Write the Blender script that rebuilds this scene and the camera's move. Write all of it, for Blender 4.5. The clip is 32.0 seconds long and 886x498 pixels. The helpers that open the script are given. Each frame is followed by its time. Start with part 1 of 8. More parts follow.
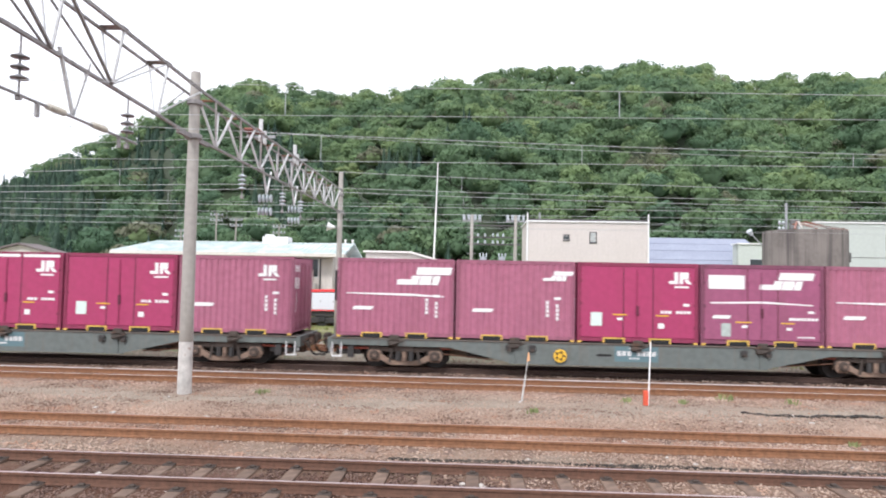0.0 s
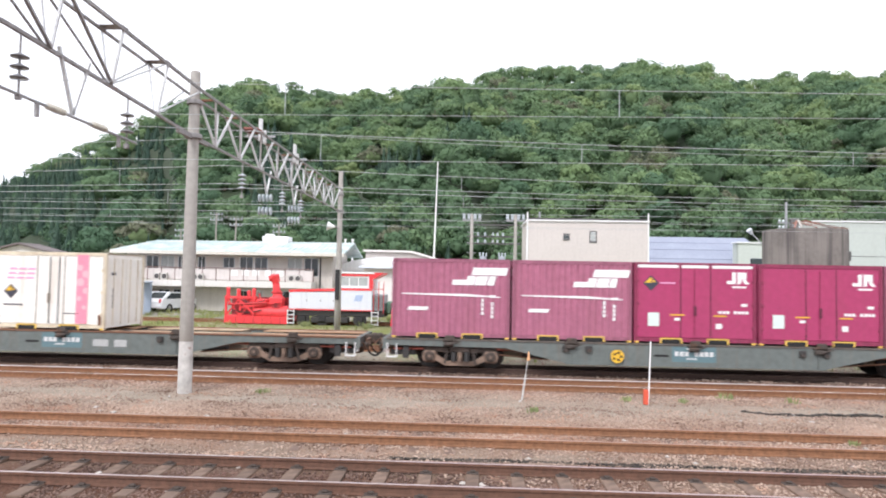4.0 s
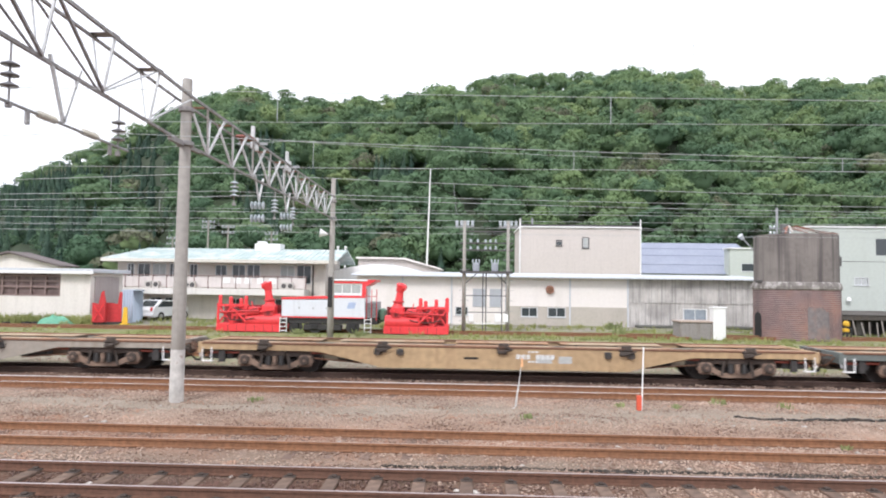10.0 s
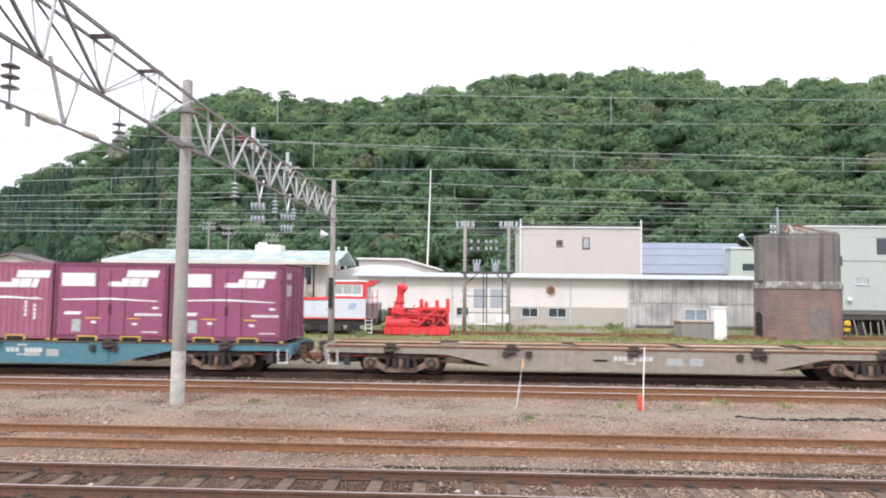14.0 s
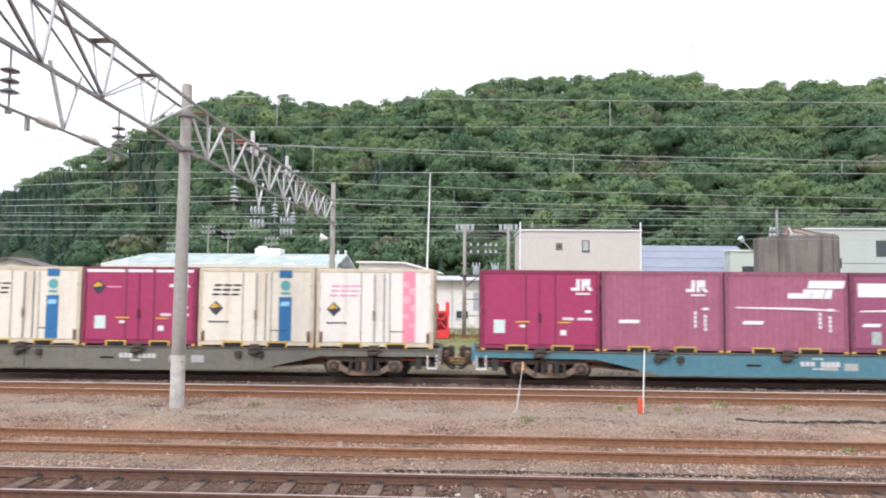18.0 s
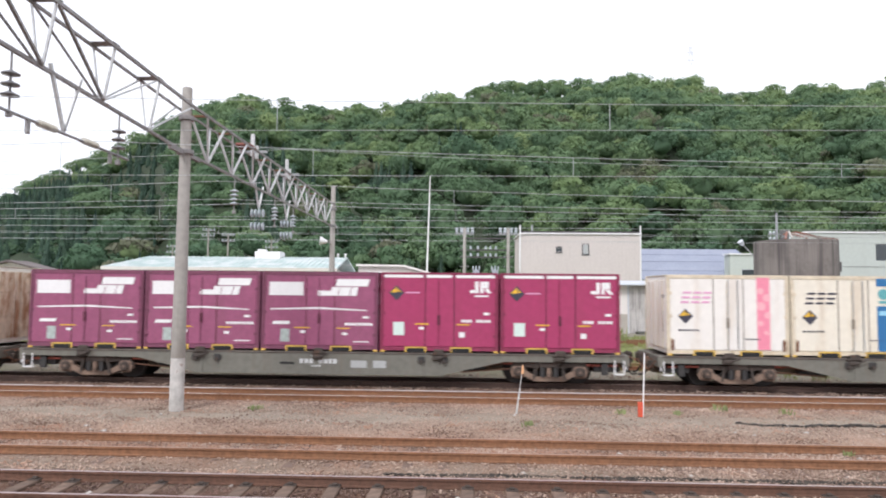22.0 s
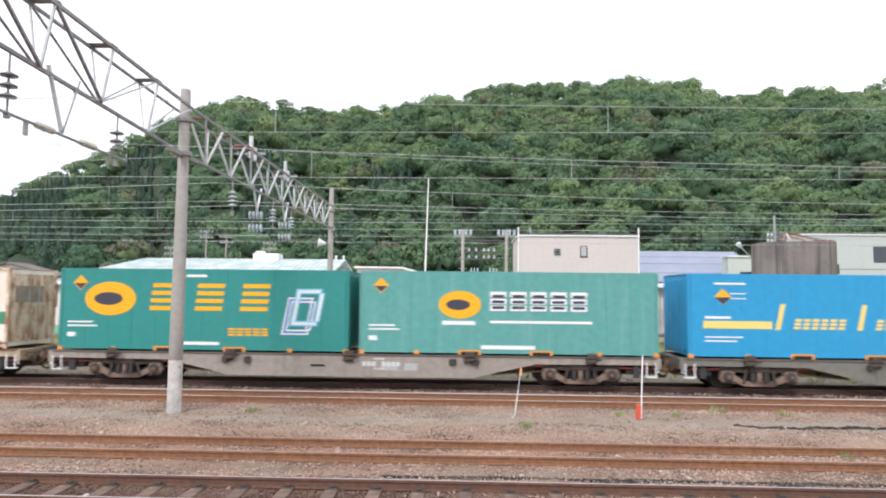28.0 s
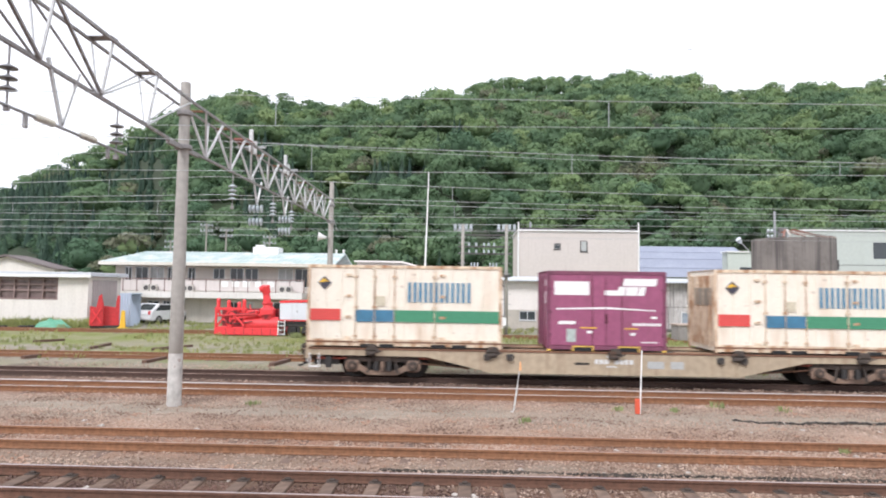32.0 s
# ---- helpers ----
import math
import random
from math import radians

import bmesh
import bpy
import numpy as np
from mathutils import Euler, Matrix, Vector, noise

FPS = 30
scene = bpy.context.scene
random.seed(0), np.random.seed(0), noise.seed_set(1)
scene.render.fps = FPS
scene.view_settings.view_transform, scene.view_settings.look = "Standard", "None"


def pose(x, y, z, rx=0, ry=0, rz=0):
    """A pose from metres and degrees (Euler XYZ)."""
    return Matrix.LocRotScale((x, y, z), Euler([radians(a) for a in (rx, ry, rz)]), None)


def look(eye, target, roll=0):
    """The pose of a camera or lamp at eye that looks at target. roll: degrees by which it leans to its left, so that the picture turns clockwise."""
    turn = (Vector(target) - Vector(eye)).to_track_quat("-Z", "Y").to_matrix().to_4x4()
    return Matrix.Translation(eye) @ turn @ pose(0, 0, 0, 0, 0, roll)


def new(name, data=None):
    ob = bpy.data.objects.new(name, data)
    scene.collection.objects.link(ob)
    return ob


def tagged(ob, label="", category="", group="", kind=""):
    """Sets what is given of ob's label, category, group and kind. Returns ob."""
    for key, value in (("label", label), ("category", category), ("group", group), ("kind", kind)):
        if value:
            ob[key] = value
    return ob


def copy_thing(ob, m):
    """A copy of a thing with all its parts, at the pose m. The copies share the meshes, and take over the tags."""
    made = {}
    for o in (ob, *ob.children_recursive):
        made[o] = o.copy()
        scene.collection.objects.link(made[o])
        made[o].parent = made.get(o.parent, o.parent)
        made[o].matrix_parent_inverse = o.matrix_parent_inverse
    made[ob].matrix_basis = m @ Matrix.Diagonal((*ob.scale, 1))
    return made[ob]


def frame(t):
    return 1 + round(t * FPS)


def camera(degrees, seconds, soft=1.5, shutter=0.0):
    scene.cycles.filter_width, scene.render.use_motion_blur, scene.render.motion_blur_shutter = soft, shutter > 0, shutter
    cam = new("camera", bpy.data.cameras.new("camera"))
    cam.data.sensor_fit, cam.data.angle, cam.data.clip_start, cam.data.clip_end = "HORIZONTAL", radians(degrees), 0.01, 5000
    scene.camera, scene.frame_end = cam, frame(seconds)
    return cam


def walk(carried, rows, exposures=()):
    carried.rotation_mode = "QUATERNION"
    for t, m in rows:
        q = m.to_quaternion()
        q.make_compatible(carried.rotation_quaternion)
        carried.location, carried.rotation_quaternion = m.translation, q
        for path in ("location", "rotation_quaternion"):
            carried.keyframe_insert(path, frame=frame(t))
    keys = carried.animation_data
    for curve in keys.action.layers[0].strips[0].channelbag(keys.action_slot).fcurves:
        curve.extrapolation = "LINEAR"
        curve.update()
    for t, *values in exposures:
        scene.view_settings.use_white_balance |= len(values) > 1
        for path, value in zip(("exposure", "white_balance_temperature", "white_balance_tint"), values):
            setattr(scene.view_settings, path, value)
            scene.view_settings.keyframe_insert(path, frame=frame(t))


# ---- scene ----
# ---------- camera: held by hand on a platform, 2.85 m over the rails ----------
EYE = (0.0, 0.0, 2.848)
cam = camera(67.94, 32.0, soft=1.95, shutter=0.4)


def aim(yaw, pitch, roll):
    """The pose of the camera for a yaw to the left, a tilt up and a roll, in degrees."""
    a, b = radians(yaw), radians(pitch)
    way = Vector((-math.sin(a) * math.cos(b), math.cos(a) * math.cos(b), math.sin(b)))
    return look(EYE, Vector(EYE) + 10 * way, roll)


walk(cam, [(t, aim(a, b, c)) for t, a, b, c in [
    (0, 2.758, 2.594, 1.116), (0.5, 2.849, 2.677, 0.995), (1, 2.832, 2.645, 1.086), (1.5, 2.838, 2.637, 1.136),
    (2, 2.882, 2.639, 1.131), (2.5, 2.879, 2.567, 1.105), (3, 2.854, 2.528, 1.146), (3.5, 2.825, 2.518, 1.119),
    (5.5, 2.402, 2.841, 0.853), (6, 2.194, 3.013, 0.885), (6.5, 2.073, 3.062, 0.822), (7, 1.969, 3.172, 0.920),
    (7.5, 1.942, 3.259, 0.723), (8, 1.972, 3.214, 0.700), (8.5, 1.990, 3.241, 0.800), (9, 1.998, 3.214, 0.811),
    (9.5, 2.070, 3.131, 0.856), (10, 2.146, 3.135, 0.793), (10.5, 2.160, 3.149, 0.698), (11, 2.181, 3.212, 0.743),
    (11.5, 2.185, 3.280, 0.569), (12, 2.138, 3.337, 0.697), (12.5, 2.151, 3.354, 0.647), (13, 2.182, 3.216, 0.634),
    (13.5, 2.201, 3.184, 0.630), (14, 2.195, 3.185, 0.642), (14.5, 2.175, 3.168, 0.683), (16.5, 2.173, 3.401, 0.589),
    (17, 2.147, 3.414, 0.710), (17.5, 2.157, 3.488, 0.579), (18, 2.162, 3.468, 0.505), (18.5, 2.179, 3.454, 0.533),
    (19, 2.228, 3.375, 0.543), (19.5, 2.240, 3.326, 0.596), (20, 2.331, 3.324, 0.632), (20.5, 2.332, 3.238, 0.534),
    (21, 2.286, 3.345, 0.446), (21.5, 2.232, 3.519, 0.526), (22, 2.154, 3.751, 0.544), (22.5, 2.146, 4.021, 0.612),
    (23, 2.148, 3.917, 0.616), (23.5, 2.142, 3.847, 0.641), (24, 2.144, 3.839, 0.594), (24.5, 2.123, 3.840, 0.593),
    (25, 2.068, 3.875, 0.548), (25.5, 2.026, 3.827, 0.491), (27.5, 1.987, 3.919, 0.549), (28, 2.005, 3.926, 0.581),
    (28.5, 2.023, 3.901, 0.519), (29, 2.023, 3.901, 0.519), (29.5, 2.007, 3.827, 0.570), (30, 1.952, 3.765, 0.548),
    (30.5, 1.923, 3.734, 0.748), (31, 1.930, 3.626, 0.621), (31.5, 1.943, 3.556, 0.670), (32, 2.002, 3.441, 0.790)]],
    exposures=[(t, e, 6150, 14) for t, e in ((0, 0.75), (3, 0.77), (6, 0.80), (7, 0.72), (8, 0.63), (9, 0.67), (14, 0.64), (17, 0.60), (19, 0.56), (20, 0.47), (21, 0.46), (23, 0.51), (26, 0.57), (28, 0.61), (30, 0.63), (32, 0.65))])

# ---------- sky and sun ----------
world = bpy.data.worlds.new("sky")
scene.world = world
world.use_nodes = True
wn, wl = world.node_tree.nodes, world.node_tree.links
wn.clear()
sky = wn.new("ShaderNodeTexSky")
sky.sky_type, sky.sun_disc = "NISHITA", False
sky.sun_elevation, sky.sun_rotation = radians(52), radians(205)
sky_bg = wn.new("ShaderNodeBackground")
sky_bg.inputs["Strength"].default_value = 0.06
wl.new(sky.outputs[0], sky_bg.inputs["Color"])
cloud_bg = wn.new("ShaderNodeBackground")
cloud_noise = wn.new("ShaderNodeTexNoise")
cloud_noise.inputs["Scale"].default_value = 2.2
cloud_noise.inputs["Detail"].default_value = 5
cloud_ramp = wn.new("ShaderNodeValToRGB")
cloud_ramp.color_ramp.elements[0].position, cloud_ramp.color_ramp.elements[0].color = 0.3, (0.86, 0.88, 0.93, 1)
cloud_ramp.color_ramp.elements[1].position, cloud_ramp.color_ramp.elements[1].color = 0.6, (1.0, 1.0, 1.0, 1)
cloud_map = wn.new("ShaderNodeTexCoord")
wl.new(cloud_map.outputs["Generated"], cloud_noise.inputs["Vector"])
wl.new(cloud_noise.outputs["Fac"], cloud_ramp.inputs["Fac"])
wl.new(cloud_ramp.outputs["Color"], cloud_bg.inputs["Color"])
cloud_bg.inputs["Strength"].default_value = 1.05
sky_mix = wn.new("ShaderNodeMixShader")
sky_mix.inputs[0].default_value = 0.9
wl.new(sky_bg.outputs[0], sky_mix.inputs[1])
wl.new(cloud_bg.outputs[0], sky_mix.inputs[2])
wl.new(sky_mix.outputs[0], wn.new("ShaderNodeOutputWorld").inputs["Surface"])

sun_data = bpy.data.lights.new("sun", "SUN")
sun_data.energy, sun_data.angle, sun_data.color = 1.5, radians(14), (1.0, 0.97, 0.92)
sun = new("sun", sun_data)
sun.matrix_world = look((-18, -32, 44), (0, 10, 0))

# ---------- materials ----------
MATS = {}


def paint(name, color, rough=0.6, metal=0.0, grain=14.0, vary=0.12, blotch=0.5, bump=0.08, streak=0.0, dirt=(0.12, 0.08, 0.05), spec=0.4, flake=0.0, random_tint=0.0, run=(5.0, 0.35), patch=None, laid=False):
    """A surface with grain and blotches of two sizes, runs of dirt down its sides and spots of wear."""
    if name in MATS:
        return MATS[name]
    m = bpy.data.materials.new(name)
    m.use_nodes = True
    n, l = m.node_tree.nodes, m.node_tree.links
    b = n["Principled BSDF"]
    b.inputs["Roughness"].default_value, b.inputs["Metallic"].default_value = rough, metal
    b.inputs["Specular IOR Level"].default_value = spec
    where = n.new("ShaderNodeNewGeometry").outputs["Position"] if laid else n.new("ShaderNodeTexCoord").outputs["Object"]

    def tex(scale, stretch=None, detail=4.0):
        t = n.new("ShaderNodeTexNoise")
        t.inputs["Scale"].default_value, t.inputs["Detail"].default_value = scale, detail
        if stretch:
            mp = n.new("ShaderNodeMapping")
            mp.inputs["Scale"].default_value = stretch
            l.new(where, mp.inputs["Vector"])
            l.new(mp.outputs[0], t.inputs["Vector"])
        else:
            l.new(where, t.inputs["Vector"])
        return t

    def rerange(src, a, b2, c, d):
        r = n.new("ShaderNodeMapRange")
        for i, v in enumerate((a, b2, c, d), 1):
            r.inputs[i].default_value = v
        l.new(src, r.inputs[0])
        return r.outputs[0]

    def mix(fac, a, c, mode="MIX"):
        x = n.new("ShaderNodeMix")
        x.data_type, x.blend_type = "RGBA", mode
        for s, v in (("Factor", fac), ("A", a), ("B", c)):
            k = 0 if s == "Factor" else (6 if s == "A" else 7)
            if isinstance(v, (tuple, float, int)):
                x.inputs[k].default_value = v if k == 0 else (*v[:3], 1)
            else:
                l.new(v, x.inputs[k])
        return x.outputs[2]

    fine, big = tex(grain), tex(blotch)
    col = mix(rerange(fine.outputs["Fac"], 0.3, 0.7, 0, 1), tuple(c * (1 - vary) for c in color), tuple(min(1, c * (1 + vary)) for c in color))
    col = mix(rerange(big.outputs["Fac"], 0.35, 0.7, 0, min(1, vary * 2)), col, tuple(c * 0.72 + 0.02 for c in color))
    if patch:
        s = tex(patch[1], None, 3.0)
        col = mix(rerange(s.outputs["Fac"], 0.46, 0.62, 0, 0.85), col, patch[0])
    if random_tint:
        info = n.new("ShaderNodeObjectInfo")
        col = mix(rerange(info.outputs["Random"], 0, 1, 0, random_tint), col, tuple(c * 0.45 for c in color))
    if streak:
        s = tex(1.0, (run[0], run[0], run[1]), 6.0)
        col = mix(rerange(s.outputs["Fac"], 0.52 if streak < 0.9 else 0.44, 0.78 if streak < 0.9 else 0.64, 0, streak), col, dirt)
    if flake:
        s = tex(5.0, None, 8.0)
        col = mix(rerange(s.outputs["Fac"], 0.62, 0.68, 0, flake), col, (0.16, 0.07, 0.035))
    l.new(col, b.inputs["Base Color"])
    l.new(rerange(big.outputs["Fac"], 0.3, 0.7, max(0.05, rough - 0.12), min(1, rough + 0.12)), b.inputs["Roughness"])
    if bump:
        bp = n.new("ShaderNodeBump")
        bp.inputs["Strength"].default_value, bp.inputs["Distance"].default_value = bump, 0.02
        l.new(fine.outputs["Fac"], bp.inputs["Height"])
        l.new(bp.outputs[0], b.inputs["Normal"])
    MATS[name] = m
    return m


def island(name, dark, light, rough=0.75, blotch=0.05, bright=None, single=0.6, leafy=0.0):
    """Leaves, stones and blades: the tint changes from piece to piece and from patch to patch."""
    m = bpy.data.materials.new(name)
    m.use_nodes = True
    n, l = m.node_tree.nodes, m.node_tree.links
    b = n["Principled BSDF"]
    b.inputs["Roughness"].default_value = rough
    b.inputs["Specular IOR Level"].default_value = 0.25
    geo, tc, t = n.new("ShaderNodeNewGeometry"), n.new("ShaderNodeTexCoord"), n.new("ShaderNodeTexNoise")
    t.inputs["Scale"].default_value = blotch
    l.new(tc.outputs["Object"], t.inputs["Vector"])
    r1 = n.new("ShaderNodeMix")
    r1.data_type = "RGBA"
    r1.inputs[6].default_value, r1.inputs[7].default_value = (*dark, 1), (*light, 1)
    add = n.new("ShaderNodeMath")
    add.operation = "MULTIPLY_ADD"
    add.inputs[1].default_value, add.use_clamp = single, True
    sc = n.new("ShaderNodeMapRange")
    for i, v in enumerate((0.3, 0.7, -0.25, 0.65), 1):
        sc.inputs[i].default_value = v
    l.new(t.outputs["Fac"], sc.inputs[0])
    l.new(geo.outputs["Random Per Island"], add.inputs[0])
    l.new(sc.outputs[0], add.inputs[2])
    l.new(add.outputs[0], r1.inputs[0])
    out = r1.outputs[2]
    if bright:
        t2 = n.new("ShaderNodeTexNoise")
        t2.inputs["Scale"].default_value = blotch * 2.3
        l.new(tc.outputs["Object"], t2.inputs["Vector"])
        s2 = n.new("ShaderNodeMapRange")
        for i, v in enumerate((0.56, 0.72, 0.0, 0.8), 1):
            s2.inputs[i].default_value = v
        l.new(t2.outputs["Fac"], s2.inputs[0])
        r2 = n.new("ShaderNodeMix")
        r2.data_type = "RGBA"
        r2.inputs[7].default_value = (*bright, 1)
        l.new(s2.outputs[0], r2.inputs[0])
        l.new(out, r2.inputs[6])
        out = r2.outputs[2]
    l.new(out, b.inputs["Base Color"])
    if leafy:
        thin, both = n.new("ShaderNodeBsdfTranslucent"), n.new("ShaderNodeMixShader")
        l.new(out, thin.inputs["Color"])
        both.inputs[0].default_value = leafy
        l.new(b.outputs[0], both.inputs[1])
        l.new(thin.outputs[0], both.inputs[2])
        l.new(both.outputs[0], n["Material Output"].inputs["Surface"])
    MATS[name] = m
    return m


WHITE = paint("white_paint", (0.80, 0.80, 0.79), 0.5, vary=0.04, streak=0.12)
YELLOW = paint("yellow_paint", (0.75, 0.45, 0.04), 0.55, vary=0.1, flake=0.3)
BLACK = paint("black_rubber", (0.025, 0.024, 0.024), 0.7)
GLASS = paint("window_glass", (0.05, 0.06, 0.065), 0.08, spec=0.6, vary=0.05, bump=0.0)
STEEL = paint("galvanised_steel", (0.36, 0.37, 0.38), 0.45, 0.6, vary=0.12, streak=0.2)
RUST_STEEL = paint("rusty_steel", (0.20, 0.10, 0.06), 0.8, 0.1, grain=9, vary=0.3, flake=0.5)
RAIL_SIDE = paint("rail_rust", (0.245, 0.118, 0.060), 0.85, 0.05, grain=12, vary=0.3)
RAIL_TOP = paint("rail_head_dull", (0.42, 0.27, 0.205), 0.45, 0.5, grain=20, vary=0.2)
RAIL_DARK = paint("rail_dark_brown", (0.140, 0.070, 0.045), 0.75, 0.1, grain=12, vary=0.3, blotch=0.25)
# freight track rail, its colour darkened for the shade under the train
RAIL_SHADED = paint("rail_shaded", (0.085, 0.050, 0.038), 0.8, 0.1, grain=12, vary=0.35)
RAIL_WORN = paint("rail_head_worn", (0.52, 0.43, 0.42), 0.35, 0.7, grain=20, vary=0.15)
RAIL_SHINE = paint("rail_head_polished", (0.86, 0.86, 0.87), 0.35, 0.55, vary=0.05, bump=0.0)
SLEEPER_DARK = paint("sleeper_dark", (0.185, 0.122, 0.088), 0.85, grain=8, vary=0.4, bump=0.3, random_tint=0.5)
SLEEPER = paint("sleeper_wood", (0.215, 0.142, 0.108), 0.9, grain=8, vary=0.35, bump=0.3, random_tint=0.4)
CONCRETE = paint("pole_concrete", (0.335, 0.315, 0.285), 0.85, grain=7, vary=0.09, bump=0.08, streak=0.55, dirt=(0.17, 0.125, 0.095))
BOGIE_TAN = paint("bogie_dust", (0.27, 0.185, 0.135), 0.9, 0.05, grain=8, vary=0.4, bump=0.2, flake=0.3, patch=((0.10, 0.07, 0.055), 2.5))
BOGIE = paint("bogie_grime", (0.075, 0.055, 0.044), 0.85, 0.1, grain=8, vary=0.45, bump=0.2, flake=0.4)
LOCK = paint("lock_grime", (0.07, 0.055, 0.045), 0.85, 0.1, grain=9, vary=0.4, flake=0.4)
UNDER = paint("underframe_black", (0.045, 0.042, 0.04), 0.8, vary=0.3)
PORCELAIN = paint("insulator_grey", (0.44, 0.49, 0.52), 0.25, spec=0.6, vary=0.06, bump=0.0)
PORCELAIN_DARK = paint("insulator_dark", (0.19, 0.195, 0.20), 0.3, spec=0.6, vary=0.06, bump=0.0)
WIRE = paint("wire_metal", (0.42, 0.44, 0.44), 0.4, 0.5, vary=0.05, bump=0.0)


# ---------- mesh building ----------
class Shape:
    """Collects corners and faces of one mesh."""

    def __init__(self):
        self.v, self.f, self.smooth = [], [], False

    def add(self, vs, fs):
        o = len(self.v)
        self.v += [tuple(p) for p in vs]
        self.f += [tuple(i + o for i in f) for f in fs]
        return self

    def box(self, x0, x1, y0, y1, z0, z1, c=0.0):
        """A block; c: the width of the chamfer on its long edges."""
        if c <= 0:
            return self.add([(x, y, z) for z in (z0, z1) for y in (y0, y1) for x in (x0, x1)],
                            [(0, 2, 3, 1), (4, 5, 7, 6), (0, 1, 5, 4), (2, 6, 7, 3), (0, 4, 6, 2), (1, 3, 7, 5)])
        bm = bmesh.new()
        bmesh.ops.create_cube(bm, size=1)
        for p in bm.verts:
            p.co = ((x0 + x1) / 2 + p.co.x * (x1 - x0), (y0 + y1) / 2 + p.co.y * (y1 - y0), (z0 + z1) / 2 + p.co.z * (z1 - z0))
        bmesh.ops.bevel(bm, geom=bm.edges[:], offset=c, segments=1, affect="EDGES")
        bm.verts.index_update()
        self.add([p.co[:] for p in bm.verts], [[p.index for p in f.verts] for f in bm.faces])
        bm.free()
        return self

    def ring(self, p, q, r0, r1=None, n=10, caps=True):
        """A round bar from p to q."""
        p, q, r1 = Vector(p), Vector(q), r0 if r1 is None else r1
        d = (q - p).normalized()
        a = d.orthogonal().normalized()
        b = d.cross(a)
        vs = [c + (a * math.cos(2 * math.pi * i / n) + b * math.sin(2 * math.pi * i / n)) * r for c, r in ((p, r0), (q, r1)) for i in range(n)]
        fs = [(i, (i + 1) % n, n + (i + 1) % n, n + i) for i in range(n)]
        if caps:
            fs += [tuple(range(n))[::-1], tuple(range(n, 2 * n))]
        return self.add(vs, fs)

    def bar(self, p, q, w=0.05, h=0.05):
        """A square bar from p to q."""
        p, q = Vector(p), Vector(q)
        d = (q - p).normalized()
        a = d.cross(Vector((0, 0, 1))) if abs(d.z) < 0.98 else Vector((1, 0, 0))
        a.normalize()
        b = a.cross(d)
        vs = [c + a * s * w / 2 + b * t * h / 2 for c in (p, q) for s, t in ((-1, -1), (1, -1), (1, 1), (-1, 1))]
        return self.add(vs, [(0, 3, 2, 1), (4, 5, 6, 7), (0, 1, 5, 4), (1, 2, 6, 5), (2, 3, 7, 6), (3, 0, 4, 7)])

    def tube(self, pts, r, n=7):
        """A bent round hose along the points."""
        pts = [Vector(p) for p in pts]
        vs = []
        for i, p in enumerate(pts):
            d = (pts[min(i + 1, len(pts) - 1)] - pts[max(i - 1, 0)]).normalized()
            a = d.cross(Vector((0, 0, 1))).normalized()
            b = a.cross(d)
            vs += [p + (a * math.cos(2 * math.pi * k / n) + b * math.sin(2 * math.pi * k / n)) * r for k in range(n)]
        return self.add(vs, [(i * n + k, i * n + (k + 1) % n, (i + 1) * n + (k + 1) % n, (i + 1) * n + k) for i in range(len(pts) - 1) for k in range(n)])

    def slab(self, outline, y0, y1):
        """An outline in the xz plane, counter-clockwise seen from -y, drawn out from y0 to y1."""
        n = len(outline)
        vs = [(x, y0, z) for x, z in outline] + [(x, y1, z) for x, z in outline]
        return self.add(vs, [tuple(range(n)), tuple(range(n, 2 * n))[::-1]] + [(i, i + n, (i + 1) % n + n, (i + 1) % n) for i in range(n)])

    def lathe(self, profile, n=20, cx=0.0, cy=0.0):
        """A profile of (radius, height) turned about the z axis."""
        k = len(profile)
        vs = [(cx + r * math.cos(2 * math.pi * i / n), cy + r * math.sin(2 * math.pi * i / n), z) for i in range(n) for r, z in profile]
        fs = [(i * k + j, ((i + 1) % n) * k + j, ((i + 1) % n) * k + j + 1, i * k + j + 1) for i in range(n) for j in range(k - 1)]
        fs += [tuple(i * k + k - 1 for i in range(n)), tuple(i * k for i in range(n))[::-1]]
        return self.add(vs, fs)

    def mesh(self, name, material):
        me = bpy.data.meshes.new(name)
        me.from_pydata(self.v, [], self.f)
        me.materials.append(material)
        if self.smooth:
            me.polygons.foreach_set("use_smooth", [True] * len(me.polygons))
        me.update()
        return me


def part(name, shape, material, parent=None, label="", at=None):
    """Links a shape, or a finished mesh, as one mesh object under a thing or a part."""
    ob = new(name, shape if isinstance(shape, bpy.types.Mesh) else shape.mesh(name, material))
    if parent:
        ob.parent = parent
    if at:
        ob.matrix_basis = at if isinstance(at, Matrix) else Matrix.Translation(at)
    if label:
        ob["label"] = label
    return ob


def thing(name, at=(0, 0, 0), label="", category="", group="", kind=""):
    ob = new(name)
    ob.matrix_basis = at if isinstance(at, Matrix) else Matrix.Translation(at)
    return tagged(ob, label, category, group, kind)


def piece(name, shape, material, label="", category="", group="", kind="", at=None):
    """A thing of one mesh."""
    return tagged(part(name, shape, material, None, "", at), label, category, group, kind)

# ---------- ground ----------
GROUND = -0.165


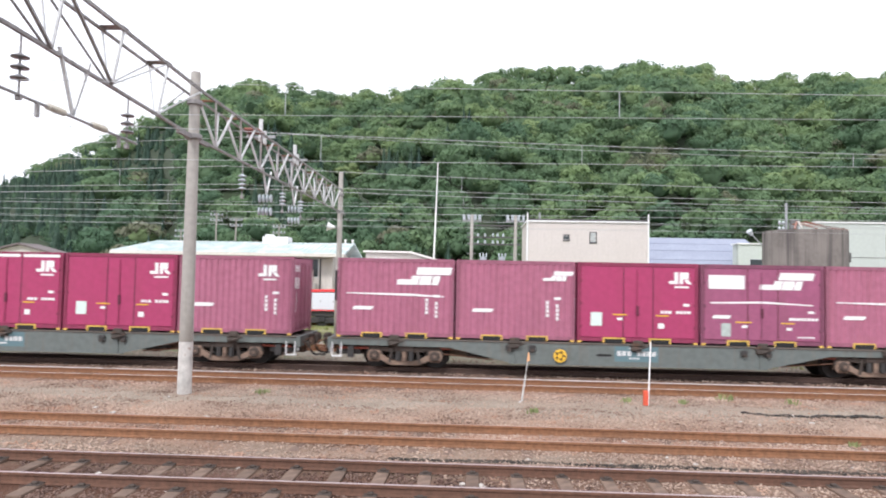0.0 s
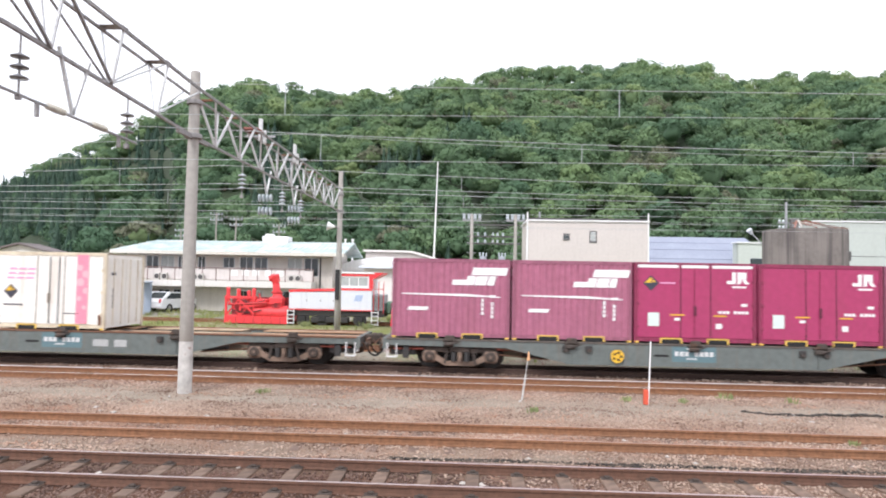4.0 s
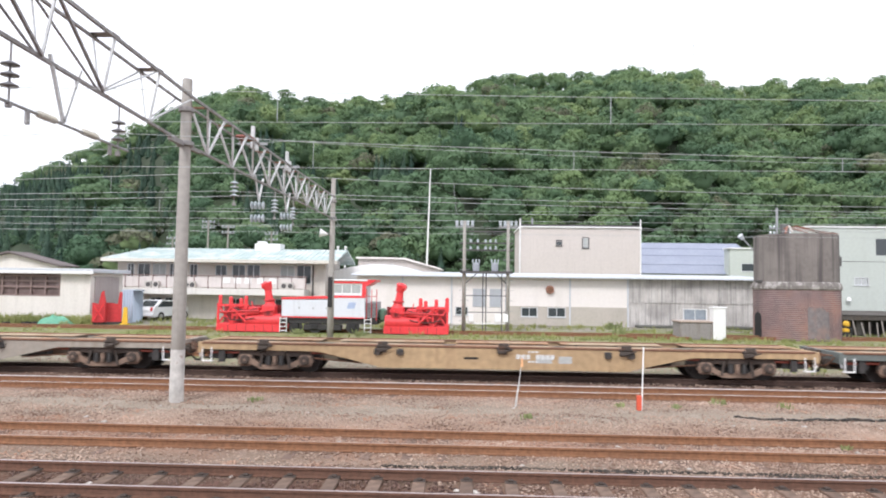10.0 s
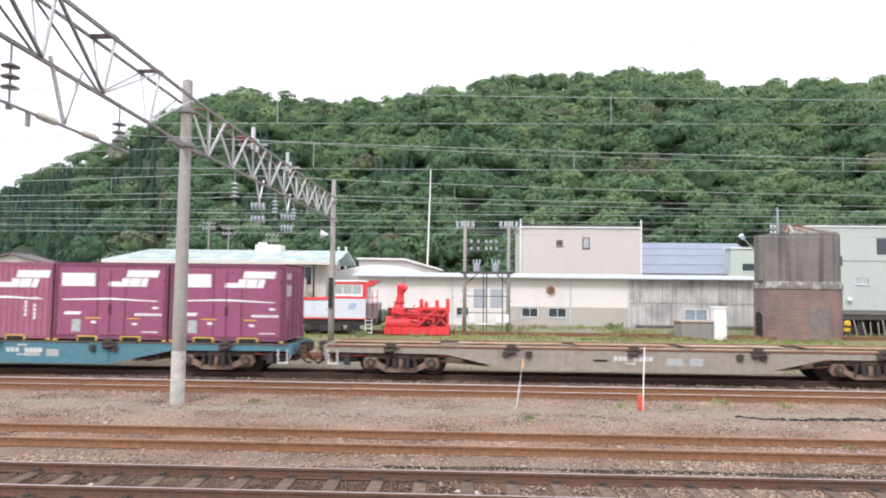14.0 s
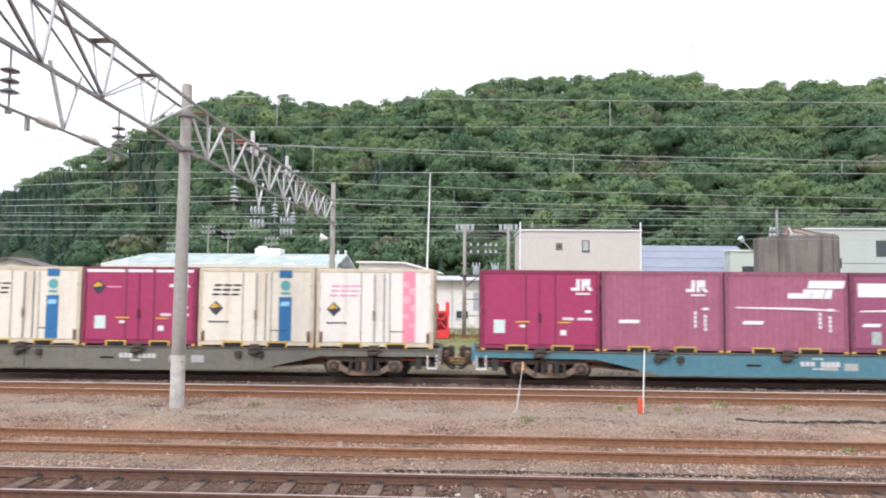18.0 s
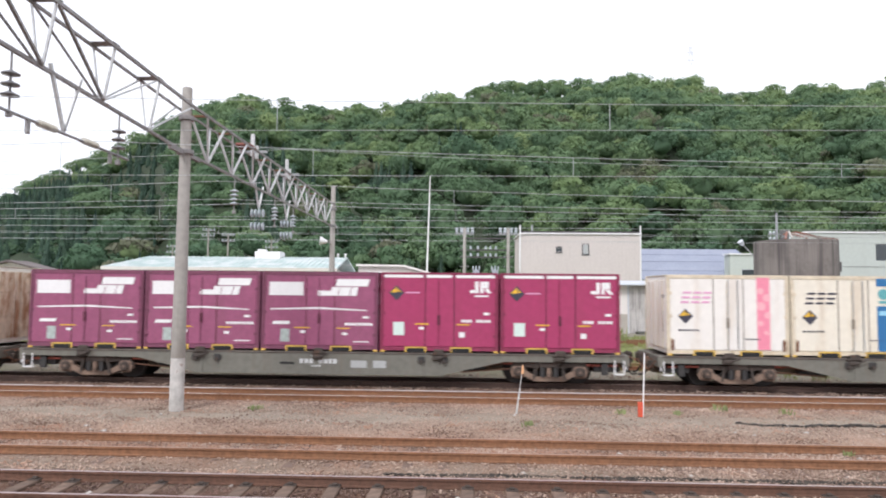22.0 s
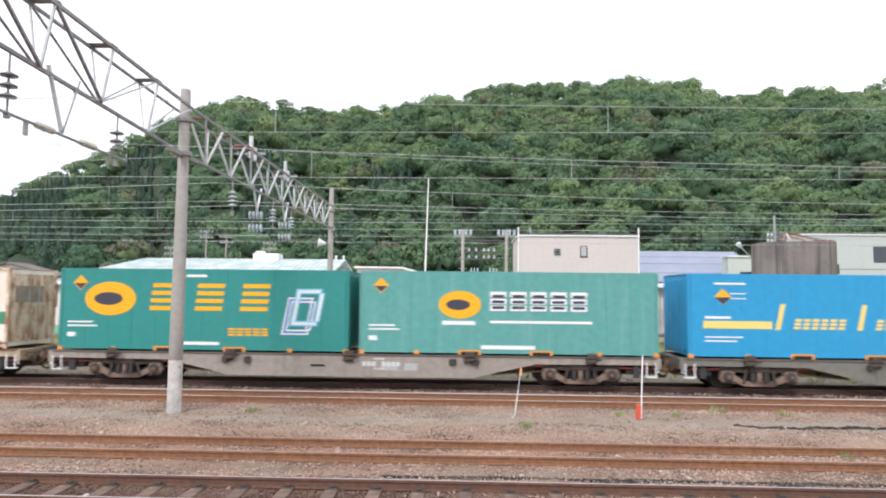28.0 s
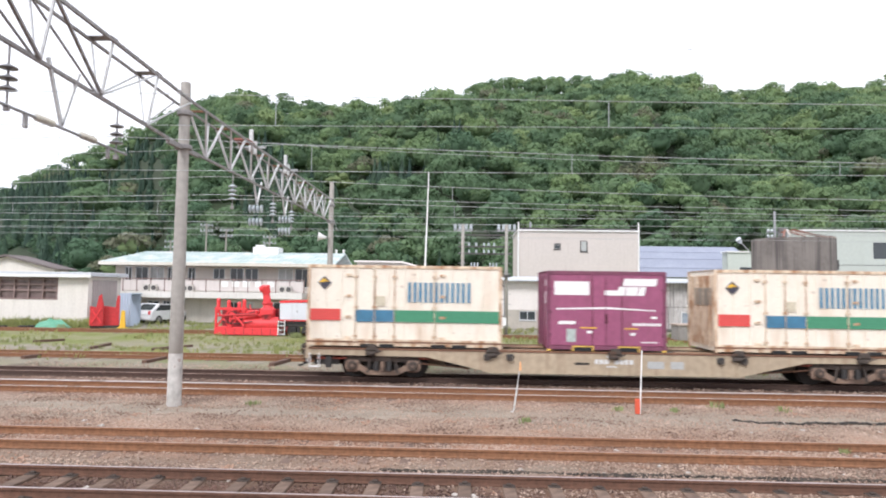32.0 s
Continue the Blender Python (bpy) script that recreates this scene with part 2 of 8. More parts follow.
def ground_material():
    m = bpy.data.materials.new("gravel_ground")
    m.use_nodes = True
    n, l = m.node_tree.nodes, m.node_tree.links
    b = n["Principled BSDF"]
    b.inputs["Roughness"].default_value = 0.95
    b.inputs["Specular IOR Level"].default_value = 0.15
    tc, sep = n.new("ShaderNodeTexCoord"), n.new("ShaderNodeSeparateXYZ")
    l.new(tc.outputs["Object"], sep.inputs[0])

    def tex(scale, detail=5.0, kind="ShaderNodeTexNoise"):
        t = n.new(kind)
        t.inputs["Scale"].default_value = scale
        if kind == "ShaderNodeTexNoise":
            t.inputs["Detail"].default_value = detail
        l.new(tc.outputs["Object"], t.inputs["Vector"])
        return t

    def math_node(op, a, c):
        k = n.new("ShaderNodeMath")
        k.operation = op
        for i, v in enumerate((a, c)):
            if isinstance(v, (int, float)):
                k.inputs[i].default_value = v
            else:
                l.new(v, k.inputs[i])
        return k.outputs[0]

    def mixc(fac, a, c, mode="MIX"):
        x = n.new("ShaderNodeMix")
        x.data_type, x.blend_type = "RGBA", mode
        for k, v in ((0, fac), (6, a), (7, c)):
            if isinstance(v, tuple):
                x.inputs[k].default_value = (*v, 1)
            elif isinstance(v, (int, float)):
                x.inputs[k].default_value = v
            else:
                l.new(v, x.inputs[k])
        return x.outputs[2]

    def span(src, a, c, d=0.0, e=1.0):
        r = n.new("ShaderNodeMapRange")
        for i, v in enumerate((a, c, d, e), 1):
            r.inputs[i].default_value = v
        l.new(src, r.inputs[0])
        return r.outputs[0]

    wob = tex(0.35, 6)
    y = math_node("ADD", sep.outputs[1], span(wob.outputs["Fac"], 0.2, 0.8, -1.1, 1.1))
    ramp = n.new("ShaderNodeValToRGB")
    # bands at 21.3 and 22.6: dark ballast with the train's shade painted in
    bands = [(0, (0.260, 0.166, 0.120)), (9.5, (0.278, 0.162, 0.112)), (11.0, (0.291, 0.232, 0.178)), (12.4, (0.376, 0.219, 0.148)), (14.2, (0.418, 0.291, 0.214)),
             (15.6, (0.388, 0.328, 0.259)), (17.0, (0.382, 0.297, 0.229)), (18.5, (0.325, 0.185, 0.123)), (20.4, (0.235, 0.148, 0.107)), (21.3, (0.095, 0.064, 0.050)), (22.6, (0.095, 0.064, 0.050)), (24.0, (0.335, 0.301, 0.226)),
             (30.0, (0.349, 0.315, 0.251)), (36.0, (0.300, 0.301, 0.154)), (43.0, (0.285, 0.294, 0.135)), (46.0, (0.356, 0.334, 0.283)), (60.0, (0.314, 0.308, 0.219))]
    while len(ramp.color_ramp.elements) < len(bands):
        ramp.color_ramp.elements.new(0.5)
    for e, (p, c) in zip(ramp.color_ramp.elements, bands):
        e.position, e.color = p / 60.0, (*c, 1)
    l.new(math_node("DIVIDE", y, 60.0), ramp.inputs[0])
    stones = tex(38.0, kind="ShaderNodeTexVoronoi")
    fine = tex(60.0, 3)
    patch = tex(1.3, 6)
    sv = n.new("ShaderNodeSeparateColor")
    l.new(stones.outputs["Color"], sv.inputs[0])
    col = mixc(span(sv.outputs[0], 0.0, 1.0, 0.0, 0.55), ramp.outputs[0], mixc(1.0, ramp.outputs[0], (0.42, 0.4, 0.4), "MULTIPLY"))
    col = mixc(span(sv.outputs[1], 0.8, 1.0, 0.0, 0.45), col, (0.44, 0.40, 0.37))
    col = mixc(span(patch.outputs["Fac"], 0.45, 0.75, 0.0, 0.5), col, mixc(1.0, col, (0.62, 0.58, 0.55), "MULTIPLY"))
    # the platform track's ground is darker towards -x, with a ragged edge
    ragged = tex(0.5, 6)
    spread = math_node("ADD", span(sep.outputs[0], -3.0, 4.0, 1.0, 0.1), span(ragged.outputs["Fac"], 0.3, 0.7, -0.25, 0.25))
    darkened = math_node("MULTIPLY", span(sep.outputs[1], 9.6, 10.9, 1.0, 0.0), spread)
    col = mixc(darkened, col, mixc(1.0, col, (0.42, 0.36, 0.34), "MULTIPLY"))
    # grass creeping in beyond the tracks
    grass = tex(0.28, 6)
    far = span(y, 22.5, 27.0)
    near = math_node("MULTIPLY", span(grass.outputs["Fac"], 0.46, 0.60, 0.0, 0.75), far)
    col = mixc(near, col, mixc(span(fine.outputs["Fac"], 0.3, 0.7), (0.10, 0.14, 0.03), (0.24, 0.27, 0.07)))
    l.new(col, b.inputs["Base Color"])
    bp = n.new("ShaderNodeBump")
    bp.inputs["Strength"].default_value, bp.inputs["Distance"].default_value = 0.7, 0.03
    l.new(stones.outputs["Distance"], bp.inputs["Height"])
    l.new(bp.outputs[0], b.inputs["Normal"])
    return m


def build_ground():
    xs = [-3000, -900, -300, -120, -70] + list(np.linspace(-50, 50, 201)) + [70, 120, 300, 900, 3000]
    ys = [-3000, -600, -100, -20] + list(np.linspace(0, 60, 151)) + [75, 95, 300, 900, 3000]
    vs, fs = [], []
    for y in ys:
        for x in xs:
            near = abs(x) <= 50 and 0 <= y <= 60
            vs.append((x, y, GROUND + (0.022 * noise.noise(Vector((x * 0.35, y * 0.6, 3))) + 0.018 * noise.noise(Vector((x * 1.6, y * 1.6, 9))) if near else 0)))
    k = len(xs)
    for j in range(len(ys) - 1):
        fs += [(j * k + i, j * k + i + 1, (j + 1) * k + i + 1, (j + 1) * k + i) for i in range(k - 1)]
    s = Shape().add(vs, fs)
    s.smooth = True
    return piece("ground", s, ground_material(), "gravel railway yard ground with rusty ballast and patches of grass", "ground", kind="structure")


build_ground()

# ---------- railway tracks ----------
GAUGE = 1.067 / 2 + 0.033


def rail_shape(x0, x1):
    """A rail with foot, web and head; its top at height 0."""
    prof = [(-0.063, -0.153), (0.063, -0.153), (0.063, -0.142), (0.012, -0.125), (0.009, -0.048), (0.033, -0.038), (0.033, -0.006), (0.026, -0.0015), (-0.026, -0.0015), (-0.033, -0.006),
            (-0.033, -0.038), (-0.009, -0.048), (-0.012, -0.125), (-0.063, -0.142)]
    n = len(prof)
    vs = [(x, y, z) for x in (x0, x1) for y, z in prof]
    return Shape().add(vs, [(i, (i + 1) % n, n + (i + 1) % n, n + i) for i in range(n)] + [tuple(range(n))[::-1], tuple(range(n, 2 * n))])


def track(name, y, half, label, head, web=RAIL_SIDE, first=None, last=None, step=0.675, turn=0.0, sleepers=True):
    t = thing(name, pose(0, y, 0, 0, 0, turn), label, "railway track", "tracks of the yard")
    rail, top = rail_shape(-half, half).mesh("rail", web), Shape().box(-half, half, -0.024, 0.024, -0.0015, 0.0).mesh("rail_head", head)
    for side in (-GAUGE, GAUGE):
        r = part("rail", rail, None, t, at=(0, side, 0))
        if head is RAIL_SHINE and side > 0:
            part("rail_head", Shape().box(-half, half, -0.0345, 0.024, -0.014, 0.001).mesh("rail_head", head), None, r, "bright polished running surface")
        else:
            part("rail_head", top, None, r, "worn running surface")
    if sleepers:
        rnd = random.Random(name)
        meshes = [Shape().box(-0.1, 0.1, -1.02 - e, 1.02 + e, -0.25, -0.150, 0.012).mesh("sleeper", SLEEPER_DARK if y < 11 else SLEEPER) for e in (0.0, 0.05, 0.1)]
        plate = Shape().box(-0.09, 0.09, -0.17, 0.17, -0.152, -0.142).box(-0.045, 0.045, -0.125, -0.066, -0.142, -0.108, 0.012).box(-0.045, 0.045, 0.066, 0.125, -0.142, -0.108, 0.012).mesh("tie_plate", BOGIE)
        x = first
        while x < last:
            s = part("sleeper", meshes[rnd.randrange(3)], None, t, at=pose(x + rnd.uniform(-0.03, 0.03), rnd.uniform(-0.04, 0.04), rnd.uniform(-0.010, 0.006) + (0.022 if y < 11 else -0.012), 0, 0, rnd.uniform(-1.2, 1.2)))
            if abs(x) < 9 and y < 11:
                for side in (-GAUGE, GAUGE):
                    part("tie_plate", plate, None, s, at=(0, side, 0.001))
            x += step
    return t


track("platform_track", 9.72, 60, "rusty rails on weathered timber sleepers beside the platform", RAIL_WORN, RAIL_DARK, -9.44, 9.44)
track("second_track", 12.48, 60, "rusty rails half sunk in brown ballast", RAIL_TOP, RAIL_SIDE, -10.5, 10.5)
track("third_track", 18.65, 80, "track with one polished rail beside the freight line", RAIL_SHINE, RAIL_SIDE, -15.5, 15.5)
track("freight_track", 21.70, 260, "rusty main track that carries the freight train", RAIL_TOP, RAIL_SHADED, -18, 18)
track("overgrown_track", 27.0, 80, "rusty disused track overgrown with grass", RAIL_TOP, RAIL_SIDE, -22, 22, 0.9)
track("snow_machine_track", 41.0, 80, "siding with the red snow clearing machine on it", RAIL_TOP, RAIL_SIDE, -26, 26, 0.9)

# ---------- wooded hill ----------
RIDGE = [(-3.0, 14), (-1.6, 19), (-1.0, 24), (-0.73, 37), (-0.679, 45), (-0.617, 55), (-0.554, 63.5), (-0.466, 74), (-0.408, 82), (-0.35, 84), (-0.288, 83), (-0.156, 81), (-0.094, 81.5), (-0.024, 85), (0.045, 91.5), (0.149, 93.3), (0.22, 91.8), (0.28, 92.0),
         (0.338, 95), (0.363, 93), (0.384, 86.5), (0.431, 90), (0.524, 89.5), (0.557, 87), (0.631, 91), (0.8, 94), (1.2, 68), (2.0, 40), (3.0, 20)]
HILL_FOOT, HILL_TOP = 96.0, 300.0


def hill_z(x, y):
    """Height of the hill's ground: a ridge about 300 m off, with spurs and gullies."""
    u = np.clip(x / np.maximum(y, 1), -3, 3)
    r = np.interp(u, [a for a, _ in RIDGE], [b for _, b in RIDGE])
    s = np.clip((y - HILL_FOOT) / (HILL_TOP - HILL_FOOT), 0, 1)
    fold = 6.0 * np.sin(u * 19 + 1.3 + 2.0 * s) * np.sin(np.pi * s) + 3.0 * np.sin(u * 43 + 5 * s) * np.sin(np.pi * s)
    back = np.clip((y - HILL_TOP) / 260, 0, 1)
    return GROUND - 0.3 + (r * s ** 0.92 + fold) * (1 - 0.5 * back)


def build_hill():
    us, ys = np.linspace(-2.4, 2.4, 241), np.concatenate([np.linspace(94, 300, 70), np.linspace(306, 560, 12)])
    vs = [(u * y, y, float(hill_z(np.array(u * y), np.array(y)))) for y in ys for u in us]
    k = len(us)
    fs = [(j * k + i, j * k + i + 1, (j + 1) * k + i + 1, (j + 1) * k + i) for j in range(len(ys) - 1) for i in range(k - 1)]
    s = Shape().add(vs, fs)
    s.smooth = True
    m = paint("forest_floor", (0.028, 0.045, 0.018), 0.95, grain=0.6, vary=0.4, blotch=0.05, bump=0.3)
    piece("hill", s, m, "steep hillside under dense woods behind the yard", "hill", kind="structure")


build_hill()


def crown(rnd, n, conifer):
    """Leaf clumps of one tree of unit size: centre, outward way and half width of each."""
    c, w, r = [], [], []
    if conifer:
        for i in range(n):
            h = rnd.random() ** 1.3
            a = rnd.uniform(0, 6.283)
            tier = 0.5 + 0.5 * math.cos(h * 44)
            rad = (1 - h) * 0.46 * (0.72 + 0.34 * tier) * rnd.uniform(0.8, 1.08) + 0.015
            c.append((math.cos(a) * rad, math.sin(a) * rad, 0.15 + h * 1.75))
            w.append((math.cos(a), math.sin(a), 0.75))
            r.append(0.026 + 0.036 * (1 - h))
    else:
        # boughs: rounded tufts set round and on top of the crown, leafy above and open below
        boughs = [(0, 0, 0.78, 0.44)]
        for k in range(10):
            a, t = k * 2.4 + rnd.uniform(-0.4, 0.4), rnd.uniform(0.0, 1.0)
            rad = 0.70 * math.cos(t * 1.35)
            boughs.append((rad * math.cos(a), rad * math.sin(a), 0.34 + 0.62 * math.sin(t * 1.35) + rnd.uniform(-0.06, 0.06), rnd.uniform(0.24, 0.40)))
        weights = [b[3] ** 2 for b in boughs]
        for lx, ly, lz, lr in rnd.choices(boughs, weights, k=n):
            v = Vector((rnd.gauss(0, 1), rnd.gauss(0, 1), rnd.gauss(0.55, 0.8))).normalized()
            q = lr * rnd.uniform(0.82, 1.10)
            c.append((lx + v.x * q, ly + v.y * q, lz + v.z * q * 0.72))
            w.append(tuple(v))
            r.append(rnd.uniform(0.034, 0.085))
    return np.array(c), np.array(w), np.array(r)


def fill_mesh(name, v, f, tint, material, smooth):
    """A mesh from arrays, with one tint a face."""
    k = f.shape[1]
    me = bpy.data.meshes.new(name)
    me.vertices.add(len(v))
    me.vertices.foreach_set("co", v.astype(np.float32).ravel())
    me.loops.add(f.size)
    me.loops.foreach_set("vertex_index", f.astype(np.int32).ravel())
    me.polygons.add(len(f))
    me.polygons.foreach_set("loop_start", np.arange(0, f.size, k, dtype=np.int32))
    me.polygons.foreach_set("loop_total", np.full(len(f), k, dtype=np.int32))
    if smooth:
        me.polygons.foreach_set("use_smooth", np.ones(len(f), dtype=bool))
    me.materials.append(material)
    me.attributes.new("tree_tint", "FLOAT", "FACE").data.foreach_set("value", tint.astype(np.float32))
    me.update(calc_edges=True)
    return me


def leaf_mesh(name, trees, protos, material, rng, jitter=0.2):
    """Joins crowns into one mesh of small four-sided clumps. trees: x, y, z, size, height factor, kind, tint."""
    allv, tints = [], []
    for x, y, z, size, tall, k, tint in trees:
        c, w, r = protos[k]
        a = rng.uniform(0, 6.283)
        rot = np.array([[np.cos(a), -np.sin(a), 0], [np.sin(a), np.cos(a), 0], [0, 0, 1]])
        cc = (c @ rot.T) * np.array([size, size, size * tall]) + np.array([x, y, z])
        nn = w @ rot.T + rng.normal(0, jitter, w.shape)
        nn /= np.linalg.norm(nn, axis=1)[:, None]
        t = np.cross(nn, rng.normal(0, 1, nn.shape))
        t /= np.linalg.norm(t, axis=1)[:, None]
        bt = np.cross(nn, t)
        h = (r * size)[:, None] * rng.uniform(0.75, 1.3, (len(r), 1))
        quad = [cc + t * h * rng.uniform(0.7, 1.25, h.shape), cc + bt * h * rng.uniform(0.6, 1.2, h.shape), cc - t * h * rng.uniform(0.7, 1.25, h.shape), cc - bt * h * rng.uniform(0.6, 1.2, h.shape)]
        allv.append(np.stack(quad, 1).reshape(-1, 3))
        tints.append(np.clip(tint + rng.normal(0, 0.022, len(r)), 0, 1))
    v = np.concatenate(allv)
    return fill_mesh(name, v, np.arange(len(v)).reshape(-1, 4), np.concatenate(tints), material, False)


def foliage(name, stops, mottle, leafy):
    """Leaves: each tree has a green of its own, mottled within the crown."""
    m = bpy.data.materials.new(name)
    m.use_nodes = True
    n, l = m.node_tree.nodes, m.node_tree.links
    b = n["Principled BSDF"]
    b.inputs["Roughness"].default_value, b.inputs["Specular IOR Level"].default_value = 0.7, 0.25
    at, ramp, tc, t, s, k = n.new("ShaderNodeAttribute"), n.new("ShaderNodeValToRGB"), n.new("ShaderNodeTexCoord"), n.new("ShaderNodeTexNoise"), n.new("ShaderNodeMapRange"), n.new("ShaderNodeVectorMath")
    at.attribute_name = "tree_tint"
    while len(ramp.color_ramp.elements) < len(stops):
        ramp.color_ramp.elements.new(0.5)
    for e, (p, c) in zip(ramp.color_ramp.elements, stops):
        e.position, e.color = p, (*c, 1)
    l.new(at.outputs["Fac"], ramp.inputs[0])
    t.inputs["Scale"].default_value, t.inputs["Detail"].default_value = 0.55, 5.0
    l.new(tc.outputs["Object"], t.inputs["Vector"])
    for i, v in enumerate((0.3, 0.7, 1 - mottle, 1 + mottle), 1):
        s.inputs[i].default_value = v
    l.new(t.outputs["Fac"], s.inputs[0])
    k.operation = "SCALE"
    l.new(ramp.outputs[0], k.inputs[0])
    l.new(s.outputs[0], k.inputs["Scale"])
    l.new(k.outputs[0], b.inputs["Base Color"])
    thin, both = n.new("ShaderNodeBsdfTranslucent"), n.new("ShaderNodeMixShader")
    l.new(k.outputs[0], thin.inputs["Color"])
    both.inputs[0].default_value = leafy
    l.new(b.outputs[0], both.inputs[1])
    l.new(thin.outputs[0], both.inputs[2])
    l.new(both.outputs[0], n["Material Output"].inputs["Surface"])
    return m


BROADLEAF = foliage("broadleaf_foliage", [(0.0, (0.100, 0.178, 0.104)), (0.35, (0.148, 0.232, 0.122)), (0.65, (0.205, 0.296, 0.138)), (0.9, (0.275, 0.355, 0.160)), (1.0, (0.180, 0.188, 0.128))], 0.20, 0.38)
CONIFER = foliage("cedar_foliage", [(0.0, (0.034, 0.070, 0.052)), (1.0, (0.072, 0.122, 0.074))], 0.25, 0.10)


def core_mesh(name, trees, material, rng, conifer):
    """The leafy bodies inside the crowns: lumpy low domes or cones, smooth shaded."""
    bm = bmesh.new()
    bmesh.ops.create_icosphere(bm, subdivisions=2, radius=1.0)
    bm.verts.index_update()
    base = np.array([v.co[:] for v in bm.verts])
    faces = np.array([[v.index for v in f.verts] for f in bm.faces])
    bm.free()
    slim = np.maximum(0.35, np.sqrt(1 - np.clip(base[:, 2], -0.98, 0.98) ** 2))
    allv, tints = [], []
    for x, y, z, size, tall, k, tint in trees:
        lump = 1 + 0.14 * np.sin(base @ rng.normal(0, 3.0, 3) + rng.uniform(0, 6)) + 0.12 * np.sin(base @ rng.normal(0, 5.5, 3) + rng.uniform(0, 6)) + 0.07 * np.sin(base @ rng.normal(0, 9.0, 3) + rng.uniform(0, 6))
        v = base * lump[:, None]
        if conifer:
            h = (v[:, 2] + 1) / 2
            w = (1.02 - np.clip(h, 0, 1)) * 0.80 * 0.38 / slim
            v = np.stack([v[:, 0] * w, v[:, 1] * w, h * 1.75], 1)
        else:
            # trees on the ridge are thin and let the sky through
            e = 0.30 if y > RIDGE_TREES else 0.50
            v = v * np.array([e, e, e * 0.78]) + np.array([0, 0, 0.52])
        allv.append(v * np.array([size, size, size * tall]) + np.array([x, y, z]))
        # a lower tint puts the shade inside the crown into the colour
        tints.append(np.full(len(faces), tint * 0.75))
    f = np.concatenate([faces + i * len(base) for i in range(len(trees))])
    return fill_mesh(name, np.concatenate(allv), f, np.concatenate(tints), material, True)


RIDGE_TREES = 288.0


def build_forest():
    rnd, rng = random.Random(5), np.random.default_rng(5)
    broad = [crown(rnd, 720 if k < 5 else 540, False) for k in range(10)]
    broad.append(crown(rnd, 240, False))
    cedar = [crown(rnd, 380, True) for _ in range(4)]
    tb, tc = [], []
    y = 98.0
    while y < 312:
        step = 4.6 + 0.0115 * (y - 98)
        n = int(1.52 * y / (step * 1.12))
        for i in range(n):
            u = -0.82 + 1.52 * (i + rng.uniform(-0.35, 0.85)) / n
            yy = y + rng.uniform(-2.6, 2.6)
            x = u * yy
            z = float(hill_z(np.array(x), np.array(yy)))
            s = (yy - HILL_FOOT) / (HILL_TOP - HILL_FOOT)
            stand = noise.noise(Vector((u * 6, s * 4, 1.7)))
            # cedars stand on the western flank and in stands along the foot of the hill
            west = u < -0.44 - 0.04 * s and stand > -0.36
            foot = s < 0.36 and -0.36 < u < 0.02 and stand > 0.02
            if (west and (s < 0.8 or rng.random() < 0.45)) or foot:
                tc.append((x, yy, z - 0.8, rng.uniform(2.8, 4.3), rng.uniform(0.9, 1.3), rnd.randrange(len(cedar)), float(np.clip(rng.normal(0.45, 0.28), 0, 1))))
                # brush between the stems
                tb.append((x + rng.uniform(1.5, 3.0), yy + 1.2, z - 0.9, rng.uniform(2.4, 3.4), 0.8, 10, float(rng.uniform(0.0, 0.25))))
            else:
                if rng.random() < 0.35 and s < 0.7:
                    tb.append((x + rng.uniform(1.5, 3.5), yy + 1.5, z - 0.6, rng.uniform(2.2, 3.2), 0.8, 10, float(rng.uniform(0.1, 0.6))))
                size = rng.uniform(3.6, 6.6) * (0.66 + 0.36 * min(1.0, s * 1.6))
                # the tint rises with s: haze towards the ridge put into the leaf colour
                tint = 0.40 + 0.30 * stand + 0.26 * (s - 0.35) + 0.55 * min(0.0, u + 0.2) + rng.normal(0, 0.17)
                if rng.random() < 0.05:
                    tint = 1.0
                tb.append((x, yy, z + rng.uniform(-0.6, 2.6), size, rng.uniform(0.85, 1.3), rnd.randrange(5) + (5 if s > 0.45 else 0), float(np.clip(tint, 0.0, 1.0 if tint == 1.0 else 0.9))))
        y += step * 0.95
    for _ in range(520):
        u, yy = rng.uniform(-0.82, 0.70), 97.5 + 95 * rng.random() ** 1.6
        tb.append((u * yy, yy, float(hill_z(np.array(u * yy), np.array(yy))) - 0.7, rng.uniform(2.0, 3.2), 0.8, 10, float(rng.uniform(0.0, 0.2) if u < -0.4 else rng.uniform(0.1, 0.6))))
    for name, trees, protos, m, lab in (("broadleaf_woods", tb, broad, BROADLEAF, "dense broadleaf woods in mixed summer greens covering the hill"),
                                        ("cedar_woods", tc, cedar, CONIFER, "dark pointed cedars on the lower slope of the hill")):
        ob = tagged(new(name, leaf_mesh(name, trees, protos, m, rng)), lab, "woods", kind="stuff")
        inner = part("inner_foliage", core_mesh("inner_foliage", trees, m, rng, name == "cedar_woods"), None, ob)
        tagged(inner, kind="stuff")


build_forest()

# ---------- gantry over the tracks ----------
GX = -7.25
GALV = paint("bright_galvanised", (0.56, 0.57, 0.57), 0.5, 0.25, vary=0.12, streak=0.3, dirt=(0.30, 0.24, 0.20))
GANTRY = paint("gantry_steel", (0.30, 0.29, 0.285), 0.6, 0.35, grain=10, vary=0.25, flake=0.55, streak=0.2)


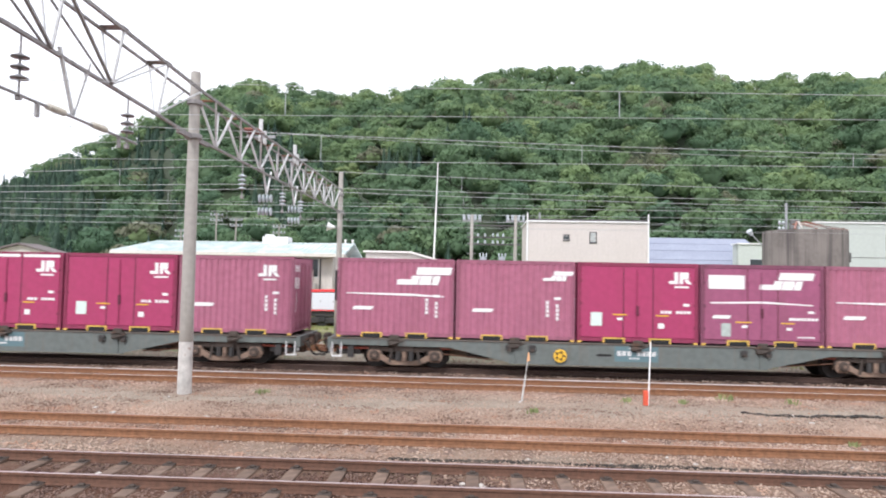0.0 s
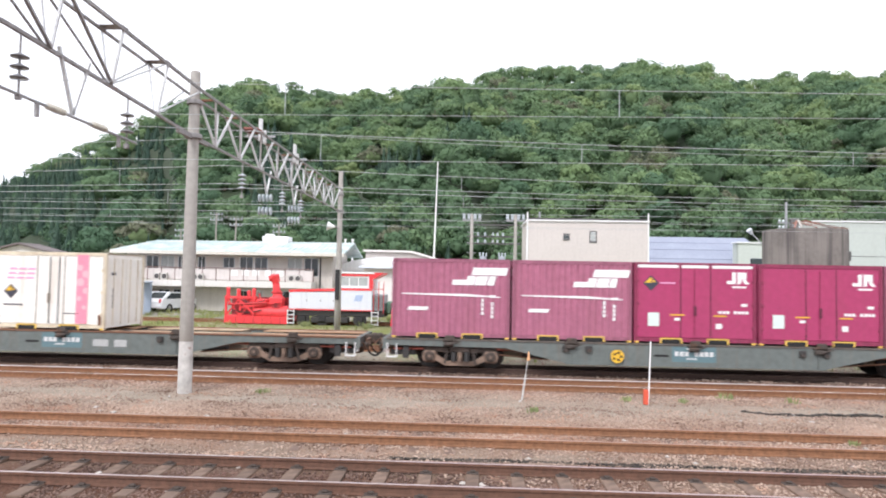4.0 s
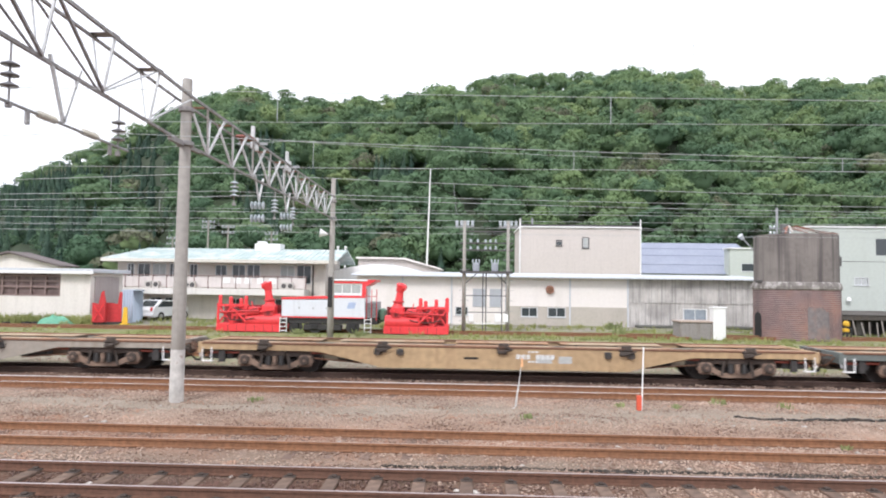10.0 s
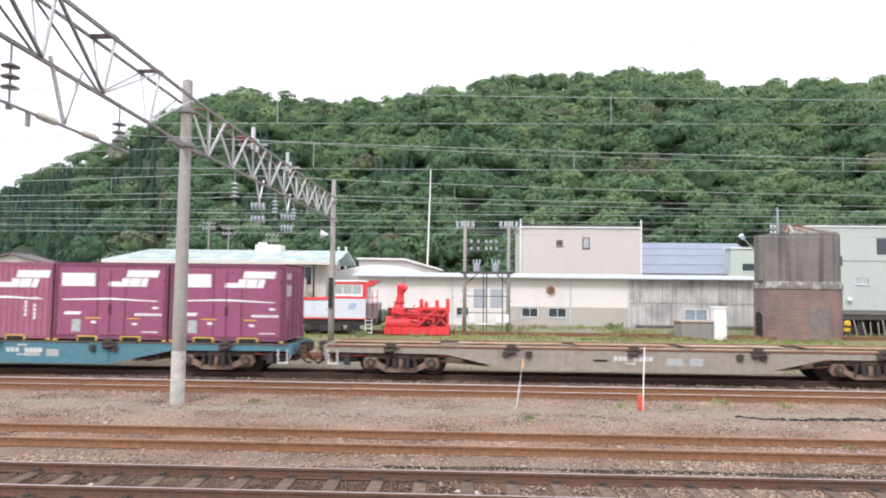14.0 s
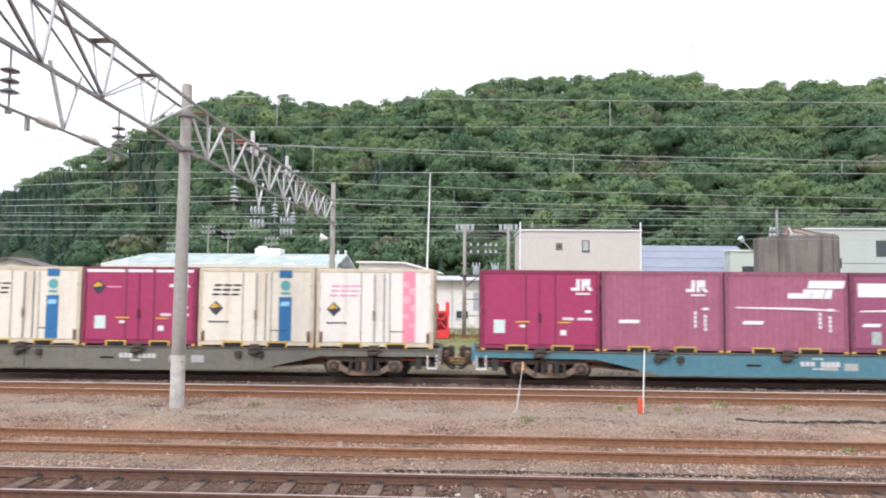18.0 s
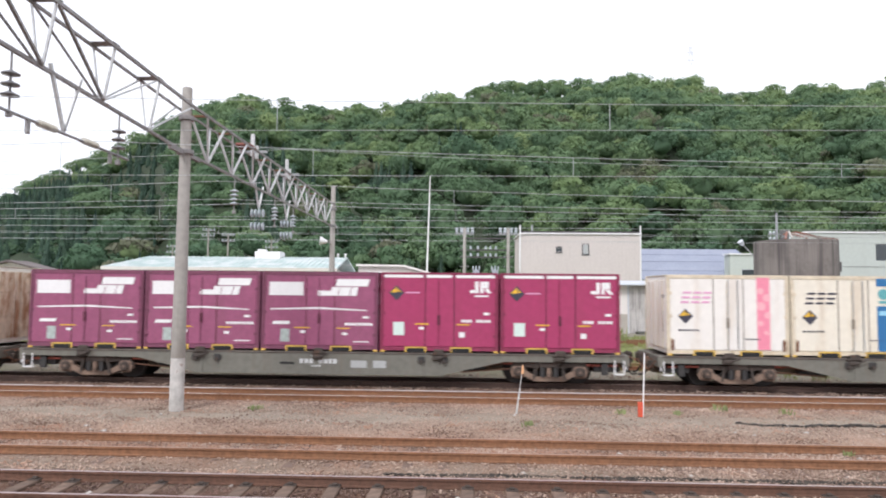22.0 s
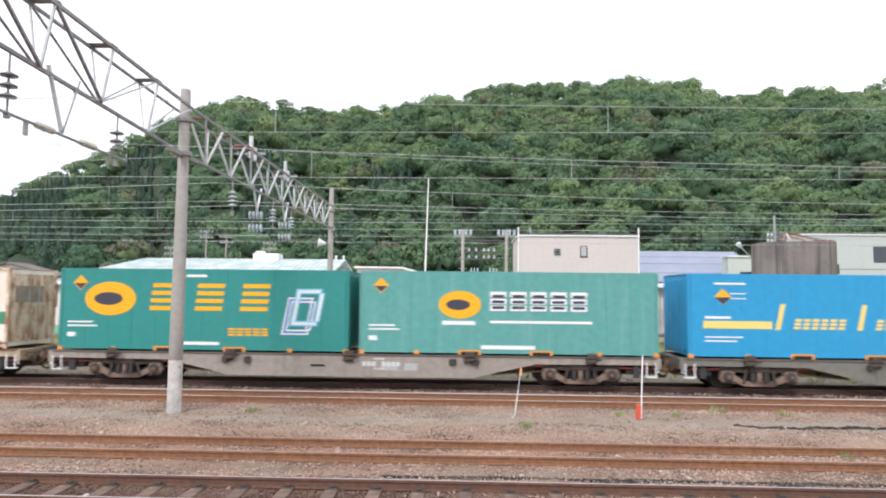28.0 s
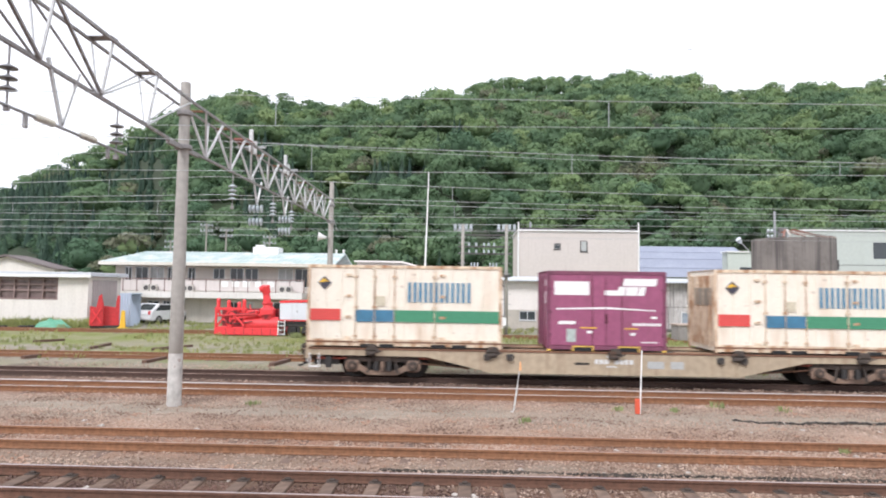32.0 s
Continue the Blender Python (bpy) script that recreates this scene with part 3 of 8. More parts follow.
def insulator_string(at, discs=3, material=None, r=0.13, gap=0.14, label="porcelain insulator string hanging under the gantry", axis="z"):
    m = thing("insulator", at, label, "insulator", "insulators of the gantry")
    part("rod", Shape().ring((0, 0, 0.42), (0, 0, -gap * discs - 0.12), 0.018, n=8), GANTRY, m)
    disc = Shape().lathe([(0.03, 0.045), (0.05, 0.03), (r, -0.01), (r, -0.03), (0.05, -0.02), (0.03, -0.05)], 16)
    disc.smooth = True
    me = disc.mesh("disc", material or PORCELAIN)
    for i in range(discs):
        part("disc", me, None, m, at=(0, 0, -gap * i))
    part("clamp", Shape().box(-0.05, 0.05, -0.03, 0.03, -gap * discs - 0.2, -gap * discs - 0.1, 0.01), GANTRY, m)
    return m


def build_gantry():
    g = thing("gantry", (GX, 0, 0), "steel lattice gantry across the tracks on round concrete poles", "gantry")
    zb, zt, half = 6.38, 7.34, 0.225
    low = lambda y: float(np.interp(y, (2.0, 9.7, 12.5, 16.4, 34.4), (6.75, 6.64, 6.56, 6.36, 6.33)))
    top = lambda y: float(np.interp(y, (2.0, 10.5, 16.4, 34.4), (8.02, 7.745, 7.515, 7.39)))
    # two beams that meet at the concrete pole: two top chords, one bottom chord
    for a, b in ((2.0, 9.7), (9.7, 16.4), (16.4, 34.4)):
        for x in (-half, half):
            part("top_chord", Shape().bar((x, a, top(a)), (x, b, top(b)), 0.055, 0.07 if x > 0 else 0.05), GANTRY, g)
        part("bottom_chord", Shape().bar((0, a, low(a)), (0, b, low(b)), 0.06, 0.065), GANTRY, g)
    plate = Shape().box(-half - 0.03, half + 0.03, -0.13, 0.13, 0.04, 0.052).mesh("gusset_plate", GANTRY)
    # posts over every lower joint; the diagonals lean away from the middle of the span
    for y, way in ((3.15, -1), (5.02, -1), (6.89, -1), (8.76, -1), (10.63, -1), (12.5, -1), (12.5, 1), (14.4, 1)):
        u = y + 0.03
        e = u + way * 1.87
        for x in (-half, half):
            if not (y == 12.5 and way == 1):
                part("post", Shape().bar((x * 0.2, y, low(y)), (x, u, top(u)), 0.045 if x > 0 else 0.028, 0.035), GALV, g)
            thick = 0.052 if x > 0 and way < 0 else 0.034
            part("brace", Shape().bar((x * 0.2, y, low(y)), (x, e, top(e)), thick, thick), GANTRY if way < 0 else GALV, g)
        if not (y == 12.5 and way == 1):
            part("gusset_plate", plate, None, g, at=(0, u, top(u)))
    y = 16.9
    while y < 33.4:
        for x in (-half, half):
            part("brace", Shape().bar((0, y + 0.95, low(y)), (x, y + 0.3, top(y)), 0.055, 0.05), GALV, g)
            part("brace", Shape().bar((0, y + 0.95, low(y)), (x, y + 1.6, top(y + 1.6)), 0.055, 0.05), GALV, g)
        part("batten", Shape().bar((-half, y + 0.3, top(y)), (half, y + 0.3, top(y)), 0.10, 0.04), RUST_STEEL, g)
        y += 1.9
    part("cable_tray", Shape().box(-0.2, 0.26, 20.5, 21.2, zt + 0.14, zt + 0.22, 0.02), paint("red_lead_paint", (0.27, 0.10, 0.08), 0.7, vary=0.2), g, "red-brown box on the beam")
    for name, py, z1, r0, r1, lab in (("near", 16.4, 8.05, 0.172, 0.125, "round grey concrete pole"), ("far", 34.9, 8.5, 0.17, 0.12, "slim grey concrete pole")):
        s = Shape()
        s.lathe([(r0, GROUND - 0.1), (r0 * 0.98, 1.8), (r1, z1 - 0.03), (r1 * 0.8, z1)], 24)
        s.smooth = True
        pl = part("pole", s, CONCRETE, g, lab, at=(0, py, 0))
        for z, w in ((zb - 0.02, 0.2), (zt - 0.1, 0.18)):
            part("clamp_band", Shape().lathe([(w, -0.06), (w + 0.012, -0.05), (w + 0.012, 0.05), (w, 0.06)], 20), GANTRY, pl, at=(0, 0, z))
        part("bracket", Shape().bar((0, -0.9, zb - 0.06), (0, 0.9, zb - 0.06), 0.09, 0.09), GANTRY, g, at=(0, py, 0))
    # white painted foot of the near pole
    s = Shape().lathe([(0.1745, 0.0), (0.1725, 1.3)], 24)
    part("painted_band", s, paint("worn_white_band", (0.52, 0.50, 0.47), 0.8, vary=0.3, grain=5, flake=0.5, streak=0.7, run=(3.0, 1.2), dirt=(0.24, 0.21, 0.185)), g, "worn white paint band", at=(0, 16.4, GROUND))
    # hangers and the pipe that carries the contact wires
    for y in (11.35, 22.4, 25.9):
        h = part("hanger", Shape().bar((0, y - 0.45, low(y) + 0.15), (0, y, 5.66), 0.055, 0.055), GALV, g)
        part("hanger_leg", Shape().bar((0, y + 0.45, low(y) + 0.15), (0, y, 5.66), 0.055, 0.055), GALV, h)
    part("cross_pipe", Shape().ring((0, 6.0, 5.66), (0, 13.6, 5.60), 0.028), STEEL, g, "grey pipe with insulated joints")
    for y in (10.9, 12.2):
        s = Shape().ring((0, y - 0.26, 5.63), (0, y + 0.26, 5.63), 0.04, n=12)
        for k in range(7):
            s.ring((0, y - 0.225 + 0.07 * k, 5.63), (0, y - 0.195 + 0.07 * k, 5.63), 0.068, 0.055, n=14)
        part("pipe_insulator", s, paint("cream_porcelain", (0.55, 0.53, 0.46), 0.3, spec=0.6, vary=0.08, bump=0.0), g, "ribbed cream insulator")
    for y in (10.4, 12.9):
        part("drop_bracket", Shape().bar((0, y, 5.62), (0, y, 5.38), 0.05, 0.07), GANTRY, g)
    for y in (21.6, 25.8):
        p = part("top_post", Shape().box(-0.06, 0.06, y - 0.06, y + 0.06, zt, zt + 0.75, 0.01), GALV, g)
        part("top_arm", Shape().bar((-0.5, y, zt + 0.15), (0.5, y, zt + 0.15), 0.06, 0.06), STEEL, p)
        part("top_post", Shape().box(-0.05, 0.05, y + 0.4, y + 0.5, zt, zt + 0.45, 0.01), GALV, g)
    for y in (22.3, 25.9):
        for z in (5.05, 5.5):
            s = Shape()
            for k in range(4):
                s.lathe([(0.03, -0.04), (0.14, -0.016), (0.14, 0.016), (0.03, 0.04)], 14)
                s.v[-56:] = [(z2 + (k - 1.5) * 0.13, y2, x) for x, y2, z2 in s.v[-56:]]
            part("tension_insulator", s, PORCELAIN, g, "pale porcelain discs", at=(0, y, z))
    part("loudspeaker_horn", Shape().ring((-0.15, 34.4, 5.45), (-0.55, 34.3, 5.5), 0.05, 0.24, 16), WHITE, g, "white horn loudspeaker")
    part("horn_arm", Shape().bar((-0.2, 34.4, 5.45), (0, 34.9, 5.4), 0.05, 0.05), GANTRY, g)
    part("cable_box", Shape().box(-0.12, 0.10, 34.6, 34.75, 1.6, 3.2, 0.02), BLACK, g)
    for y, z in ((9.95, 6.25), (13.2, 6.12)):
        insulator_string((GX, y, z), 3, PORCELAIN_DARK, 0.135, 0.17)
    for y in (20.0, 24.3, 26.9):
        insulator_string((GX, y, 5.93), 4, PORCELAIN, 0.13, 0.13)


build_gantry()


SPAN = 50.0


def wire(y, z, slope=0.0, r=0.008, label="thin grey overhead contact wire"):
    """A wire along the tracks, z high at the gantries, that leaves each of them with a slope and hangs between."""
    pts = []
    for i in range(-16, 21):
        d = abs(i) / 10 * SPAN
        d %= SPAN
        pts.append((GX + i / 10 * SPAN, y, z - slope * d * (1 - d / SPAN)))
    return piece("overhead_wire", Shape().tube(pts, r * 0.85, 6), WIRE, label, "wire", "overhead wires")


def build_wires():
    drop = Shape().ring((0, 0, 0), (0, 0, 1), 0.006, n=5).mesh("dropper", WIRE)
    for y, zc, zm, slope, x, r in ((9.72, 5.27, 5.80, 0.018, 2.1, 0.006), (12.48, 5.07, 5.74, 0.042, 2.0, 0.008), (18.65, 5.47, 6.0, 0.045, -10.4, 0.010), (21.70, 5.21, 5.75, 0.03, -10.4, 0.011), (27.0, 5.2, 5.5, 0.0, -10.4, 0.011)):
        tail = 0.025 if y == 18.65 else 0.0
        c = wire(y, zc, tail, r * 0.85)
        wire(y, zm, slope, r, "messenger wire over the contact wire")
        for k in range(-2, 3):
            d = abs(x + k * 5.0 - GX)
            lo, hi = [v - e * d * (1 - d / SPAN) for v, e in ((zc, tail), (zm, slope))]
            part("dropper", drop, None, c, at=Matrix.Translation((x + k * 5.0, y, lo)) @ Matrix.Diagonal((1, 1, hi - lo, 1)))
    for y, z, slope, r in ((25.8, 8.51, 0.06, 0.010), (33.0, 6.6, 0.0, 0.007), (34.9, 5.6, 0.0, 0.007), (42.0, 6.1, 0.0, 0.008), (42.0, 6.6, 0.0, 0.008)):
        wire(y, z, slope, r, "grey feeder wire strung along the tracks")


build_wires()

# ---------- buildings ----------
OFFICE_WALL = paint("office_render", (0.62, 0.575, 0.53), 0.8, grain=6, vary=0.06, run=(1.4, 0.2), streak=0.3, dirt=(0.30, 0.27, 0.23))
CREAM = paint("cream_render", (0.73, 0.69, 0.64), 0.8, grain=6, vary=0.05, run=(1.4, 0.2), streak=0.22, dirt=(0.30, 0.27, 0.23))
PALE_WALL = paint("pale_panel", (0.75, 0.705, 0.67), 0.7, grain=5, vary=0.03, run=(0.9, 0.15), streak=0.2, dirt=(0.42, 0.39, 0.34))
BEIGE_WALL = paint("beige_siding", (0.575, 0.525, 0.49), 0.75, grain=4, vary=0.05, streak=0.12)
BAND_WALL = paint("stained_plinth", (0.47, 0.43, 0.38), 0.85, grain=5, vary=0.06, run=(0.8, 0.4), streak=0.35, dirt=(0.2, 0.2, 0.15))
STAINED = paint("stained_corrugated", (0.56, 0.535, 0.51), 0.8, grain=3, vary=0.08, run=(4.5, 0.12), streak=0.89, dirt=(0.17, 0.16, 0.155), patch=((0.36, 0.34, 0.325), 0.55))
GREEN_WALL = paint("pale_green_wall", (0.49, 0.53, 0.485), 0.75, grain=4, vary=0.04, run=(1.2, 0.2), streak=0.2, dirt=(0.36, 0.38, 0.34))
MINT_ROOF = paint("mint_metal_roof", (0.40, 0.495, 0.475), 0.6, grain=3, vary=0.12, run=(1.0, 0.5), streak=0.95, dirt=(0.60, 0.62, 0.61))
BLUE_ROOF = paint("blue_grey_roof", (0.255, 0.28, 0.35), 0.5, grain=4, vary=0.1, run=(0.4, 2.0), streak=0.3, dirt=(0.34, 0.36, 0.42))
PALE_ROOF = paint("pale_sheet_roof", (0.55, 0.575, 0.61), 0.5, grain=4, vary=0.06, streak=0.15)
DARK_TRIM = paint("dark_trim", (0.09, 0.085, 0.085), 0.6)
BROWN_LATTICE = paint("brown_lattice", (0.26, 0.185, 0.17), 0.75, vary=0.2)
WIN_FRAME = paint("aluminium_frame", (0.62, 0.64, 0.65), 0.4, 0.4, vary=0.05)
DOOR_GREY = paint("grey_door", (0.40, 0.42, 0.45), 0.6, vary=0.06, streak=0.15)
CURTAIN = paint("curtained_glass", (0.42, 0.44, 0.43), 0.15, spec=0.6, vary=0.15, grain=3, bump=0.0)
# glass with the sky's reflection put into its base colour
SKY_GLASS = paint("sky_tinted_glass", (0.30, 0.34, 0.38), 0.12, spec=0.6, vary=0.15, grain=3, bump=0.0)
# near black plates stand in for the shade inside holes and doorways
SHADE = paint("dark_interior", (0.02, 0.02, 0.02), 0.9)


def pierced(x0, x1, z0, z1, y0, y1, holes):
    """A wall with real openings (x0, x1, z0, z1), in one piece."""
    xs = sorted({x0, x1, *[v for h in holes for v in h[:2] if x0 < v < x1]})
    zs = sorted({z0, z1, *[v for h in holes for v in h[2:] if z0 < v < z1]})
    solid = {(i, j) for i in range(len(xs) - 1) for j in range(len(zs) - 1)
             if not any(h[0] < (xs[i] + xs[i + 1]) / 2 < h[1] and h[2] < (zs[j] + zs[j + 1]) / 2 < h[3] for h in holes)}
    ids, vs, fs = {}, [], []

    def corner(i, j, k):
        if (i, j, k) not in ids:
            ids[(i, j, k)] = len(vs)
            vs.append((xs[i], (y0, y1)[k], zs[j]))
        return ids[(i, j, k)]

    for i, j in sorted(solid):
        a, b, c, d = [(i, j), (i + 1, j), (i + 1, j + 1), (i, j + 1)]
        fs.append([corner(*q, 0) for q in (a, b, c, d)])
        fs.append([corner(*q, 1) for q in (d, c, b, a)])
        for (p, q), nb in (((a, b), (i, j - 1)), ((b, c), (i + 1, j)), ((c, d), (i, j + 1)), ((d, a), (i - 1, j))):
            if nb not in solid:
                fs.append([corner(*q, 0), corner(*p, 0), corner(*p, 1), corner(*q, 1)])
    return Shape().add(vs, fs)


def window(parent, x0, x1, z0, z1, y, panes=2, frame_mat=None, glass=None, t=0.06, sill=True, name="window"):
    """A window in an opening whose outer face is at y: frame, panes and sill."""
    s = Shape()
    s.box(x0, x1, y + 0.02, y + 0.10, z1 - t, z1).box(x0, x1, y + 0.02, y + 0.10, z0, z0 + t).box(x0, x0 + t, y + 0.02, y + 0.10, z0 + t, z1 - t).box(x1 - t, x1, y + 0.02, y + 0.10, z0 + t, z1 - t)
    w = part(name, s, frame_mat or WIN_FRAME, parent)
    pw = (x1 - x0 - 2 * t) / panes
    for i in range(panes):
        a = x0 + t + i * pw
        part("pane", Shape().box(a + 0.02, a + pw - 0.02, y + 0.05, y + 0.065, z0 + t, z1 - t), glass or GLASS, w)
        if i:
            part("mullion", Shape().box(a - 0.025, a + 0.025, y + 0.03, y + 0.09, z0 + t, z1 - t), frame_mat or WIN_FRAME, w)
    if sill:
        part("sill", Shape().box(x0 - 0.05, x1 + 0.05, y - 0.06, y + 0.02, z0 - 0.05, z0), frame_mat or WIN_FRAME, w)
    return w


def ribbed(x0, x1, z0, z1, y, depth=0.05, pitch=0.3):
    """Corrugated sheet facing -y."""
    s, n = Shape(), max(2, int((x1 - x0) / pitch))
    out = []
    for i in range(n):
        a = x0 + (x1 - x0) * i / n
        w = (x1 - x0) / n
        out += [(a, y), (a + w * 0.3, y), (a + w * 0.45, y - depth), (a + w * 0.8, y - depth), (a + w * 0.95, y)]
    out.append((x1, y))
    k = len(out)
    vs = [(x, yy, z) for z in (z0, z1) for x, yy in out]
    return s.add(vs, [(i, i + 1, k + i + 1, k + i) for i in range(k - 1)])


def build_shed():
    h = thing("brick_shed", (0, 0, 0), "low cream rendered shed with brown lattice window and flat roof", "shed")
    X0, X1, Y0, Y1, Z1 = -38.0, -26.25, 45.0, 49.3, 3.35
    hole = (-33.6, -28.45, 1.7, 3.30)
    part("front_wall", pierced(X0, X1, GROUND, Z1, Y0, Y0 + 0.2, [hole]), CREAM, h)
    part("side_wall", Shape().box(X1 - 0.2, X1, Y0 + 0.2, Y1, GROUND, Z1), CREAM, h)
    part("back_wall", Shape().box(X0, X1 - 0.2, Y1 - 0.2, Y1, GROUND, Z1), CREAM, h)
    part("end_wall", Shape().box(X0, X0 + 0.2, Y0 + 0.2, Y1 - 0.2, GROUND, Z1), CREAM, h)
    part("side_door", Shape().box(X1, X1 + 0.05, Y0 + 0.5, Y1 - 0.6, GROUND, 3.1, 0.01), paint("weathered_door", (0.42, 0.37, 0.36), 0.8, vary=0.12, streak=0.4), h, "weathered grey-brown side door")
    r = part("roof", Shape().box(X0 - 0.3, X1 + 0.45, Y0 - 0.55, Y1 + 0.3, Z1, Z1 + 0.28, 0.03), PALE_ROOF, h, "pale blue-grey metal roof")
    part("fascia", Shape().box(X0 - 0.3, X1 + 0.47, Y0 - 0.57, Y0 - 0.54, Z1 - 0.08, Z1 + 0.12), WHITE, r)
    w = part("lattice_window", Shape().box(hole[0], hole[1], Y0 + 0.14, Y0 + 0.16, hole[2], hole[3]), paint("dusty_brown_glass", (0.17, 0.125, 0.118), 0.25, spec=0.5, vary=0.25, grain=2), h, "dusty dark glass behind a brown lattice")
    for i in range(6):
        x = hole[0] + (hole[1] - hole[0]) * i / 5
        part("bar", Shape().box(x - 0.05, x + 0.05, Y0 - 0.01, Y0 + 0.08, hole[2], hole[3]), BROWN_LATTICE, w)
    for z in (1.74, 2.35, 2.75, 3.1, 3.26):
        part("rail", Shape().box(hole[0], hole[1], Y0 + 0.0, Y0 + 0.07, z - 0.06, z + 0.06), BROWN_LATTICE, w)
    # a neighbour's gabled cottage behind
    b = thing("far_cottage", (0, 0, 0), "cream gabled cottage with a dark brown roof behind the shed", "house")
    part("wall", Shape().slab([(-55.2, GROUND), (-44.6, GROUND), (-44.6, 4.4), (-49.9, 5.68), (-55.2, 4.4)], 70, 72.4), CREAM, b)
    dark_roof = paint("brown_tile_roof", (0.14, 0.115, 0.11), 0.75, vary=0.15)
    for sx in (-1, 1):
        part("roof_slope", Shape().slab([(-49.9, 5.70), (-49.9 + sx * 6.0, 4.22), (-49.9 + sx * 6.0, 4.40), (-49.9, 5.90)][::-sx], 69.4, 73.0), dark_roof, b, "dark brown roof slope")


def build_office():
    h = thing("office_building", (0, 0, 0), "two storey cream office block with mint green metal roof and balcony", "building")
    X0, X1, Y0, Y1 = -28.7, -11.5, 53.0, 59.0
    sx = lambda px: -28.63 + (px - 205) * 0.0467
    up = [(sx(a), sx(b), 2.75, 4.3) for a, b in ((220, 233), (239, 262), (266, 290), (296, 308), (332, 346), (407, 431), (433, 457), (492, 518), (521, 547))] + [(sx(377), sx(398), 3.35, 4.25)]
    low = [(sx(a), sx(b), z, 1.55) for a, b, z in ((222, 236, GROUND), (262, 284, 0.5), (289, 303, 0.5), (402, 428, 0.4), (438, 450, GROUND), (470, 500, 0.3))]
    part("front_wall", pierced(X0, X1, GROUND, 4.62, Y0, Y0 + 0.2, up + low), OFFICE_WALL, h)
    part("gable_wall", Shape().box(X1 - 0.2, X1, Y0 + 0.2, Y1, GROUND, 4.62), OFFICE_WALL, h)
    part("gable_top", Shape().add([(X1, Y0 + 0.2, 4.62), (X1, Y1, 4.62), (X1, 56, 5.6), (X1 - 0.2, Y0 + 0.2, 4.62), (X1 - 0.2, Y1, 4.62), (X1 - 0.2, 56, 5.6)], [(0, 1, 2), (3, 5, 4), (0, 2, 5, 3), (1, 4, 5, 2)]), OFFICE_WALL, h)
    part("back_wall", Shape().box(X0, X1 - 0.2, Y1 - 0.2, Y1, GROUND, 4.62), OFFICE_WALL, h)
    part("end_wall", Shape().box(X0, X0 + 0.2, Y0 + 0.2, Y1 - 0.2, GROUND, 4.62), OFFICE_WALL, h)
    for i, o in enumerate(up):
        window(h, *o, Y0, 2, glass=CURTAIN if i in (2, 7) else GLASS, sill=False)
    for i, o in enumerate(low):
        window(h, *o, Y0, 2, glass=CURTAIN if i in (0, 4) else GLASS)
    # roof of standing seam sheet
    E0, E1, YE, YR, YB, ze, zr = -29.3, -10.3, 51.5, 56.0, 60.2, 4.66, 5.72
    roof = part("roof", Shape().add([(E0, YE, ze), (E1, YE, ze), (E1, YR, zr), (E0 + 1.6, YR, zr), (E0, YB, ze), (E1, YB, ze), (E0, YE, ze - 0.12), (E1, YE, ze - 0.12), (E1, YB, ze - 0.12), (E0, YB, ze - 0.12), (E1, YR, zr - 0.12)],
                                    [(0, 1, 2, 3), (3, 2, 5, 4), (0, 3, 4), (6, 7, 1, 0), (9, 6, 0, 4), (7, 10, 2, 1), (10, 8, 5, 2), (6, 9, 8, 10, 7)]), MINT_ROOF, h, "mint green standing seam roof")
    k = 44
    for i in range(k + 1):
        x = E0 + (E1 - E0) * i / k
        t0 = max(0.0, (E0 + 1.6 - x) / 1.6)
        if t0 < 0.9:
            part("seam", Shape().bar((x, YE, ze + 0.02), (x, YR - (YR - YE) * t0, zr + 0.02 - (zr - ze) * t0), 0.035, 0.045), MINT_ROOF, roof)
    part("eaves_fascia", Shape().box(E0, E1, YE - 0.04, YE + 0.02, ze - 0.26, ze - 0.01), paint("eaves_cream", (0.66, 0.63, 0.56), 0.7, vary=0.05, streak=0.15), roof, "cream eaves board")
    part("soffit", Shape().box(E0, E1, YE + 0.02, Y0, ze - 0.26, ze - 0.20), OFFICE_WALL, roof)
    tank = part("roof_tank", Shape().box(-18.1, -15.9, 55.2, 56.6, 5.35, 6.15, 0.03), WHITE, h, "white rooftop water tank")
    part("tank_lid", Shape().box(-17.9, -17.2, 55.3, 55.9, 6.15, 6.35, 0.02), WHITE, tank)
    # balcony
    part("balcony_slab", Shape().box(X0 + 0.2, X1 - 1.3, 51.3, Y0, 1.82, 2.32, 0.02), paint("balcony_white", (0.68, 0.66, 0.62), 0.75, vary=0.06, streak=0.3, dirt=(0.35, 0.3, 0.26)), h)
    bal = part("balcony_parapet", Shape().box(X0 + 0.2, X1 - 1.3, 51.77, 51.83, 2.42, 3.22), paint("parapet_cream", (0.63, 0.58, 0.555), 0.8, vary=0.06, streak=0.3), h)
    part("handrail", Shape().box(X0 + 0.2, X1 - 1.3, 51.74, 51.86, 3.30, 3.37), BROWN_LATTICE, bal)
    n = 14
    for i in range(n + 1):
        x = X0 + 0.2 + (X1 - X0 - 1.5) * i / n
        part("post", Shape().box(x - 0.03, x + 0.03, 51.73, 51.87, 2.32, 3.37), BROWN_LATTICE, bal)
    for i, x in enumerate((sx(408), sx(427), sx(445), sx(467), sx(487))):
        part("notice", Shape().box(x - 0.28, x + 0.28, 51.745, 51.765, 2.75, 3.2), WHITE, bal, "small white notice board")
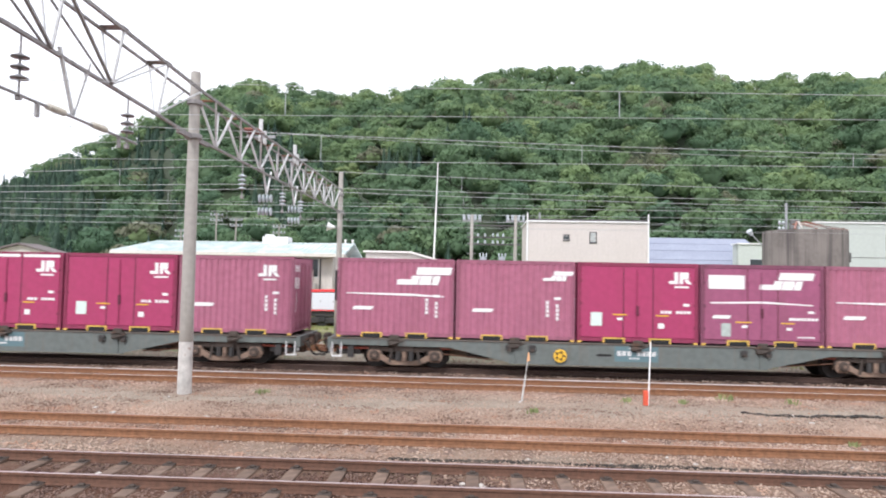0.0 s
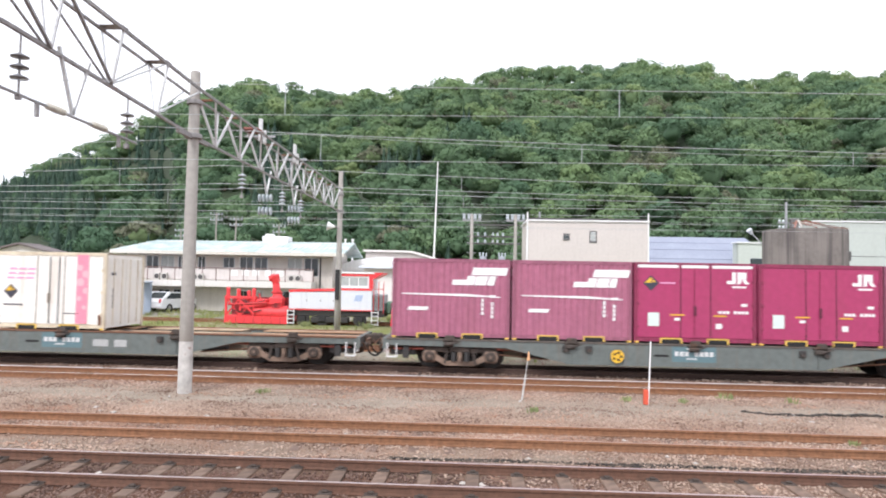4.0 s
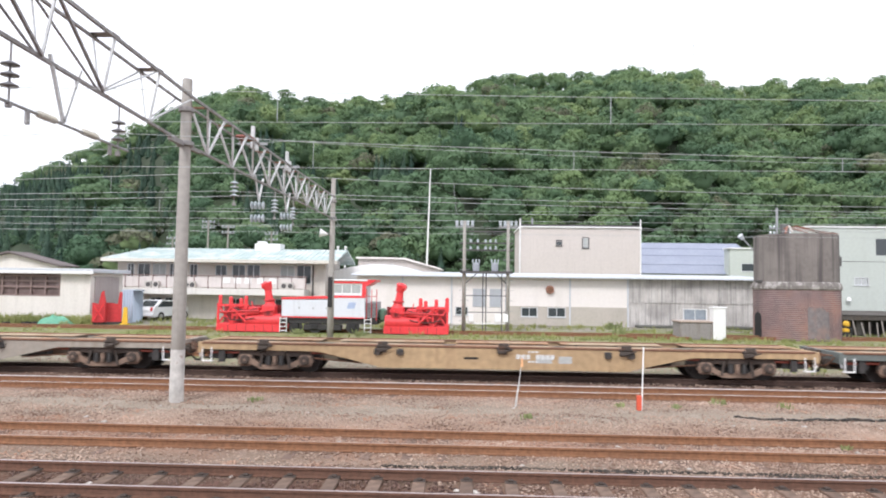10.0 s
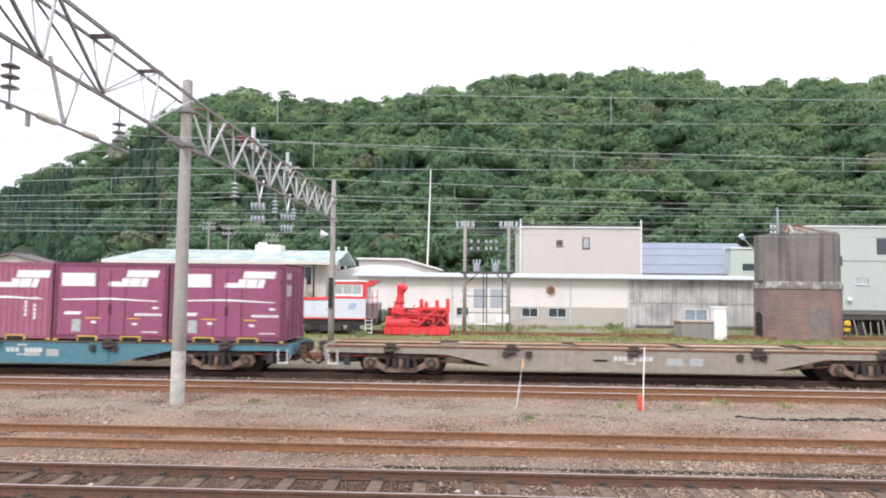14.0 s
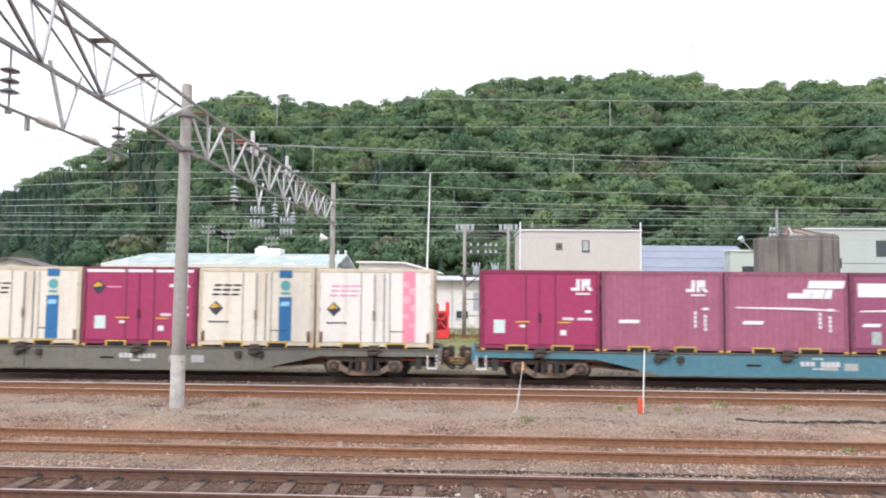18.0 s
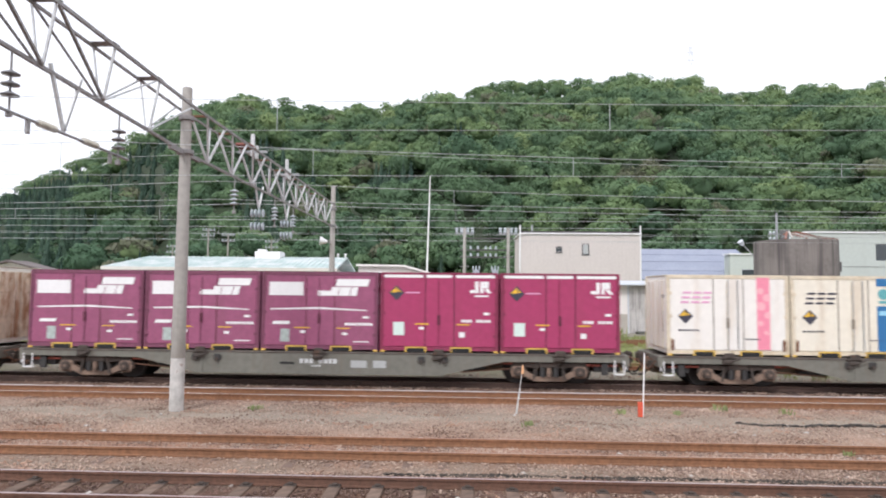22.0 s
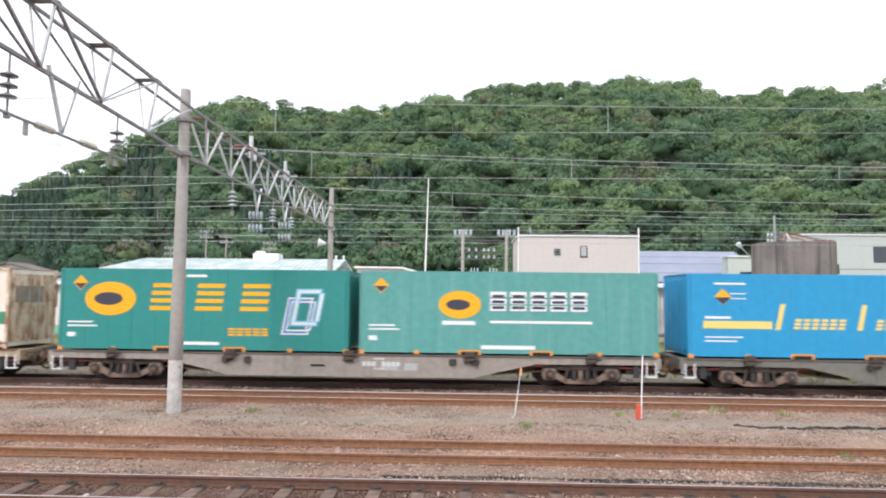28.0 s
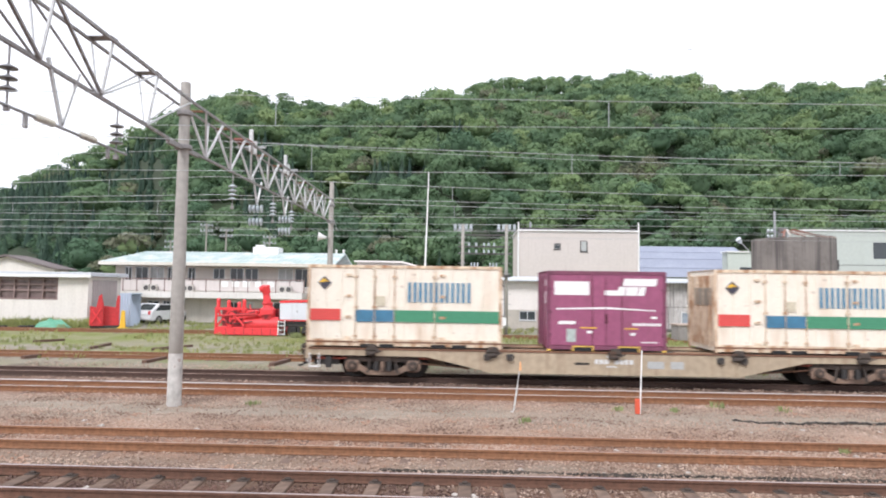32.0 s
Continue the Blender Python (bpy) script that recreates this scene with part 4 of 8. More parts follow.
    for px_ in (275, 288, 341, 351, 508, 519):
        ac = thing("air_conditioner", (sx(px_), 51.5, 2.32), "small cream air conditioning unit on the balcony", "air conditioner", "balcony units")
        part("case", Shape().box(-0.26, 0.26, -0.14, 0.14, 0, 0.55, 0.02), paint("unit_cream", (0.55, 0.52, 0.48), 0.6), ac)
        part("fan_grille", Shape().ring((0.05, -0.15, 0.28), (0.05, -0.135, 0.28), 0.19, n=16), DARK_TRIM, ac)
    part("downpipe", Shape().ring((X1 - 1.0, Y0 - 0.08, GROUND), (X1 - 1.0, Y0 - 0.08, 4.3), 0.06), DARK_TRIM, h)
    part("porch_column", Shape().box(X1 - 1.45, X1 - 1.3, 51.8, 52.0, GROUND, 1.82), OFFICE_WALL, h)


def build_sheds_behind():
    d = thing("vaulted_hall", (0, 0, 0), "hall with a white curved sheet roof", "hall")
    part("wall", Shape().box(-12.6, -2.6, 56.6, 64, GROUND, 3.3), CREAM, d)
    n, vs = 18, []
    prof = [(-13.0 + 10.8 * i / n, 3.2 + 1.35 * math.sin(math.pi * i / n) ** 0.75) for i in range(n + 1)]
    part("roof", Shape().slab(prof, 56.2, 64.5), WHITE, d, "white barrel vault roof")
    for x in (-10.5, -8.5, -6.5, -4.5):
        z = float(np.interp(x, [p[0] for p in prof], [p[1] for p in prof]))
        part("roof_rib", Shape().box(x - 0.04, x + 0.04, 56.15, 64.5, z - 0.02, z + 0.05), PALE_ROOF, d)
    b = thing("flat_roofed_house", (0, 0, 0), "cream house with a low sloping roof behind the hall", "house")
    part("wall", Shape().slab([(-11.0, GROUND), (-2.9, GROUND), (-2.9, 4.4), (-6.4, 5.35), (-11.0, 5.4)], 66, 72), BEIGE_WALL, b)
    part("roof", Shape().slab([(-11.2, 5.4), (-6.4, 5.36), (-2.6, 4.35), (-2.6, 4.5), (-6.3, 5.52), (-11.2, 5.56)], 65.6, 72.4), PALE_WALL, b)
    for x in (-13.9, -13.1):
        c = thing("vent_pipe", (x, 70, 0), "thin white vent pipe", "pipe", "vent pipes")
        part("pipe", Shape().ring((0, 0, GROUND), (0, 0, 6.7), 0.1, n=12), WHITE, c)
        part("cowl", Shape().ring((0, 0, 6.7), (0, 0, 6.85), 0.15, n=12), WHITE, c)


def build_long_store():
    h = thing("long_store", (0, 0, 0), "long low white warehouse with a stained corrugated end bay", "warehouse")
    X0, XM, X1, Y0, Y1 = -8.6, 12.4, 22.6, 51.0, 55.5
    holes = [(4.16, 5.43, 0.5, 1.22), (6.2, 7.59, 0.5, 1.24), (-3.2, -1.7, 0.55, 1.2), (-0.9, 0.1, 0.55, 1.2)]
    part("front_wall", pierced(X0, XM, GROUND, 3.5, Y0, Y0 + 0.2, holes), PALE_WALL, h)
    part("back_wall", Shape().box(X0, X1, Y1 - 0.2, Y1, GROUND, 3.5), PALE_WALL, h)
    part("end_wall", Shape().box(X0, X0 + 0.2, Y0 + 0.2, Y1 - 0.2, GROUND, 3.5), PALE_WALL, h)
    part("far_end_wall", Shape().box(X1 - 0.2, X1, Y0 + 0.2, Y1 - 0.2, GROUND, 3.5), PALE_WALL, h)
    part("plinth_band", pierced(3.0, XM - 0.05, GROUND, 1.3, Y0 - 0.03, Y0, [(a - 0.02, b + 0.02, c - 0.02, d + 0.02) for a, b, c, d in holes[:2]]), BAND_WALL, h, "grimy beige lower wall band")
    for o in holes:
        window(h, *o, Y0 - 0.02, 2)
    for x in (-5.0, -1.2, 3.0, 7.9, 12.3):
        part("downpipe" if x == 7.9 else "joint_strip", Shape().box(x - 0.05, x + 0.05, Y0 - 0.09, Y0 - 0.03, GROUND, 3.5), PALE_ROOF, h)
    for x in (0.45, 1.75):
        part("store_door", Shape().box(x, x + 0.95, Y0 - 0.04, Y0, 1.2, 2.6, 0.01), DOOR_GREY, h, "grey shutter")
    v = part("wall_vent", Shape().ring((6.37, Y0 - 0.28, 2.6), (6.37, Y0, 2.6), 0.28, 0.33, 18), paint("rusty_vent", (0.34, 0.17, 0.12), 0.8, vary=0.3), h, "round rust-red wall vent")
    part("vent_grille", Shape().ring((6.37, Y0 - 0.29, 2.6), (6.37, Y0 - 0.275, 2.6), 0.22, n=16), RUST_STEEL, v)
    r = part("roof", Shape().add([(X0 - 0.3, Y0 - 0.6, 3.63), (X1 + 0.2, Y0 - 0.6, 3.63), (X1 + 0.2, Y1 + 0.3, 3.95), (X0 - 0.3, Y1 + 0.3, 3.95), (X0 - 0.3, Y0 - 0.6, 3.5), (X1 + 0.2, Y0 - 0.6, 3.5), (X1 + 0.2, Y1 + 0.3, 3.5), (X0 - 0.3, Y1 + 0.3, 3.5)],
                                 [(0, 1, 2, 3), (4, 5, 1, 0), (5, 6, 2, 1), (6, 7, 3, 2), (7, 4, 0, 3), (7, 6, 5, 4)]), PALE_ROOF, h, "low pitched pale sheet roof")
    part("gutter", Shape().ring((X0 - 0.3, Y0 - 0.66, 3.54), (X1 + 0.2, Y0 - 0.66, 3.54), 0.07, n=8), PALE_ROOF, r)
    # stained end bay
    for z0, z1, d in ((1.70, 3.47, 0.0), (0.0, 1.74, 0.06)):
        a, b = XM, X1
        if z0 == 0.0:
            for p, q, e, f in ((a, 16.45, z0, z1), (18.32, b, z0, z1), (16.45, 18.32, z0, 0.36), (16.45, 18.32, 1.33, z1)):
                part("corrugated_panel", ribbed(p, q, e, f, Y0 + d, 0.05, 0.24), STAINED, h)
        else:
            part("corrugated_panel", ribbed(a, b, z0, z1, Y0 + d, 0.05, 0.24), STAINED, h, "streaked grey corrugated sheet")
    part("bay_wall", pierced(XM, X1 - 0.2, GROUND, 3.5, Y0 + 0.07, Y0 + 0.2, [(16.45, 18.32, 0.36, 1.33)]), STAINED, h)
    window(h, 16.47, 18.3, 0.38, 1.31, Y0 - 0.03, 2, WHITE, SKY_GLASS, t=0.08)
    part("rubble_strip", Shape().box(12.8, 22.5, Y0 - 1.0, Y0 - 0.1, GROUND, 0.02, 0.05), paint("dark_kerb", (0.12, 0.12, 0.105), 0.9, vary=0.3), h)


def build_grey_block():
    h = thing("beige_block", (0, 0, 0), "tall windowless beige sided block with a dark roof edge", "building")
    X0, X1, Y0, Y1, Z = 6.0, 19.5, 75, 84, 9.55
    holes = [(10.0, 10.75, 7.45, 8.15), (12.95, 13.8, 7.2, 8.5)]
    part("front_wall", pierced(X0, X1, GROUND, Z, Y0, Y0 + 0.25, holes), BEIGE_WALL, h)
    for n_, b in (("side_wall", (X0, X0 + 0.25, Y0 + 0.25, Y1)), ("side_wall", (X1 - 0.25, X1, Y0 + 0.25, Y1)), ("back_wall", (X0 + 0.25, X1 - 0.25, Y1 - 0.25, Y1))):
        part(n_, Shape().box(*b, GROUND, Z), BEIGE_WALL, h)
    for z in np.arange(4.6, 9.4, 0.42):
        part("siding_joint", Shape().box(X0, X1, Y0 - 0.012, Y0, float(z), float(z) + 0.03), paint("siding_shadow", (0.57, 0.525, 0.50), 0.8), h)
    window(h, *holes[0], Y0 - 0.02, 1, DARK_TRIM)
    window(h, *holes[1], Y0 - 0.02, 1, DARK_TRIM, CURTAIN, t=0.12)
    r = part("roof_edge", Shape().box(X0 - 0.15, X1 + 0.15, Y0 - 0.2, Y1 + 0.15, Z, Z + 0.14), WHITE, h, "white roof edge")
    part("roof_sheet", Shape().box(X0 - 0.1, X1 + 0.1, Y0 - 0.12, Y1 + 0.1, Z + 0.14, Z + 0.32), DARK_TRIM, r, "dark ribbed roof sheet")
    for i in range(28):
        x = X0 + 0.2 + (X1 - X0 - 0.4) * i / 27
        part("roof_rib", Shape().box(x - 0.05, x + 0.05, Y0 - 0.15, Y1, Z + 0.32, Z + 0.40), DARK_TRIM, r)
    for x in (X0 - 0.05, X1 + 0.02):
        part("corner_pipe", Shape().ring((x, Y0 - 0.1, GROUND), (x, Y0 - 0.1, Z + 1.0), 0.09), WHITE, h)
    part("roof_vent", Shape().ring((X0 + 1.4, Y0 + 0.8, Z + 0.3), (X0 + 1.4, Y0 + 0.8, Z + 1.1), 0.12), STEEL, h)
    b = thing("blue_roofed_house", (0, 0, 0), "house with a large blue-grey sheet roof", "house")
    part("wall", Shape().box(21.8, 39, 85, 95, GROUND, 5.0), GREEN_WALL, b)
    rf = part("roof", Shape().add([(21.6, 84.2, 4.7), (39.5, 84.2, 4.7), (37.0, 92, 9.1), (22.2, 92, 9.1), (21.6, 99, 4.7), (39.5, 99, 4.7)], [(0, 1, 2, 3), (3, 2, 5, 4), (0, 3, 4), (1, 5, 2), (0, 4, 5, 1)]), BLUE_ROOF, b, "blue-grey ribbed roof")
    for z, y in ((5.9, 86.3), (7.2, 88.6), (8.2, 90.4)):
        part("roof_lap", Shape().bar((21.8, y, z + 0.0), (38.2, y, z + 0.0), 0.08, 0.08), BLUE_ROOF, rf)
    part("finial", Shape().lathe([(0.3, 0), (0.45, 0.3), (0.2, 0.6), (0.3, 0.9), (0.05, 1.1)], 10, 35.2, 92), STEEL, rf, "small grey roof ornament")
    g = thing("green_annex", (0, 0, 0), "small pale green annex with one dark window", "building")
    o = (34.1, 36.2, 5.05, 6.05)
    part("front_wall", pierced(32.7, 38.5, GROUND, 7.85, 83.2, 83.4, [o]), GREEN_WALL, g)
    part("body", Shape().box(32.7, 38.5, 83.6, 85.0, GROUND, 7.8), GREEN_WALL, g)
    part("roof", Shape().box(32.5, 38.7, 83.0, 85.0, 7.85, 8.0), WHITE, g)
    window(g, *o, 83.2, 1)
    l = thing("flood_lamp", (0, 0, 0), "grey lamp on a slanting arm over the store roof", "lamp")
    part("arm", Shape().bar((23.4, 52.0, 3.6), (23.4, 52.0, 5.0), 0.08, 0.08), STEEL, l)
    part("long_arm", Shape().bar((23.4, 52.0, 4.95), (22.05, 52.0, 6.12), 0.07, 0.07), STEEL, l)
    part("upper_arm", Shape().bar((22.05, 52.0, 6.12), (21.42, 52.0, 6.80), 0.07, 0.07), STEEL, l)
    part("head", Shape().ring((21.20, 51.9, 7.02), (21.46, 52.0, 6.74), 0.22, 0.13, 14), PALE_ROOF, l, "pale lamp head")


def build_water_tower():
    t = thing("water_tower", (20.50, 41.9, GROUND), "old round brick water tower with a stained concrete tank", "water tower")
    R, zb = 2.44, 3.02
    brick = paint("old_brick", (0.255, 0.170, 0.165), 0.9, grain=3, vary=0.2, blotch=0.5, run=(1.3, 0.3), streak=0.8, dirt=(0.12, 0.105, 0.11), patch=((0.37, 0.205, 0.165), 0.45), random_tint=0.40, laid=True)
    mortar = paint("old_mortar", (0.42, 0.36, 0.335), 0.95, vary=0.2, run=(1.3, 0.3), streak=0.8, dirt=(0.13, 0.115, 0.115))
    conc = paint("tank_concrete", (0.195, 0.172, 0.160), 0.9, grain=4, vary=0.15, blotch=0.5, run=(3.2, 0.11), streak=0.95, dirt=(0.09, 0.078, 0.078), bump=0.2, patch=((0.225, 0.20, 0.185), 0.8))
    s = Shape().lathe([(R - 0.02, 0), (R - 0.02, zb)], 64)
    base = part("drum_wall", s, mortar, t, "round wall of red-brown brick")
    # bricks of the side that faces the tracks
    rows, per = 26, 58
    ang = 2 * math.pi / (per * 2)
    vs = []
    for r in (R - 0.03, R):
        for a in (-0.975 * ang, 0.975 * ang):
            vs += [(r * math.cos(a), r * math.sin(a), 0.0), (r * math.cos(a), r * math.sin(a), zb / rows * 0.76)]
    me = Shape().add(vs, [(0, 2, 3, 1), (4, 5, 7, 6), (0, 1, 5, 4), (2, 6, 7, 3), (1, 3, 7, 5), (0, 4, 6, 2)]).mesh("brick", brick)
    rnd = random.Random(8)
    count, rest = 0, Shape()
    for j in range(rows):
        for i in range(per):
            a = math.degrees(ang * 2 * i + (ang if j % 2 else 0)) % 360
            if not 150 < a < 338:
                continue
            if 178 < a < 191 and j < 13:
                continue
            m = pose(0, 0, zb / rows * j, 0, 0, a) @ Matrix.Translation((rnd.uniform(-0.006, 0.012), 0, 0))
            if count < 300 and 3 <= j <= 16 and 195 < a < 295:
                part("brick", me, None, base, at=m)
                count += 1
            else:
                rest.add([m @ Vector(v) for v in vs], [(0, 2, 3, 1), (4, 5, 7, 6), (0, 1, 5, 4), (2, 6, 7, 3), (1, 3, 7, 5), (0, 4, 6, 2)])
    tagged(part("brickwork", rest, brick, base), kind="stuff")
    dm = pose(0, 0, 0, 0, 0, 184.5)
    part("door_recess", Shape().slab([(-0.36, 0), (0.36, 0), (0.36, 1.35), (0.22, 1.55), (0, 1.62), (-0.22, 1.55), (-0.36, 1.35)], -0.02, 0.06), SHADE, t, "dark arched doorway", at=dm @ pose(R + 0.0, 0, 0, 0, 0, 90))
    part("ring_course", Shape().lathe([(R + 0.01, zb), (R + 0.07, zb + 0.04), (R + 0.07, zb + 0.22), (R + 0.0, zb + 0.42), (R - 0.1, zb + 0.5)], 64), paint("flaking_ring", (0.20, 0.18, 0.165), 0.9, grain=4, vary=0.2, streak=0.5, dirt=(0.09, 0.08, 0.08), patch=((0.42, 0.39, 0.37), 2.6)), t, "projecting concrete ring")
    drum = Shape().lathe([(R - 0.06, zb + 0.45), (R - 0.07, 6.36), (R - 0.09, 6.38), (R - 0.2, 6.38)], 96)
    part("tank", drum, conc, t, "stained grey concrete tank")
    # a cement patch with a ragged edge
    edge = [(a, 0.12, 2.0 + 0.09 * math.sin(a * 1.7) - (0.25 if a > 280 else 0.0)) for a in range(258, 289, 2)]
    part("patched_wall", Shape().add([((R + 0.014) * math.cos(radians(a)), (R + 0.014) * math.sin(radians(a)), z) for a, lo, hi in edge for z in (lo, hi)], [(2 * i, 2 * i + 2, 2 * i + 3, 2 * i + 1) for i in range(len(edge) - 1)]),
         paint("cement_patch", (0.20, 0.175, 0.175), 0.95, grain=5, vary=0.25, blotch=1.2, run=(3.0, 1.0), streak=0.6, dirt=(0.10, 0.09, 0.095), patch=((0.27, 0.19, 0.17), 1.6)), base, "grey cement patch")
    roof = paint("weathered_boards", (0.24, 0.20, 0.165), 0.9, vary=0.3, streak=0.3)
    rf = part("board_roof", Shape().lathe([(R - 0.2, 6.30), (1.2, 6.36), (0.1, 6.40)], 40), roof, t, "sagging weathered board roof")
    # the boards have slid and lean on one broken ridge
    ridge = paint("rusty_boards", (0.27, 0.125, 0.09), 0.9, vary=0.3, flake=0.4)
    pale = paint("bleached_boards", (0.46, 0.42, 0.37), 0.9, vary=0.2, streak=0.4)
    for k in range(15):
        f = k / 14
        a = radians(232 + 128 * f)
        x1, y1 = math.cos(a) * R * 0.98, math.sin(a) * R * 0.98
        x0 = -0.35 + 1.1 * f * f + 0.1 * math.sin(k * 2.3)
        part("rafter", Shape().bar((x1, y1, 6.40 + 0.03 * (k % 3)), (x0, 0.25 - 0.35 * f, 7.02 - 0.28 * f + 0.05 * math.sin(k * 1.7)), 0.11, 0.04), (ridge, pale, roof)[k % 3], rf)
    part("ridge_beam", Shape().bar((-0.6, 0.2, 6.85), (0.2, 0.15, 7.02), 0.14, 0.1), ridge, rf)
    part("ridge_beam", Shape().bar((0.1, 0.15, 7.02), (2.3, -0.3, 6.42), 0.12, 0.1), ridge, rf)
    part("outlet_pipe", Shape().ring((-R - 0.25, -0.6, 3.5), (-R + 0.3, -0.5, 3.5), 0.1, n=10), DARK_TRIM, t)
    part("ladder_stub", Shape().box(R - 0.1, R + 0.06, -0.6, -0.3, 4.5, 5.1), DARK_TRIM, t)
    p = thing("signal_mast", (21.3, 46.0, 0), "grey mast with insulators behind the water tower", "mast")
    part("pole", Shape().ring((0, 0, GROUND), (0, 0, 8.5), 0.1, 0.08), STEEL, p)
    part("switch_box", Shape().box(0.25, 0.75, -0.2, 0.2, 6.7, 7.35, 0.03), paint("box_grey", (0.16, 0.155, 0.15), 0.7, vary=0.2), p, "dark switch box")
    for z in (6.65, 7.05):
        part("crossarm", Shape().bar((-0.55, 0, z), (0.9, 0, z), 0.08, 0.08), STEEL, p)
        for x in (-0.45, -0.2, 0.85):
            part("insulator", Shape().lathe([(0.06, z + 0.04), (0.1, z + 0.1), (0.06, z + 0.2), (0.03, z + 0.24)], 8, x, 0), PORCELAIN, p)


def build_green_hall():
    h = thing("green_hall", (0, 0, 0), "large pale green hall above a dark loading platform", "building")
    X0, X1, Y0, Z = 28.3, 52.0, 56.0, 8.1
    holes = [(33.95, 37.5, 5.75, 7.25), (32.2, 33.35, 3.3, 3.95)]
    part("front_wall", pierced(X0, X1, 1.0, Z, Y0, Y0 + 0.25, holes), GREEN_WALL, h)
    part("side_wall", Shape().box(X0, X0 + 0.25, Y0 + 0.25, 60, GROUND, Z), GREEN_WALL, h)
    part("back_wall", Shape().box(X0 + 0.25, X1, 59.75, 60, GROUND, Z), GREEN_WALL, h)
    part("far_wall", Shape().box(X1 - 0.25, X1, Y0 + 0.25, 59.75, GROUND, Z), GREEN_WALL, h)
    part("roof", Shape().box(X0 - 0.1, X1 + 0.1, Y0 - 0.1, 60.1, Z, Z + 0.12), WHITE, h)
    part("wall_joint", Shape().box(X0, X1, Y0 - 0.015, Y0, 5.25, 5.29), DARK_TRIM, h)
    window(h, *holes[0], Y0, 2, GREEN_WALL, sill=False)
    window(h, *holes[1], Y0 - 0.02, 2, WIN_FRAME, CURTAIN)
    part("wall_lamp", Shape().lathe([(0.2, 2.0), (0.18, 2.15), (0.05, 2.3)], 10, 31.6, Y0 - 0.2), WHITE, h, "small white wall lamp")
    # deep platform on stone piers, open and dark underneath
    PX, PY = 23.2, 44.9
    stone = paint("platform_stone", (0.07, 0.066, 0.058), 0.9, vary=0.4, streak=0.5)
    pl = part("platform", Shape().box(PX, X1, PY, Y0, 0.86, 1.2, 0.04), paint("platform_concrete", (0.085, 0.075, 0.066), 0.9, vary=0.35, streak=0.4), h, "dark concrete loading platform")
    part("platform_lip", Shape().box(PX, X1, PY - 0.06, PY + 0.12, 1.2, 1.24, 0.015), stone, pl)
    for k in range(9):
        x = PX + 0.3 + 2.6 * k
        part("platform_pier", Shape().box(x, x + 0.55, PY + 0.35, PY + 0.9, GROUND, 0.86, 0.04), stone, pl)
    part("platform_back", Shape().box(PX, X1, PY + 1.9, PY + 2.1, GROUND, 0.86), UNDER, pl)
    rng = random.Random(31)
    pole = paint("old_pole_timber", (0.20, 0.18, 0.16), 0.9, vary=0.3, streak=0.4)
    lean = thing("leaning_timbers", (26.4, PY - 0.3, GROUND), "weathered grey timbers leaning on the loading platform", "timber")
    for k in range(7):
        x = -0.8 + 0.42 * k + rng.uniform(-0.1, 0.1)
        part("timber", Shape().bar((x, -0.35, 0.0), (x + rng.uniform(0.05, 0.35), 0.2, rng.uniform(0.85, 1.3)), 0.09, 0.06), pole, lean)


